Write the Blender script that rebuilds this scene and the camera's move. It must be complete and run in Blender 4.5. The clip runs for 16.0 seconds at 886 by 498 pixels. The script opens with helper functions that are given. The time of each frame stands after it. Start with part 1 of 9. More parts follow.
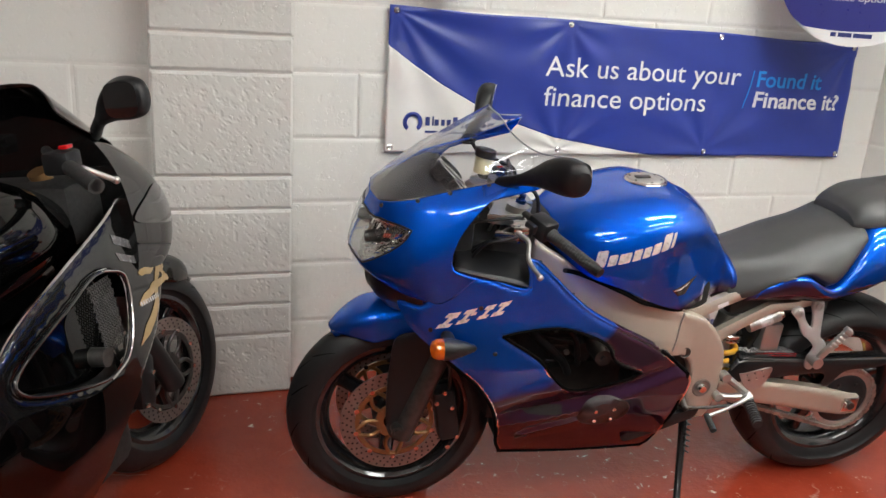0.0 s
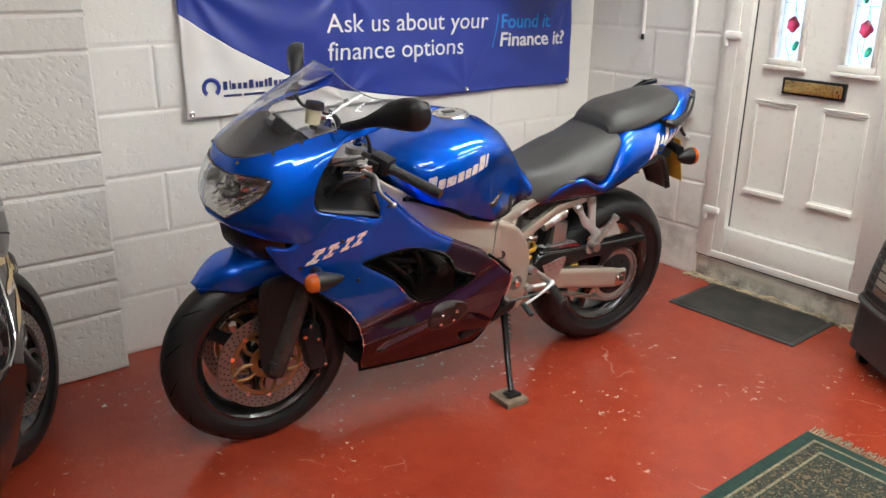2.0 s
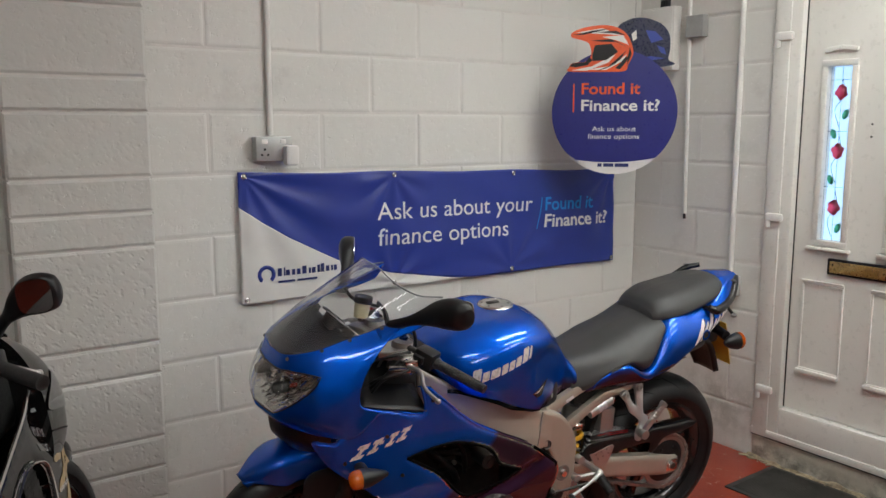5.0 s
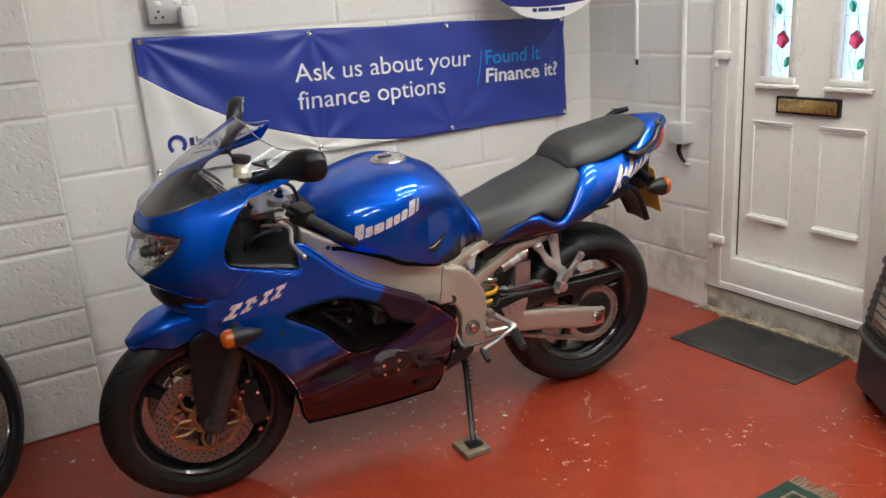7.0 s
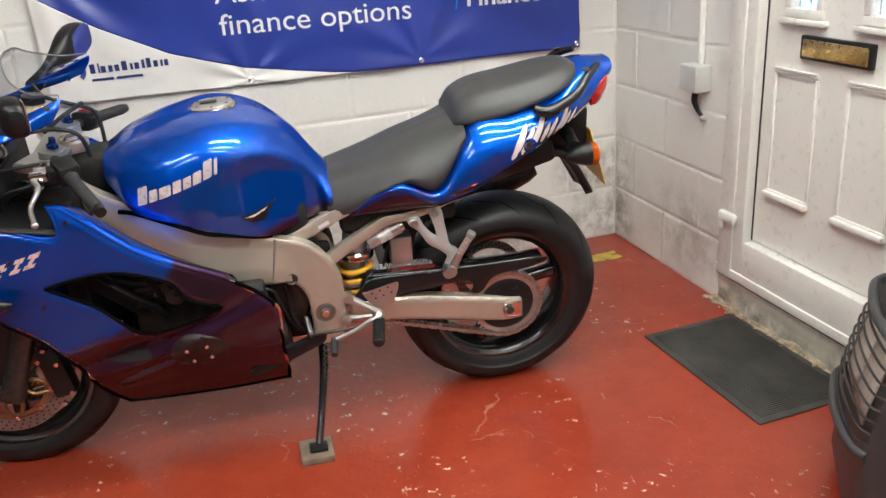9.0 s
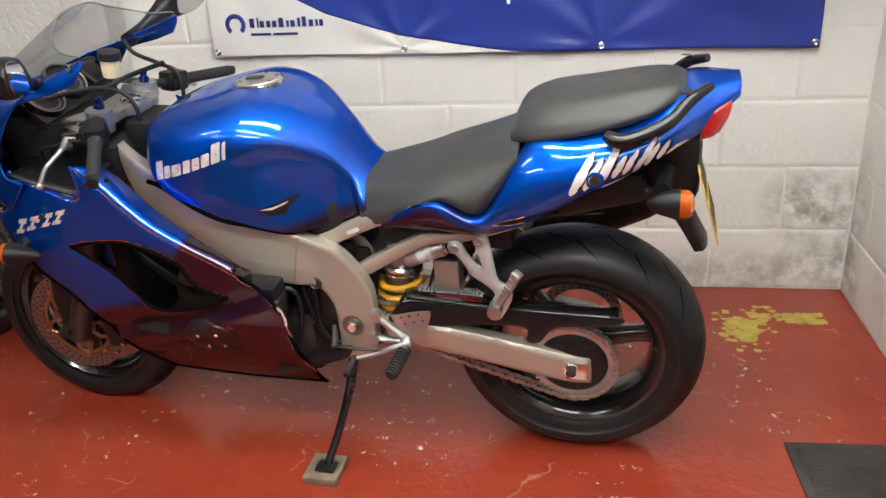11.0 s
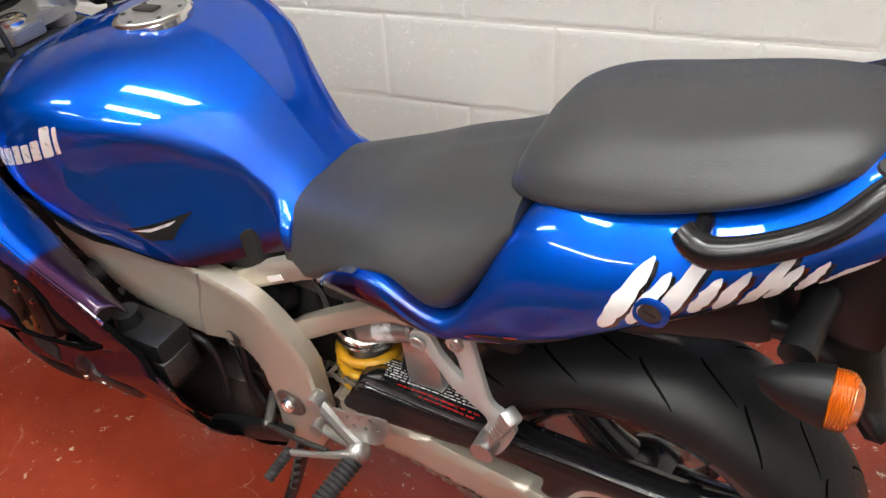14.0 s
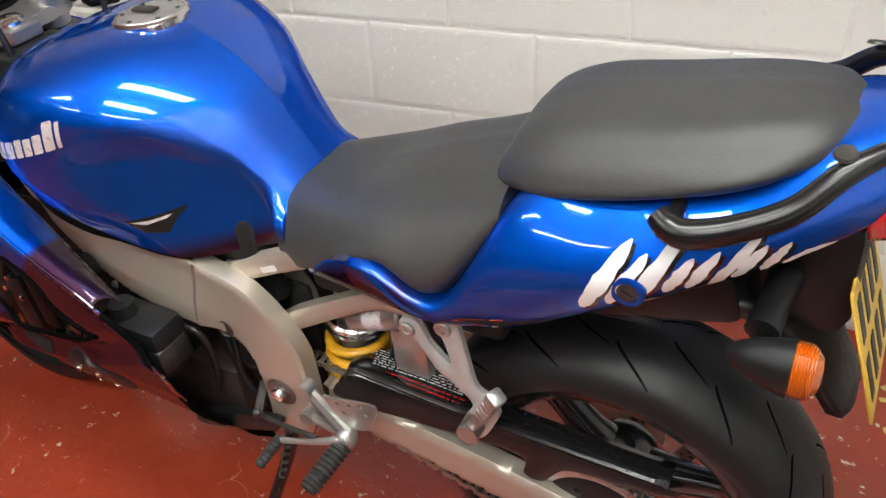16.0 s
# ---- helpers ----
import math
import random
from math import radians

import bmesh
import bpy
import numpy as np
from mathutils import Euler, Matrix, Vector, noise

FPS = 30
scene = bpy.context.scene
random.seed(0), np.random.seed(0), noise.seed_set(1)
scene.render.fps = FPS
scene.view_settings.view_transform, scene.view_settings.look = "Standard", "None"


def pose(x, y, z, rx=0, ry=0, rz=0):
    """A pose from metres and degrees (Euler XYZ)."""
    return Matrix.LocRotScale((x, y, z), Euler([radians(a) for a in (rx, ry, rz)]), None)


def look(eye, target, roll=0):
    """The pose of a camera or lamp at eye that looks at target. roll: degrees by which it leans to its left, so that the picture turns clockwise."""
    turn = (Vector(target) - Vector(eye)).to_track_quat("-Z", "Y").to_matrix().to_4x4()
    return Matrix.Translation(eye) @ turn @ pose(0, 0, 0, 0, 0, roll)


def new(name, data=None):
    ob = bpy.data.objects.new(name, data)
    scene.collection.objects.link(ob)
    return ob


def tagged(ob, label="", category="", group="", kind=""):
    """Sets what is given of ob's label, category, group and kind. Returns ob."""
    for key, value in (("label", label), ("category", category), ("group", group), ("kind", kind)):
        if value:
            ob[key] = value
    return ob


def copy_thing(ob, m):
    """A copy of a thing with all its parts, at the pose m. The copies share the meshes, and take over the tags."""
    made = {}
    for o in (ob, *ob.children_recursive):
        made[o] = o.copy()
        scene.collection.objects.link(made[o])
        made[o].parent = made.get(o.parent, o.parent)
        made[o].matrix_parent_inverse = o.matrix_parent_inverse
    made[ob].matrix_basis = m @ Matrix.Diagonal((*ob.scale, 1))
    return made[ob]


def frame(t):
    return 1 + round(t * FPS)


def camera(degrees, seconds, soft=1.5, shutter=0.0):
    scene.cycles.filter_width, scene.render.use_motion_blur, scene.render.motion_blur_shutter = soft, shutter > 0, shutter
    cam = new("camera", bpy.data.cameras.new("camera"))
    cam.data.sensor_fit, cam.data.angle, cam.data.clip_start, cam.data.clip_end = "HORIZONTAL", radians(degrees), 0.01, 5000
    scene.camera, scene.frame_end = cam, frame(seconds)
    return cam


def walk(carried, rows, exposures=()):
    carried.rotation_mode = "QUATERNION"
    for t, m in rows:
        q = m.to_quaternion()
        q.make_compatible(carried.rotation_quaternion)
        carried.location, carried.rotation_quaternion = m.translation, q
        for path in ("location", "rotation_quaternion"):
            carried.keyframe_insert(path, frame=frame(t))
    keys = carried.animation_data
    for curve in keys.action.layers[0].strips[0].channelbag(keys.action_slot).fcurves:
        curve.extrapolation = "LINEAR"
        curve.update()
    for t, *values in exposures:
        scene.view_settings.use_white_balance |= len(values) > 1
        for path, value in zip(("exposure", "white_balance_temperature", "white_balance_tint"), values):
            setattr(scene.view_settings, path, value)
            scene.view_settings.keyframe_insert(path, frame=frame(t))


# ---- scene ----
cam = camera(57.0, 16.0)
PATH = [
    (0, (0.046, -0.033, 1.396), (0.654, 1.777, 0.803), 3.8),
    (0.5, (-0.153, 0.056, 1.411), (0.73, 1.755, 0.835), -0.5),
    (0.6, (-0.166, 0.05, 1.4), (0.767, 1.724, 0.829), -0.1),
    (1, (-0.341, -0.02, 1.409), (0.8, 1.515, 0.822), -0.2),
    (1.1, (-0.383, -0.032, 1.406), (0.793, 1.469, 0.804), -0.1),
    (1.5, (-0.415, -0.085, 1.404), (0.769, 1.394, 0.764), -0.2),
    (2, (-0.367, -0.139, 1.398), (0.81, 1.338, 0.74), 0.8),
    (2.5, (-0.366, -0.175, 1.407), (0.801, 1.304, 0.736), 0.6),
    (3, (-0.385, -0.192, 1.415), (0.765, 1.305, 0.756), 0.3),
    (3.5, (-0.381, -0.168, 1.482), (0.778, 1.382, 0.978), -0.2),
    (3.7, (-0.373, -0.151, 1.532), (0.799, 1.43, 1.173), -0.5),
    (5.8, (-0.358, -0.203, 1.505), (0.75, 1.437, 1.212), -0.8),
    (6, (-0.299, -0.258, 1.496), (0.804, 1.384, 1.2), -1.6),
    (6.5, (-0.173, -0.361, 1.468), (0.897, 1.275, 1.044), -2.8),
    (7, (0.072, -0.358, 1.405), (1.068, 1.278, 0.828), -3.8),
    (7.4, (0.286, -0.316, 1.377), (1.249, 1.295, 0.688), -4.1),
    (7.5, (0.343, -0.334, 1.383), (1.277, 1.285, 0.67), -4.9),
    (8, (0.648, -0.38, 1.385), (1.386, 1.343, 0.69), -5.1),
    (8.5, (0.892, -0.392, 1.376), (1.502, 1.374, 0.661), -4.6),
    (8.7, (1.01, -0.358, 1.355), (1.595, 1.41, 0.625), -4.6),
    (10.8, (1.905, -0.061, 1.329), (1.681, 1.77, 0.557), -2.0),
    (11, (1.948, 0.029, 1.337), (1.644, 1.837, 0.539), -3.1),
    (11.5, (1.968, 0.269, 1.331), (1.257, 1.968, 0.552), -6.3),
    (12, (2.031, 0.485, 1.347), (1.157, 2.109, 0.573), -6.4),
    (12.5, (2.023, 0.732, 1.302), (1.296, 2.368, 0.412), -4.3),
    (13, (2.053, 0.903, 1.301), (1.386, 2.483, 0.271), -4.8),
    (13.5, (2.131, 0.99, 1.281), (1.384, 2.508, 0.216), -4.1),
    (14, (2.103, 0.969, 1.282), (1.346, 2.47, 0.197), -4.3),
    (14.5, (2.088, 0.934, 1.298), (1.323, 2.462, 0.258), -4.4),
    (15, (2.096, 0.914, 1.289), (1.331, 2.445, 0.254), -4.2),
    (15.5, (2.126, 0.913, 1.283), (1.398, 2.451, 0.232), -3.6),
    (16, (2.113, 0.907, 1.288), (1.406, 2.446, 0.224), -3.1),
]
walk(cam, [(t, look(eye, target, roll)) for t, eye, target, roll in PATH], [(0, -0.05), (3.4, -0.15), (3.8, -0.35), (5.6, -0.85), (6.2, -0.8), (6.6, -0.62), (7.0, -0.36), (7.6, -0.1), (10.8, 0.05), (16, 0.0)])

# world and light: a windowless bay lit by ceiling tubes, with daylight behind the door's glass
world = bpy.data.worlds.new("world")
scene.world = world
world.use_nodes = True
wn = world.node_tree
wbg = wn.nodes["Background"]
sky = wn.nodes.new("ShaderNodeTexSky")
sky.sky_type, sky.sun_disc, sky.sun_elevation, sky.sun_rotation = "NISHITA", False, radians(35), radians(60)
wn.links.new(sky.outputs[0], wbg.inputs[0])
wbg.inputs[1].default_value = 0.12
TUBE_POWER = 29.5
scene.cycles.use_denoising = True


# ---- materials ----
def nodes_of(name):
    m = bpy.data.materials.new(name)
    m.use_nodes = True
    return m, m.node_tree, m.node_tree.nodes["Principled BSDF"]


def ramp(tr, src, stops):
    r = tr.nodes.new("ShaderNodeValToRGB")
    els = r.color_ramp.elements
    while len(els) < len(stops):
        els.new(0.5)
    for e, (p, c) in zip(els, stops):
        e.position, e.color = p, (*c, 1) if len(c) == 3 else c
    tr.links.new(src, r.inputs[0])
    return r.outputs[0]


def noise_node(tr, scale, detail=4, rough=0.6, coord="Object", stretch=None):
    tc = tr.nodes.new("ShaderNodeTexCoord")
    n = tr.nodes.new("ShaderNodeTexNoise")
    n.inputs["Scale"].default_value, n.inputs["Detail"].default_value, n.inputs["Roughness"].default_value = scale, detail, rough
    src = tr.nodes.new("ShaderNodeNewGeometry").outputs["Position"] if coord == "World" else tc.outputs[coord]
    if stretch:
        mp = tr.nodes.new("ShaderNodeMapping")
        mp.inputs["Scale"].default_value = stretch
        tr.links.new(src, mp.inputs[0])
        src = mp.outputs[0]
    tr.links.new(src, n.inputs["Vector"])
    return n.outputs["Fac"]


def bump_of(tr, b, src, strength, dist):
    bp = tr.nodes.new("ShaderNodeBump")
    bp.inputs["Strength"].default_value, bp.inputs["Distance"].default_value = strength, dist
    tr.links.new(src, bp.inputs["Height"])
    old = b.inputs["Normal"].links
    if old:
        tr.links.new(old[0].from_socket, bp.inputs["Normal"])
    tr.links.new(bp.outputs[0], b.inputs["Normal"])


def mixc(tr, fac, a, b, mode="MIX"):
    m = tr.nodes.new("ShaderNodeMix")
    m.data_type, m.blend_type = "RGBA", mode
    for s, v in ((m.inputs[0], fac), (m.inputs[6], a), (m.inputs[7], b)):
        if isinstance(v, bpy.types.NodeSocket):
            tr.links.new(v, s)
        elif isinstance(v, tuple):
            s.default_value = (*v, 1)
        else:
            s.default_value = v
    return m.outputs[2]


def mat(name, base, rough=0.5, metal=0.0, vary=0.15, scale=12, bump=0.0, bump_scale=90, coat=0.0, coat_rough=0.05, spec=0.5, rough_vary=0.08, ior=1.5):
    """A plain surface with mottling at two scales, uneven gloss and fine relief."""
    m, tr, b = nodes_of(name)
    big, fine = noise_node(tr, scale), noise_node(tr, scale * 9, 3)
    lo, hi = tuple(c * (1 - vary) for c in base), tuple(min(1, c * (1 + vary)) for c in base)
    c1 = ramp(tr, big, [(0.3, lo), (0.7, hi)])
    c2 = ramp(tr, fine, [(0.3, (1 - vary * 0.5,) * 3), (0.7, (1, 1, 1))])
    tr.links.new(mixc(tr, 1.0, c1, c2, "MULTIPLY"), b.inputs["Base Color"])
    r = ramp(tr, fine, [(0.3, (max(0.0, rough - rough_vary),) * 3), (0.7, (min(1, rough + rough_vary),) * 3)])
    tr.links.new(r, b.inputs["Roughness"])
    b.inputs["Metallic"].default_value, b.inputs["Specular IOR Level"].default_value, b.inputs["IOR"].default_value = metal, spec, ior
    b.inputs["Coat Weight"].default_value, b.inputs["Coat Roughness"].default_value = coat, coat_rough
    if bump:
        bump_of(tr, b, noise_node(tr, bump_scale, 3), bump, 0.002)
    return m


def glass(name, tint=(1, 1, 1), rough=0.0, alpha=1.0):
    m, tr, b = nodes_of(name)
    b.inputs["Base Color"].default_value = (*tint, 1)
    b.inputs["Roughness"].default_value = rough
    b.inputs["Transmission Weight"].default_value = 1.0
    b.inputs["IOR"].default_value = 1.45
    return m


def glow(name, colour, strength):
    m, tr, b = nodes_of(name)
    b.inputs["Base Color"].default_value = (*colour, 1)
    b.inputs["Emission Color"].default_value, b.inputs["Emission Strength"].default_value = (*colour, 1), strength
    return m


def paint(name, base, soft=0.6, rough=0.38, flake=0.12, solid=0.165, ior=1.58, second=None, line=()):
    """Metallic lacquer: fine and coarse flake, under a mirror-smooth clear coat; below a line of (x, z) points in a second colour."""
    m, tr, b = nodes_of(name)
    tr.nodes.remove(b)
    fl = noise_node(tr, 900, 2)
    c = ramp(tr, fl, [(0.35, tuple(x * (1 - flake) for x in base)), (0.7, tuple(min(1, x * (1 + flake)) for x in base))])
    if second:
        xyz, up = tr.nodes.new("ShaderNodeSeparateXYZ"), tr.nodes.new("ShaderNodeMath")
        tr.links.new(tr.nodes.new("ShaderNodeTexCoord").outputs["Object"], xyz.inputs[0])
        half = tr.nodes.new("ShaderNodeMath")
        half.operation, half.inputs[1].default_value = "MULTIPLY", 0.5
        tr.links.new(xyz.outputs["X"], half.inputs[0])
        edge = ramp(tr, half.outputs[0], [(x / 2, (z,) * 3) for x, z in line])
        up.operation = "SUBTRACT"
        tr.links.new(xyz.outputs["Z"], up.inputs[0])
        tr.links.new(edge, up.inputs[1])
        side = tr.nodes.new("ShaderNodeMapRange")
        side.inputs["From Min"].default_value, side.inputs["From Max"].default_value = -0.014, 0.014
        tr.links.new(up.outputs[0], side.inputs["Value"])
        low = ramp(tr, fl, [(0.35, tuple(x * (1 - flake) for x in second)), (0.7, tuple(min(1, x * (1 + flake)) for x in second))])
        c = mixc(tr, side.outputs["Result"], low, c)
    gl, df, mx = tr.nodes.new("ShaderNodeBsdfGlossy"), tr.nodes.new("ShaderNodeBsdfGlossy"), tr.nodes.new("ShaderNodeMixShader")
    gl.distribution = df.distribution = "BECKMANN"
    df.inputs["Roughness"].default_value = 0.55
    cloud = noise_node(tr, 5, 2)
    tr.links.new(ramp(tr, cloud, [(0.3, (rough - 0.02,) * 3), (0.7, (rough + 0.02,) * 3)]), gl.inputs["Roughness"])
    tr.links.new(c, gl.inputs["Color"])
    tr.links.new(c, df.inputs["Color"])
    mx.inputs[0].default_value = soft
    tr.links.new(gl.outputs[0], mx.inputs[1])
    tr.links.new(df.outputs[0], mx.inputs[2])
    tint, body = tr.nodes.new("ShaderNodeBsdfDiffuse"), tr.nodes.new("ShaderNodeMixShader")
    tr.links.new(c, tint.inputs["Color"])
    body.inputs[0].default_value = solid
    tr.links.new(mx.outputs[0], body.inputs[1])
    tr.links.new(tint.outputs[0], body.inputs[2])
    coat, fr, top = tr.nodes.new("ShaderNodeBsdfGlossy"), tr.nodes.new("ShaderNodeFresnel"), tr.nodes.new("ShaderNodeMixShader")
    coat.inputs["Roughness"].default_value = 0.015
    fr.inputs["IOR"].default_value = ior
    tr.links.new(fr.outputs[0], top.inputs[0])
    tr.links.new(body.outputs[0], top.inputs[1])
    tr.links.new(coat.outputs[0], top.inputs[2])
    tr.links.new(top.outputs[0], tr.nodes["Material Output"].inputs[0])
    return m


def near(tr, centre, size):
    """1 at a place in the room, falling to 0 at the given half sizes."""
    g, mp, ln = tr.nodes.new("ShaderNodeNewGeometry"), tr.nodes.new("ShaderNodeMapping"), tr.nodes.new("ShaderNodeVectorMath")
    mp.inputs["Location"].default_value = tuple(-c / s for c, s in zip(centre, size))
    mp.inputs["Scale"].default_value = tuple(1 / s for s in size)
    ln.operation = "LENGTH"
    tr.links.new(g.outputs["Position"], mp.inputs[0])
    tr.links.new(mp.outputs[0], ln.inputs[0])
    return ramp(tr, ln.outputs["Value"], [(0.25, (1, 1, 1)), (1.0, (0, 0, 0))])


def block_paint(name, base, dirt, stains=()):
    """Thick white masonry paint over open-textured concrete block, scuffed here and there."""
    m, tr, b = nodes_of(name)
    grime, fine, pits = noise_node(tr, 3.1, 6, 0.65, "World"), noise_node(tr, 38, 5, 0.6, "World"), noise_node(tr, 70, 4, 0.7, "World")
    oi = tr.nodes.new("ShaderNodeObjectInfo")
    each = ramp(tr, oi.outputs["Random"], [(0.0, tuple(c * 0.97 for c in base)), (1.0, base)])
    c = mixc(tr, ramp(tr, grime, [(0.6, (0, 0, 0)), (0.8, (dirt,) * 3)]), each, (0.33, 0.31, 0.28))
    c = mixc(tr, ramp(tr, fine, [(0.64, (0, 0, 0)), (0.74, (0.16,) * 3)]), c, (0.42, 0.4, 0.37))
    for centre, size, amount in stains:
        cloud = ramp(tr, noise_node(tr, 11, 6, 0.7, "World"), [(0.4, (0, 0, 0)), (0.62, (amount,) * 3)])
        c = mixc(tr, mixc(tr, 1.0, cloud, near(tr, centre, size), "MULTIPLY"), c, (0.2, 0.18, 0.15))
    tr.links.new(c, b.inputs["Base Color"])
    b.inputs["Roughness"].default_value, b.inputs["Specular IOR Level"].default_value = 0.4, 0.4
    bump_of(tr, b, ramp(tr, pits, [(0.28, (0, 0, 0)), (0.37, (1, 1, 1))]), 0.65, 0.003)
    bump_of(tr, b, ramp(tr, noise_node(tr, 26, 3, 0.6, "World"), [(0.2, (0, 0, 0)), (0.4, (1, 1, 1))]), 0.3, 0.004)
    bump_of(tr, b, noise_node(tr, 9, 5, 0.6, "World"), 0.4, 0.006)
    return m


def floor_paint():
    """Glossy red floor paint: roller texture, scuffs, chips down to pale concrete."""
    m, tr, b = nodes_of("red_floor_paint")
    big, mid = noise_node(tr, 1.3, 5), noise_node(tr, 9, 6, 0.7)
    base = ramp(tr, big, [(0.3, (0.255, 0.033, 0.016)), (0.7, (0.325, 0.049, 0.023))])
    base = mixc(tr, ramp(tr, mid, [(0.45, (0, 0, 0)), (0.75, (0.4,) * 3)]), base, (0.2, 0.016, 0.009))
    vor = tr.nodes.new("ShaderNodeTexNoise")
    vor.inputs["Scale"].default_value, vor.inputs["Detail"].default_value, vor.inputs["Roughness"].default_value = 27, 6, 0.75
    tc = tr.nodes.new("ShaderNodeTexCoord")
    tr.links.new(tc.outputs["Object"], vor.inputs["Vector"])
    chips = ramp(tr, vor.outputs["Fac"], [(0.616, (0, 0, 0)), (0.626, (1, 1, 1))])
    where = ramp(tr, noise_node(tr, 2.3, 3), [(0.52, (0, 0, 0)), (0.6, (1, 1, 1))])
    chip = mixc(tr, 1.0, chips, where, "MULTIPLY")
    # hairline cracks and trodden-in grit
    crack, warp = tr.nodes.new("ShaderNodeTexVoronoi"), tr.nodes.new("ShaderNodeVectorMath")
    crack.feature, crack.inputs["Scale"].default_value = "DISTANCE_TO_EDGE", 1.7
    ragged = tr.nodes.new("ShaderNodeTexNoise")
    ragged.inputs["Scale"].default_value, ragged.inputs["Detail"].default_value = 6, 8
    tr.links.new(tc.outputs["Object"], ragged.inputs["Vector"])
    warp.operation = "MULTIPLY_ADD"
    warp.inputs[1].default_value = (0.22, 0.22, 0.0)
    tr.links.new(ragged.outputs["Color"], warp.inputs[0])
    tr.links.new(tc.outputs["Object"], warp.inputs[2])
    tr.links.new(warp.outputs[0], crack.inputs["Vector"])
    line = ramp(tr, crack.outputs["Distance"], [(0.0008, (0.24,) * 3), (0.0026, (0, 0, 0))])
    line = mixc(tr, 1.0, line, ramp(tr, noise_node(tr, 3.1, 5, 0.7), [(0.53, (0, 0, 0)), (0.62, (1, 1, 1))]), "MULTIPLY")
    grit = ramp(tr, noise_node(tr, 150, 2, 0.6), [(0.71, (0, 0, 0)), (0.73, (0.6,) * 3)])
    grit = mixc(tr, 1.0, grit, ramp(tr, noise_node(tr, 4.0, 3), [(0.46, (0, 0, 0)), (0.58, (1, 1, 1))]), "MULTIPLY")
    chip = mixc(tr, 1.0, mixc(tr, 1.0, chip, line, "LIGHTEN"), grit, "LIGHTEN")
    c = mixc(tr, chip, base, (0.72, 0.58, 0.44))
    tr.links.new(c, b.inputs["Base Color"])
    tr.links.new(ramp(tr, mid, [(0.3, (0.045,) * 3), (0.75, (0.2,) * 3)]), b.inputs["Roughness"])
    b.inputs["Specular IOR Level"].default_value = 0.5
    bump_of(tr, b, noise_node(tr, 95, 2), 0.4, 0.0016)
    bump_of(tr, b, noise_node(tr, 7, 4), 0.22, 0.006)
    bump_of(tr, b, noise_node(tr, 34, 3), 0.6, 0.0035)
    bump_of(tr, b, chip, -0.4, 0.002)
    return m


M = {}
M["block"] = block_paint("white_block_paint", (0.73, 0.715, 0.675), 0.4, (((2.755, 2.75, 0.31), (0.19, 0.4, 0.17), 0.95), ((2.8, 2.75, 0.11), (0.16, 0.3, 0.1), 0.8), ((2.885, 2.72, 0.22), (0.07, 0.14, 0.4), 0.7), ((2.885, 2.2, 0.2), (0.3, 0.35, 0.22), 0.5), ((2.5, 2.75, 0.05), (0.7, 0.3, 0.12), 0.6)))
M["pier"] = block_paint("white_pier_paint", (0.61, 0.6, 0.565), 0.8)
M["mortar"] = mat("painted_joint", (0.72, 0.695, 0.655), 0.5, vary=0.08, bump=0.6, bump_scale=45)
M["plaster"] = mat("white_ceiling", (0.72, 0.72, 0.7), 0.6, bump=0.2, bump_scale=25)
M["floor"] = floor_paint()
M["blue"] = paint("blue_lacquer", (0.0003, 0.096, 0.63), 0.72, 0.25)
PLUM = (0.05, 0.018, 0.05)
M["bluefairing"] = paint("blue_over_plum_fairing", (0.0003, 0.096, 0.63), 0.72, 0.25, second=PLUM, line=((0.0, 0.1), (0.17, 0.12), (0.19, 0.45), (0.34, 0.502), (0.43, 0.56), (0.51, 0.66), (0.56, 0.78), (0.8, 0.9)))
M["bluetail"] = paint("blue_over_plum_tail", (0.0003, 0.096, 0.63), 0.72, 0.25, second=PLUM, line=((0.9, 0.66), (0.98, 0.69), (1.06, 0.735), (1.14, 0.733), (1.2, 0.69), (1.3, 0.695), (1.4, 0.772), (1.62, 0.887)))
# plum along the tank's foot puts floor reflection and dark flop into the colour
M["bluetank"] = paint("blue_tank_plum_reflection", (0.0003, 0.096, 0.63), 0.72, 0.25, second=PLUM, line=((0.55, 0.66), (0.717, 0.668), (0.917, 0.712), (1.0, 0.73)))
M["greypaint"] = paint("grey_lacquer", (0.018, 0.0178, 0.018), 0.6, 0.34, 0.2, 0.2, 1.75)
M["blackpaint"] = paint("black_lacquer", (0.004, 0.004, 0.004), 0.6, 0.4)
M["frame"] = mat("champagne_alloy", (0.5, 0.445, 0.37), 0.42, 0.6, vary=0.03, rough_vary=0.03)
M["alloy"] = mat("cast_alloy", (0.46, 0.45, 0.43), 0.34, 0.85, vary=0.06, rough_vary=0.05, bump=0.04, bump_scale=260)
M["castalloy"] = mat("pale_cast_alloy", (0.52, 0.52, 0.51), 0.42, 0.35, vary=0.06, bump=0.05, bump_scale=260)
M["chrome"] = mat("bright_steel", (0.72, 0.71, 0.69), 0.16, 1.0, vary=0.05)
M["steel"] = mat("brushed_steel", (0.5, 0.49, 0.475), 0.4, 0.85, vary=0.12, scale=40)
M["discsteel"] = mat("worn_disc_steel", (0.3, 0.28, 0.26), 0.36, 0.9, vary=0.12, scale=30)
M["darksteel"] = mat("dark_steel", (0.09, 0.085, 0.08), 0.42, 0.8, vary=0.3, scale=40)
M["black"] = mat("black_plastic", (0.009, 0.009, 0.010), 0.4, vary=0.2, bump=0.1, bump_scale=400, spec=0.38)
M["blackgloss"] = mat("gloss_black", (0.009, 0.009, 0.01), 0.2, vary=0.1, coat=0.7)
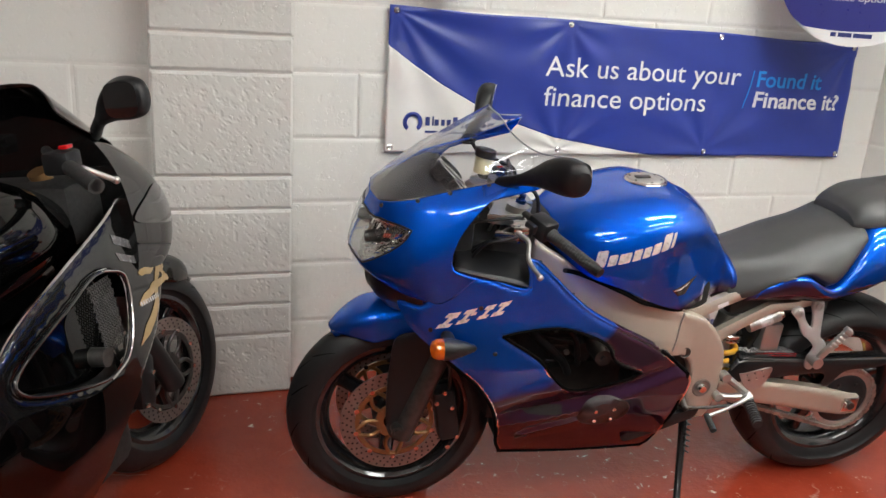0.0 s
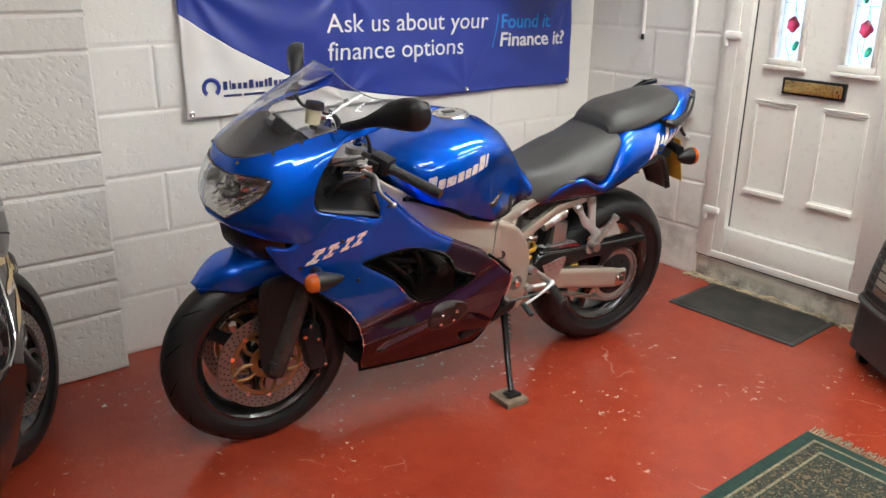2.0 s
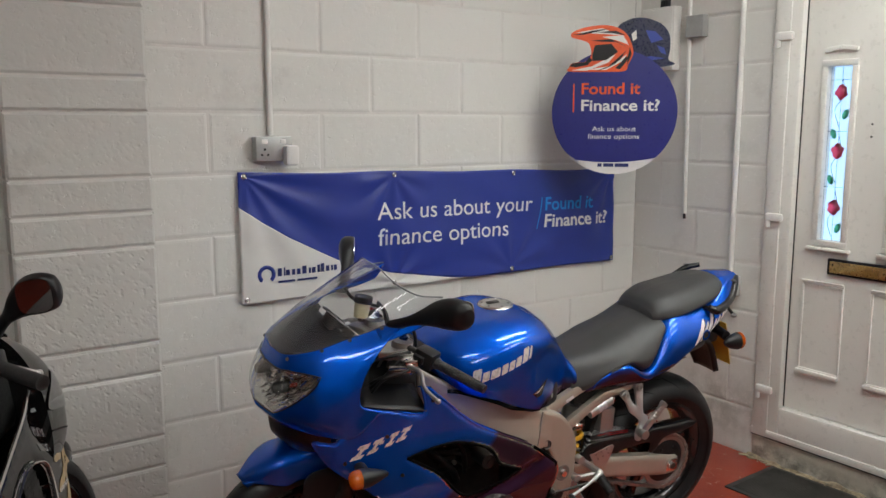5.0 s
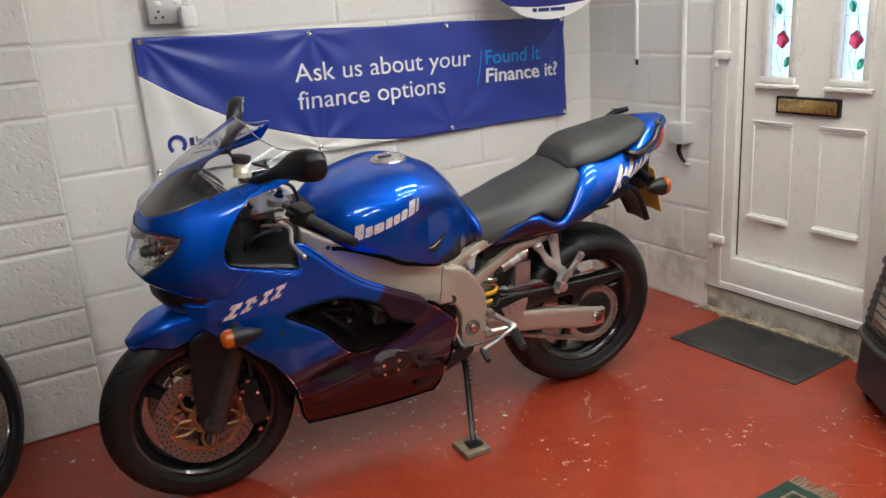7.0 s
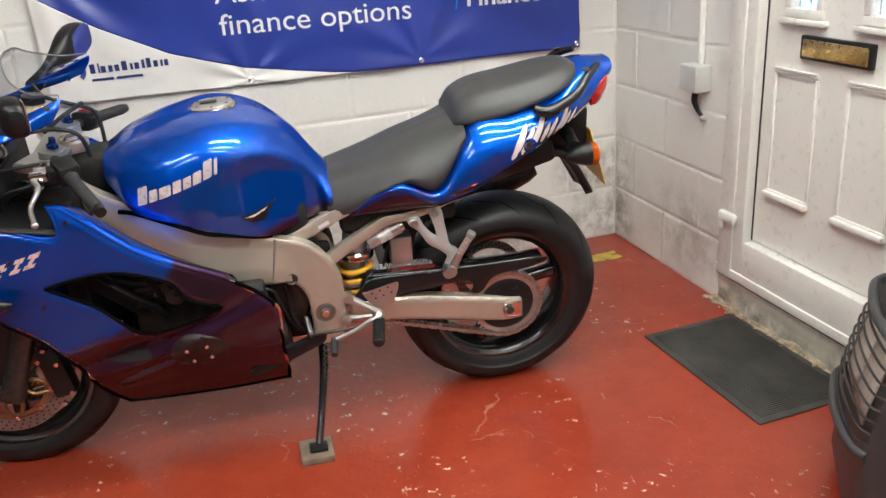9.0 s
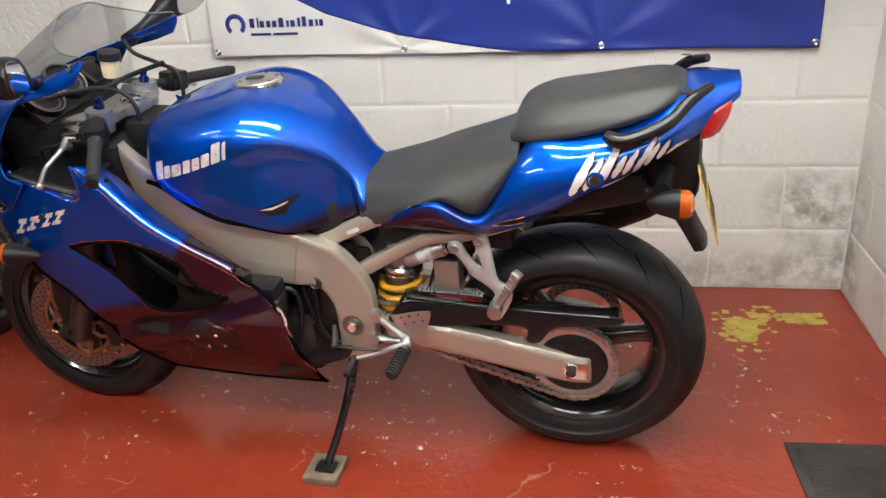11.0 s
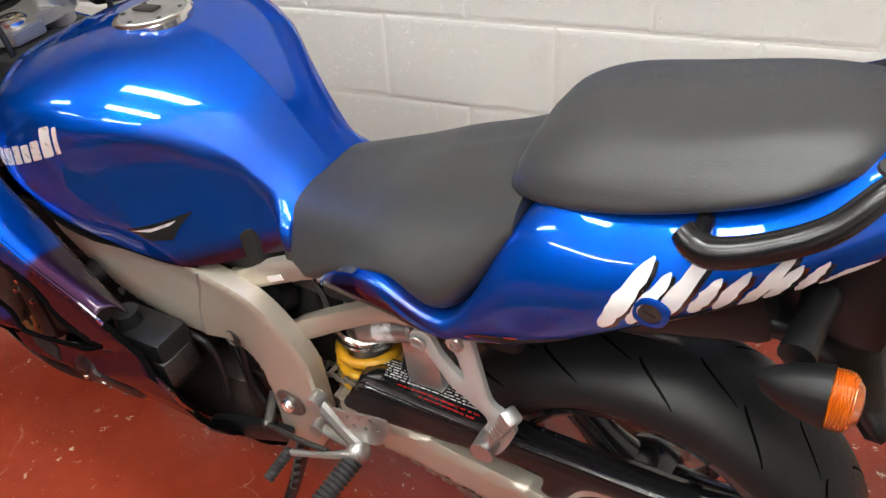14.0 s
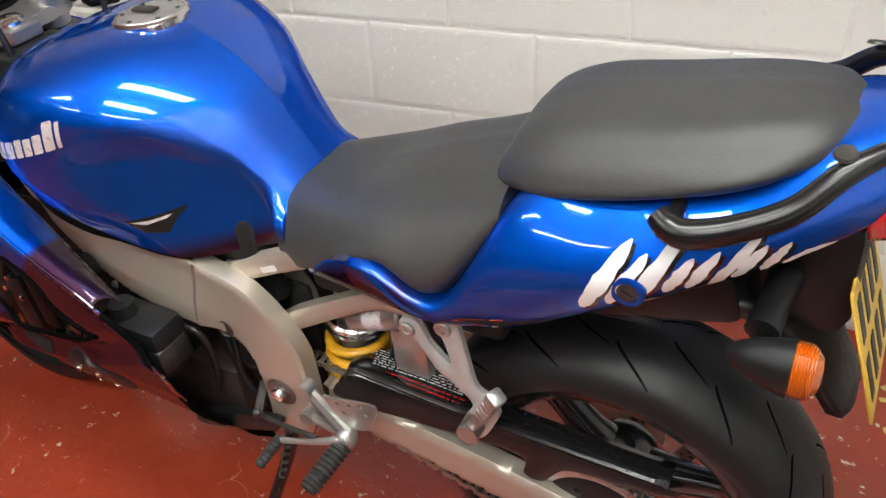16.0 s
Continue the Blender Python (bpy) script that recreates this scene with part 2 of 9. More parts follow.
# black with hardly any gloss, for the shade in grooves, gaps and edges
M["groove"] = mat("groove_black", (0.002, 0.002, 0.002), 0.9, vary=0.2, spec=0.04)
M["railblack"] = mat("rail_black", (0.007, 0.007, 0.008), 0.24, vary=0.1, rough_vary=0.02, spec=0.6)
M["rubber"] = mat("tyre_rubber", (0.0105, 0.0105, 0.0115), 0.44, vary=0.25, scale=25, bump=0.15, bump_scale=260, spec=0.4)
M["grip"] = mat("grip_rubber", (0.02, 0.02, 0.02), 0.7, vary=0.15, bump=0.25, bump_scale=500)
M["vinyl"] = mat("grey_seat_vinyl", (0.04, 0.0395, 0.0385), 0.46, vary=0.08, scale=30, bump=0.2, bump_scale=650, spec=0.5)
M["engine"] = mat("engine_bronze", (0.055, 0.04, 0.036), 0.45, 0.4, vary=0.3, scale=30, bump=0.2, bump_scale=120)
M["plumcover"] = mat("dark_plum_cover", (0.02, 0.0105, 0.012), 0.36, 0.1, vary=0.3, scale=30, bump=0.1, bump_scale=120)
M["bronze"] = mat("gold_carrier", (0.33, 0.19, 0.085), 0.4, 0.85, vary=0.12, scale=40)
M["yellow"] = mat("yellow_spring_paint", (0.72, 0.36, 0.015), 0.35, vary=0.1, coat=0.4)
M["silver"] = mat("silver_decal", (0.66, 0.66, 0.67), 0.3, 0.25, vary=0.04)
M["white"] = mat("white_decal", (0.8, 0.79, 0.78), 0.4, vary=0.05)
# near-black: puts the shade of hollows, holes and gaps into colour; also dark parts
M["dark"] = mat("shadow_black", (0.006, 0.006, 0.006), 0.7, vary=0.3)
M["chain"] = mat("chain_steel", (0.38, 0.36, 0.33), 0.4, 0.9, vary=0.25, scale=80)
M["redlens"] = mat("red_lens", (0.5, 0.008, 0.01), 0.1, vary=0.1, coat=1.0)
M["amber"] = mat("amber_lens", (0.52, 0.1, 0.005), 0.14, vary=0.15, scale=60, coat=1.0)
M["screen"] = glass("smoky_acrylic", (0.80, 0.82, 0.84))
M["screenedge"] = mat("polished_acrylic_edge", (0.2, 0.21, 0.22), 0.2, vary=0.05, spec=0.6)
M["smoke"] = glass("headlamp_lens", (0.93, 0.95, 0.95))
M["mirror"] = mat("mirror_glass", (0.85, 0.86, 0.87), 0.02, 1.0, vary=0.0, rough_vary=0.0)
M["bluemetal"] = mat("blue_anodised", (0.02, 0.08, 0.3), 0.25, 0.9)
M["stripegrey"] = mat("stripe_grey", (0.13, 0.13, 0.135), 0.25, vary=0.04, coat=0.6)
M["goldpaint"] = mat("gold_decal", (0.5, 0.36, 0.17), 0.4, 0.2, vary=0.08)
M["fluid"] = mat("cream_reservoir", (0.6, 0.52, 0.33), 0.3, vary=0.1)
M["lampbowl"] = mat("lamp_bowl", (0.72, 0.71, 0.69), 0.08, 0.97, vary=0.03, rough_vary=0.02)
M["grey"] = mat("unseen_dark_wall", (0.08, 0.08, 0.08), 0.7, vary=0.2, scale=2)


# ---- building tools ----
def part(name, bm, material, parent, label="", smooth=True, sharp=40):
    """Links a bmesh as one mesh object under a thing or a part."""
    me = bpy.data.meshes.new(name)
    bm.normal_update()
    bm.to_mesh(me)
    bm.free()
    ob = new(name, me)
    me.materials.append(M[material] if isinstance(material, str) else material)
    if smooth:
        me.polygons.foreach_set("use_smooth", [True] * len(me.polygons))
        me.set_sharp_from_angle(angle=radians(sharp))
    ob.parent = parent
    if label:
        ob["label"] = label
    return ob


def thing(name, label, category, m=Matrix(), group="", kind=""):
    ob = new(name)
    ob.matrix_world = m
    ob.empty_display_size = 0.1
    return tagged(ob, label, category, group, kind)


def solo(name, bm, material, label, category, m=Matrix(), group="", kind="", smooth=True):
    ob = part(name, bm, material, None, "", smooth)
    ob.matrix_world = m
    return tagged(ob, label, category, group, kind)


def B():
    return bmesh.new()


def box(bm, a, b, m=Matrix(), bevel=0.0, seg=2):
    """A box from corner a to corner b."""
    c, s = (Vector(a) + Vector(b)) / 2, Vector(b) - Vector(a)
    vs = bmesh.ops.create_cube(bm, size=1, matrix=m @ Matrix.Translation(c) @ Matrix.Diagonal((*s, 1)))["verts"]
    if bevel:
        es = list({e for v in vs for e in v.link_edges})
        bmesh.ops.bevel(bm, geom=es, offset=bevel, segments=seg, affect="EDGES", profile=0.5)
    return bm


def cyl(bm, p, q, r, r2=None, seg=20, caps=True):
    """A cylinder or cone from p to q."""
    p, q = Vector([float(c) for c in p]), Vector([float(c) for c in q])
    m = Matrix.Translation((p + q) / 2) @ (q - p).to_track_quat("Z", "Y").to_matrix().to_4x4()
    bmesh.ops.create_cone(bm, cap_ends=caps, segments=seg, radius1=r, radius2=r if r2 is None else r2, depth=(q - p).length, matrix=m)
    return bm


def ball(bm, p, r, scale=(1, 1, 1), u=16, v=10):
    bmesh.ops.create_uvsphere(bm, u_segments=u, v_segments=v, radius=r, matrix=Matrix.Translation(p) @ Matrix.Diagonal((*scale, 1)))
    return bm


def cr(P, n):
    """n samples on the smooth curve through the points P."""
    P = np.asarray(P, float)
    k = len(P)
    Q = np.concatenate([[2 * P[0] - P[1]], P, [2 * P[-1] - P[-2]]])
    s = np.linspace(0, k - 1, n)
    i = np.minimum(s.astype(int), k - 2)
    t = (s - i).reshape(-1, *([1] * (P.ndim - 1)))
    a, b, c, d = Q[i], Q[i + 1], Q[i + 2], Q[i + 3]
    return 0.5 * (2 * b + (c - a) * t + (2 * a - 5 * b + 4 * c - d) * t ** 2 + (3 * b - a - 3 * c + d) * t ** 3)


def tube(bm, pts, r, seg=10, n=None, caps=True, smooth=True):
    """A round bar along a smooth curve; r may be a list, one for each point."""
    pts = np.asarray(pts, float)
    n = n or (len(pts) * 6 if smooth else len(pts))
    C = cr(pts, n) if smooth and len(pts) > 2 else np.linspace(pts[0], pts[-1], n) if len(pts) == 2 else pts
    R = np.interp(np.linspace(0, 1, len(C)), np.linspace(0, 1, len(r)), r) if np.ndim(r) else np.full(len(C), r)
    T = np.gradient(C, axis=0)
    up, rings = Vector((0.13, 0.27, 0.95)), []
    for p, t, rr in zip(C, T, R):
        rr = float(rr)
        t = Vector(t).normalized()
        a = t.cross(up)
        a = a.normalized() if a.length > 1e-3 else t.orthogonal().normalized()
        b = t.cross(a)
        up = -b
        rings.append([bm.verts.new(Vector(p) + rr * (math.cos(w) * a + math.sin(w) * b)) for w in (2 * math.pi * i / seg for i in range(seg))])
    for A, Bq in zip(rings, rings[1:]):
        for i in range(seg):
            bm.faces.new((A[i], A[(i + 1) % seg], Bq[(i + 1) % seg], Bq[i]))
    if caps:
        bm.faces.new(rings[0][::-1])
        bm.faces.new(rings[-1])
    return bm


def lathe(bm, profile, seg=64, m=Matrix(), closed=False, a0=0.0, a1=360.0):
    """Turns a profile of (radius, along) about the local y axis."""
    full = abs(a1 - a0 - 360) < 1e-6
    k = seg if full else seg + 1
    rings = []
    for i in range(k):
        w = radians(a0 + (a1 - a0) * i / seg)
        rings.append([bm.verts.new(m @ Vector((r * math.cos(w), y, r * math.sin(w)))) for r, y in profile])
    np_ = len(profile)
    for i in range(seg):
        A, C = rings[i], rings[(i + 1) % k]
        for j in range(np_ if closed else np_ - 1):
            bm.faces.new((A[j], C[j], C[(j + 1) % np_], A[(j + 1) % np_]))
    return bm


def sheet(bm, G, flip=False):
    """Quads over a grid of points (rows x columns x 3)."""
    V = [[bm.verts.new(p) for p in row] for row in G]
    for A, C in zip(V, V[1:]):
        for i in range(len(A) - 1):
            f = (A[i], A[i + 1], C[i + 1], C[i])
            bm.faces.new(f[::-1] if flip else f)
    return V


def loft(bm, rows, nx=40, ns=40, cap=True):
    """A body along x from half sections: rows of (x, [(half width, height), ...] from the crown down). Mirrored to both sides."""
    S = np.array([[(x, -y, z) for y, z in sec] for x, sec in rows])
    D = cr(S, nx)
    D = np.stack([cr(r, ns) for r in D])
    D[:, 0, 1] = np.minimum(D[:, 0, 1], 0)
    R = D * np.array([1, -1, 1])
    joined = np.abs(D[:, 0, 1]).max() < 1e-5
    V = [[bm.verts.new(p) for p in np.concatenate([l[::-1], r[1:] if joined else r])] for l, r in zip(D, R)]
    for A, C in zip(V, V[1:]):
        for i in range(len(A) - 1):
            bm.faces.new((A[i], A[i + 1], C[i + 1], C[i]))
        bm.faces.new((A[-1], A[0], C[0], C[-1]))
    if cap:
        bm.faces.new(V[0])
        bm.faces.new(V[-1][::-1])
    bmesh.ops.recalc_face_normals(bm, faces=bm.faces)
    return bm


def nearest_on(poly, p):
    A, C = poly, np.roll(poly, -1, 0)
    d = C - A
    t = np.clip(((p - A) * d).sum(1) / np.maximum((d * d).sum(1), 1e-12), 0, 1)
    q = A + t[:, None] * d
    e = ((q - p) ** 2).sum(1)
    i = e.argmin()
    return q[i], math.sqrt(e[i])


def inside(poly, p):
    A, C = poly, np.roll(poly, -1, 0)
    cond = (A[:, 1] > p[1]) != (C[:, 1] > p[1])
    xs = A[:, 0] + (p[1] - A[:, 1]) * (C[:, 0] - A[:, 0]) / np.where(C[:, 1] == A[:, 1], 1e-9, C[:, 1] - A[:, 1])
    return (cond & (p[0] < xs)).sum() % 2 == 1


def closed_curve(P, n=120):
    """A smooth closed outline; a point given twice makes a corner."""
    P = np.asarray(P, float)
    k = len(P)
    s = np.linspace(0, k, n, endpoint=False)
    i = s.astype(int)
    t = (s - i)[:, None]
    a, b, c, d = P[(i - 1) % k], P[i % k], P[(i + 1) % k], P[(i + 2) % k]
    Q = 0.5 * (2 * b + (c - a) * t + (2 * a - 5 * b + 4 * c - d) * t ** 2 + (3 * b - a - 3 * c + d) * t ** 3)
    keep = np.ones(len(Q), bool)
    keep[1:] = ((Q[1:] - Q[:-1]) ** 2).sum(1) > 1e-10
    return Q[keep]


def panel(bm, outline, y_of, holes=(), cell=0.008, thick=0.004, pillow=0.0, round_r=0.02):
    """A moulded plate seen from the side: outline and holes in (x, z), its outer face at y_of(x, z), rounded towards its edges by pillow."""
    outline = np.asarray(outline, float)
    polys = [outline, *[np.asarray(h, float) for h in holes]]
    lo, hi = outline.min(0) - cell, outline.max(0) + cell
    nx, nz = int((hi[0] - lo[0]) / cell) + 2, int((hi[1] - lo[1]) / cell) + 2

    def ok(p):
        return inside(polys[0], p) and not any(inside(h, p) for h in polys[1:])
    pts = {}
    cells = []
    for i in range(nx):
        for j in range(nz):
            if ok(lo + cell * np.array([i + 0.5, j + 0.5])):
                cells.append((i, j))
    need = {(i + a, j + c) for i, j in cells for a in (0, 1) for c in (0, 1)}
    edge_count = {}
    for i, j in cells:
        q = [(i, j), (i + 1, j), (i + 1, j + 1), (i, j + 1)]
        for a, c in zip(q, q[1:] + q[:1]):
            k = tuple(sorted((a, c)))
            edge_count[k] = edge_count.get(k, 0) + 1
    rim = {v for k, n in edge_count.items() if n == 1 for v in k}
    out, inn = {}, {}
    for k in need:
        p = lo + cell * np.array(k)
        near = min((nearest_on(h, p) for h in polys), key=lambda a: a[1])
        if k in rim:
            p, dist = near[0], 0.0
        else:
            dist = near[1]
        y = y_of(p[0], p[1])
        s = 1 if y >= 0 else -1
        if pillow and dist < round_r:
            y -= s * pillow * (1 - math.sqrt(max(0, 1 - (1 - dist / round_r) ** 2)))
        out[k] = bm.verts.new((p[0], y, p[1]))
        inn[k] = bm.verts.new((p[0], y_of(p[0], p[1]) - s * thick, p[1]))
    for i, j in cells:
        q = [(i, j), (i + 1, j), (i + 1, j + 1), (i, j + 1)]
        try:
            bm.faces.new([out[k] for k in q])
            bm.faces.new([inn[k] for k in q[::-1]])
        except ValueError:
            pass
        for a, c in zip(q, q[1:] + q[:1]):
            if edge_count[tuple(sorted((a, c)))] == 1:
                try:
                    bm.faces.new((out[c], out[a], inn[a], inn[c]))
                except ValueError:
                    pass
    bmesh.ops.dissolve_degenerate(bm, edges=bm.edges, dist=1e-5)
    bmesh.ops.recalc_face_normals(bm, faces=bm.faces)
    bm.normal_update()
    if bm.calc_volume(signed=True) < 0:
        bmesh.ops.reverse_faces(bm, faces=bm.faces)
    return bm


def mirror_y(bm):
    for v in bm.verts:
        v.co.y = -v.co.y
    bmesh.ops.reverse_faces(bm, faces=bm.faces)
    return bm


def plate(bm, outline, y0, y1, bevel=0.0):
    """A flat plate with outline in (x, z), between y0 and y1."""
    vs = [bm.verts.new((x, y0, z)) for x, z in outline]
    f = bm.faces.new(vs)
    r = bmesh.ops.extrude_face_region(bm, geom=[f])
    nv = [v for v in r["geom"] if isinstance(v, bmesh.types.BMVert)]
    for v in nv:
        v.co.y = y1
    if bevel:
        es = [e for e in bm.edges if all(abs(v.co.y - y0) < 1e-6 for v in e.verts) or all(abs(v.co.y - y1) < 1e-6 for v in e.verts)]
        bmesh.ops.bevel(bm, geom=es, offset=bevel, segments=2, affect="EDGES")
    bmesh.ops.recalc_face_normals(bm, faces=bm.faces)
    return bm


def bolt(bm, p, r=0.006, n=(0, -1, 0), h=0.004):
    p, n = Vector([float(c) for c in p]), Vector(n).normalized()
    cyl(bm, p, p + n * h, r, r * 0.85, 14)
    cyl(bm, p + n * h * 0.4, p + n * (h + 0.0004), r * 0.5, r * 0.5, 6)
    return bm


def lettering(words, size, x, z, shear=0.0, align="LEFT", bold=0.0, width=None):
    """Words as a flat mesh facing -y, with the baseline's start at (x, z); width stretches them to that length."""
    cu = bpy.data.curves.new("lettering", "FONT")
    cu.body, cu.size, cu.shear, cu.align_x, cu.offset, cu.resolution_u = words, size, shear, align, bold, 4
    cu.extrude = 0.0006
    tmp = new("lettering_tmp", cu)
    bpy.context.view_layer.update()
    me = bpy.data.meshes.new_from_object(tmp.evaluated_get(bpy.context.evaluated_depsgraph_get()))
    bpy.data.objects.remove(tmp)
    bm = B()
    bm.from_mesh(me)
    bpy.data.meshes.remove(me)
    xs = [v.co.x for v in bm.verts]
    k = width / (max(xs) - min(xs)) if width else 1.0
    off = 0 if align == "CENTER" else min(xs)
    for v in bm.verts:
        v.co = Vector((x + (v.co.x - off) * k, -v.co.z, z + v.co.y))
    return bm


def islands(bm):
    """Splits a bmesh into one for each connected piece."""
    left, out = set(bm.faces), []
    while left:
        todo, grp = [left.pop()], []
        while todo:
            f = todo.pop()
            grp.append(f)
            for v in f.verts:
                for g in v.link_faces:
                    if g in left:
                        left.remove(g)
                        todo.append(g)
        one, vm = B(), {}
        for f in grp:
            for v in f.verts:
                if v not in vm:
                    vm[v] = one.verts.new(v.co)
            one.faces.new([vm[v] for v in f.verts])
        out.append(one)
    bm.free()
    return out


# ---- the room ----
WALL_Y, WALL_X, TOP = 2.75, 2.885, 2.65
PIER = (-0.034, 0.402, 2.646)
DOOR_Y = (1.135, 1.985)
SILL, DOOR_TOP = 0.12, 2.2


def structure(name, bm, material, label, smooth=False):
    return solo(name, bm, material, label, name.split("_")[0], kind="structure", smooth=smooth)


bm = B()
box(bm, (-6.2, -6.2, -0.12), (WALL_X + 0.35, WALL_Y + 0.25, 0))
floor = structure("floor", bm, "floor", "glossy red painted concrete floor with pale chips")
bm = box(B(), (-6.2, -6.2, TOP), (WALL_X + 0.3, WALL_Y + 0.25, TOP + 0.1))
structure("ceiling", bm, "plaster", "plain white ceiling above the bay")
wall_north = structure("wall_north", box(B(), (-6.2, WALL_Y + 0.0032, 0), (WALL_X + 0.3, WALL_Y + 0.22, TOP)), "mortar", "white painted concrete block wall behind the motorcycles")
bm = B()
box(bm, (WALL_X + 0.0032, DOOR_Y[1] + 0.0, 0), (WALL_X + 0.25, WALL_Y + 0.007, TOP))
box(bm, (WALL_X + 0.007, -6.2, 0), (WALL_X + 0.25, DOOR_Y[0], TOP))
box(bm, (WALL_X + 0.007, DOOR_Y[0], DOOR_TOP), (WALL_X + 0.25, DOOR_Y[1], TOP))
wall_east = structure("wall_east", bm, "mortar", "white painted block wall with the panelled door")
# unseen walls, added in dark grey to hold back light on the fairings
structure("wall_west", box(B(), (-6.4, -6.2, 0), (-6.2, WALL_Y + 0.2, TOP)), "grey", "unseen dark grey wall added to close the bay")
structure("wall_south", box(B(), (-6.4, -6.4, 0), (WALL_X + 0.3, -6.2, TOP)), "grey", "unseen dark grey wall added behind the viewer")
pier = structure("wall_pier", box(B(), (PIER[0] + 0.006, PIER[2] + 0.0095, 0), (PIER[1] - 0.006, WALL_Y + 0.03, TOP)), "mortar", "block pier standing proud of the wall")

# ceiling lights, seen as streaks in the lacquer; the last one is added
M["tube"] = glow("tube_light", (0.97, 1.0, 0.96), TUBE_POWER)
M["batten"] = mat("white_enamel", (0.8, 0.8, 0.78), 0.3, vary=0.03)
batten = thing("ceiling_light", "white ceiling batten with a lit diffuser", "ceiling light", pose(0, 0, 0), "ceiling tubes")
bm = box(B(), (-0.76, -0.15, TOP - 0.05), (0.76, 0.15, TOP), bevel=0.008)
part("body", bm, "batten", batten)
bm = box(B(), (-0.735, -0.13, TOP - 0.085), (0.735, 0.13, TOP - 0.045), bevel=0.018)
part("diffuser", bm, "tube", batten, "lit white diffuser")
for s in (-1, 1):
    part("end_cap", box(B(), (s * 0.748 - 0.012, -0.14, TOP - 0.092), (s * 0.748 + 0.012, 0.14, TOP - 0.045), bevel=0.004), "batten", batten)
# the batten at y -1.6 is an unseen extra that brightens the left
LIGHTS = [(1.95, 1.2), (1.95, 0.2), (1.9, -1.0), (-0.6, 0.2), (-0.6, -1.6)]
batten.matrix_world = pose(*LIGHTS[0], 0)
for x, y in LIGHTS[1:]:
    copy_thing(batten, pose(x, y, 0))


# ---- motorcycles: x runs from the front axle to the rear, y to the machine's right, z up ----
def tyre(parent, x, z, R, rr, hw, name="tyre", grooves=True):
    prof = [(R, 0), (R - 0.003, 0.3 * hw), (R - 0.013, 0.6 * hw), (R - 0.031, 0.86 * hw), (R - 0.052, 0.985 * hw), (R - 0.068, hw), ((R + rr) / 2 - 0.012, 0.94 * hw), (rr + 0.012, 0.8 * hw), (rr + 0.004, 0.74 * hw), (rr - 0.006, 0.72 * hw)]
    prof = [(a, float(b)) for a, b in cr(prof, 26)]
    wide = int(np.argmax([b for a, b in prof]))
    crown = ([b for a, b in prof[:wide + 1]], [a for a, b in prof[:wide + 1]])
    prof = prof[::-1] + [(a, -b) for a, b in prof[1:]]
    bm = lathe(B(), prof, 96, Matrix.Translation((x, 0, z)))
    ob = part(name, bm, "rubber", parent, "black road tyre with fine grooves")
    if grooves:
        # sipes are uncut: near-black strips on the tread carry their shade
        bm = B()

        def skin(a, s):
            # s from -1 to 1 across the crown
            k = abs(s)
            r = float(np.interp(k * hw, crown[0], crown[1])) + 0.0008
            return Vector((x + r * math.cos(a), s * hw, z + r * math.sin(a)))
        n = 14
        for i in range(n):
            for sgn in (-1, 1):
                for q, (s0, s1, da) in enumerate(((0.1, 0.5, 0.2), (0.42, 0.88, 0.2))):
                    a0 = 2 * math.pi * (i + 0.5 * q + (0.25 if sgn > 0 else 0)) / n
                    prev = None
                    for k in range(13):
                        t = k / 12
                        a, s = a0 - da * t ** 1.4, sgn * (s0 + (s1 - s0) * t)
                        w = 0.0014 * (1 - 0.6 * abs(2 * t - 1) ** 3) / R
                        pair = [bm.verts.new(skin(a - w * 2.4, s)), bm.verts.new(skin(a + w * 2.4, s))]
                        if prev:
                            bm.faces.new((prev[0], prev[1], pair[1], pair[0]))
                        prev = pair
        bmesh.ops.recalc_face_normals(bm, faces=bm.faces)
        part("groove_shade", bm, "groove", ob, "near-black strips for the shaded sipes across the tread")
    return ob


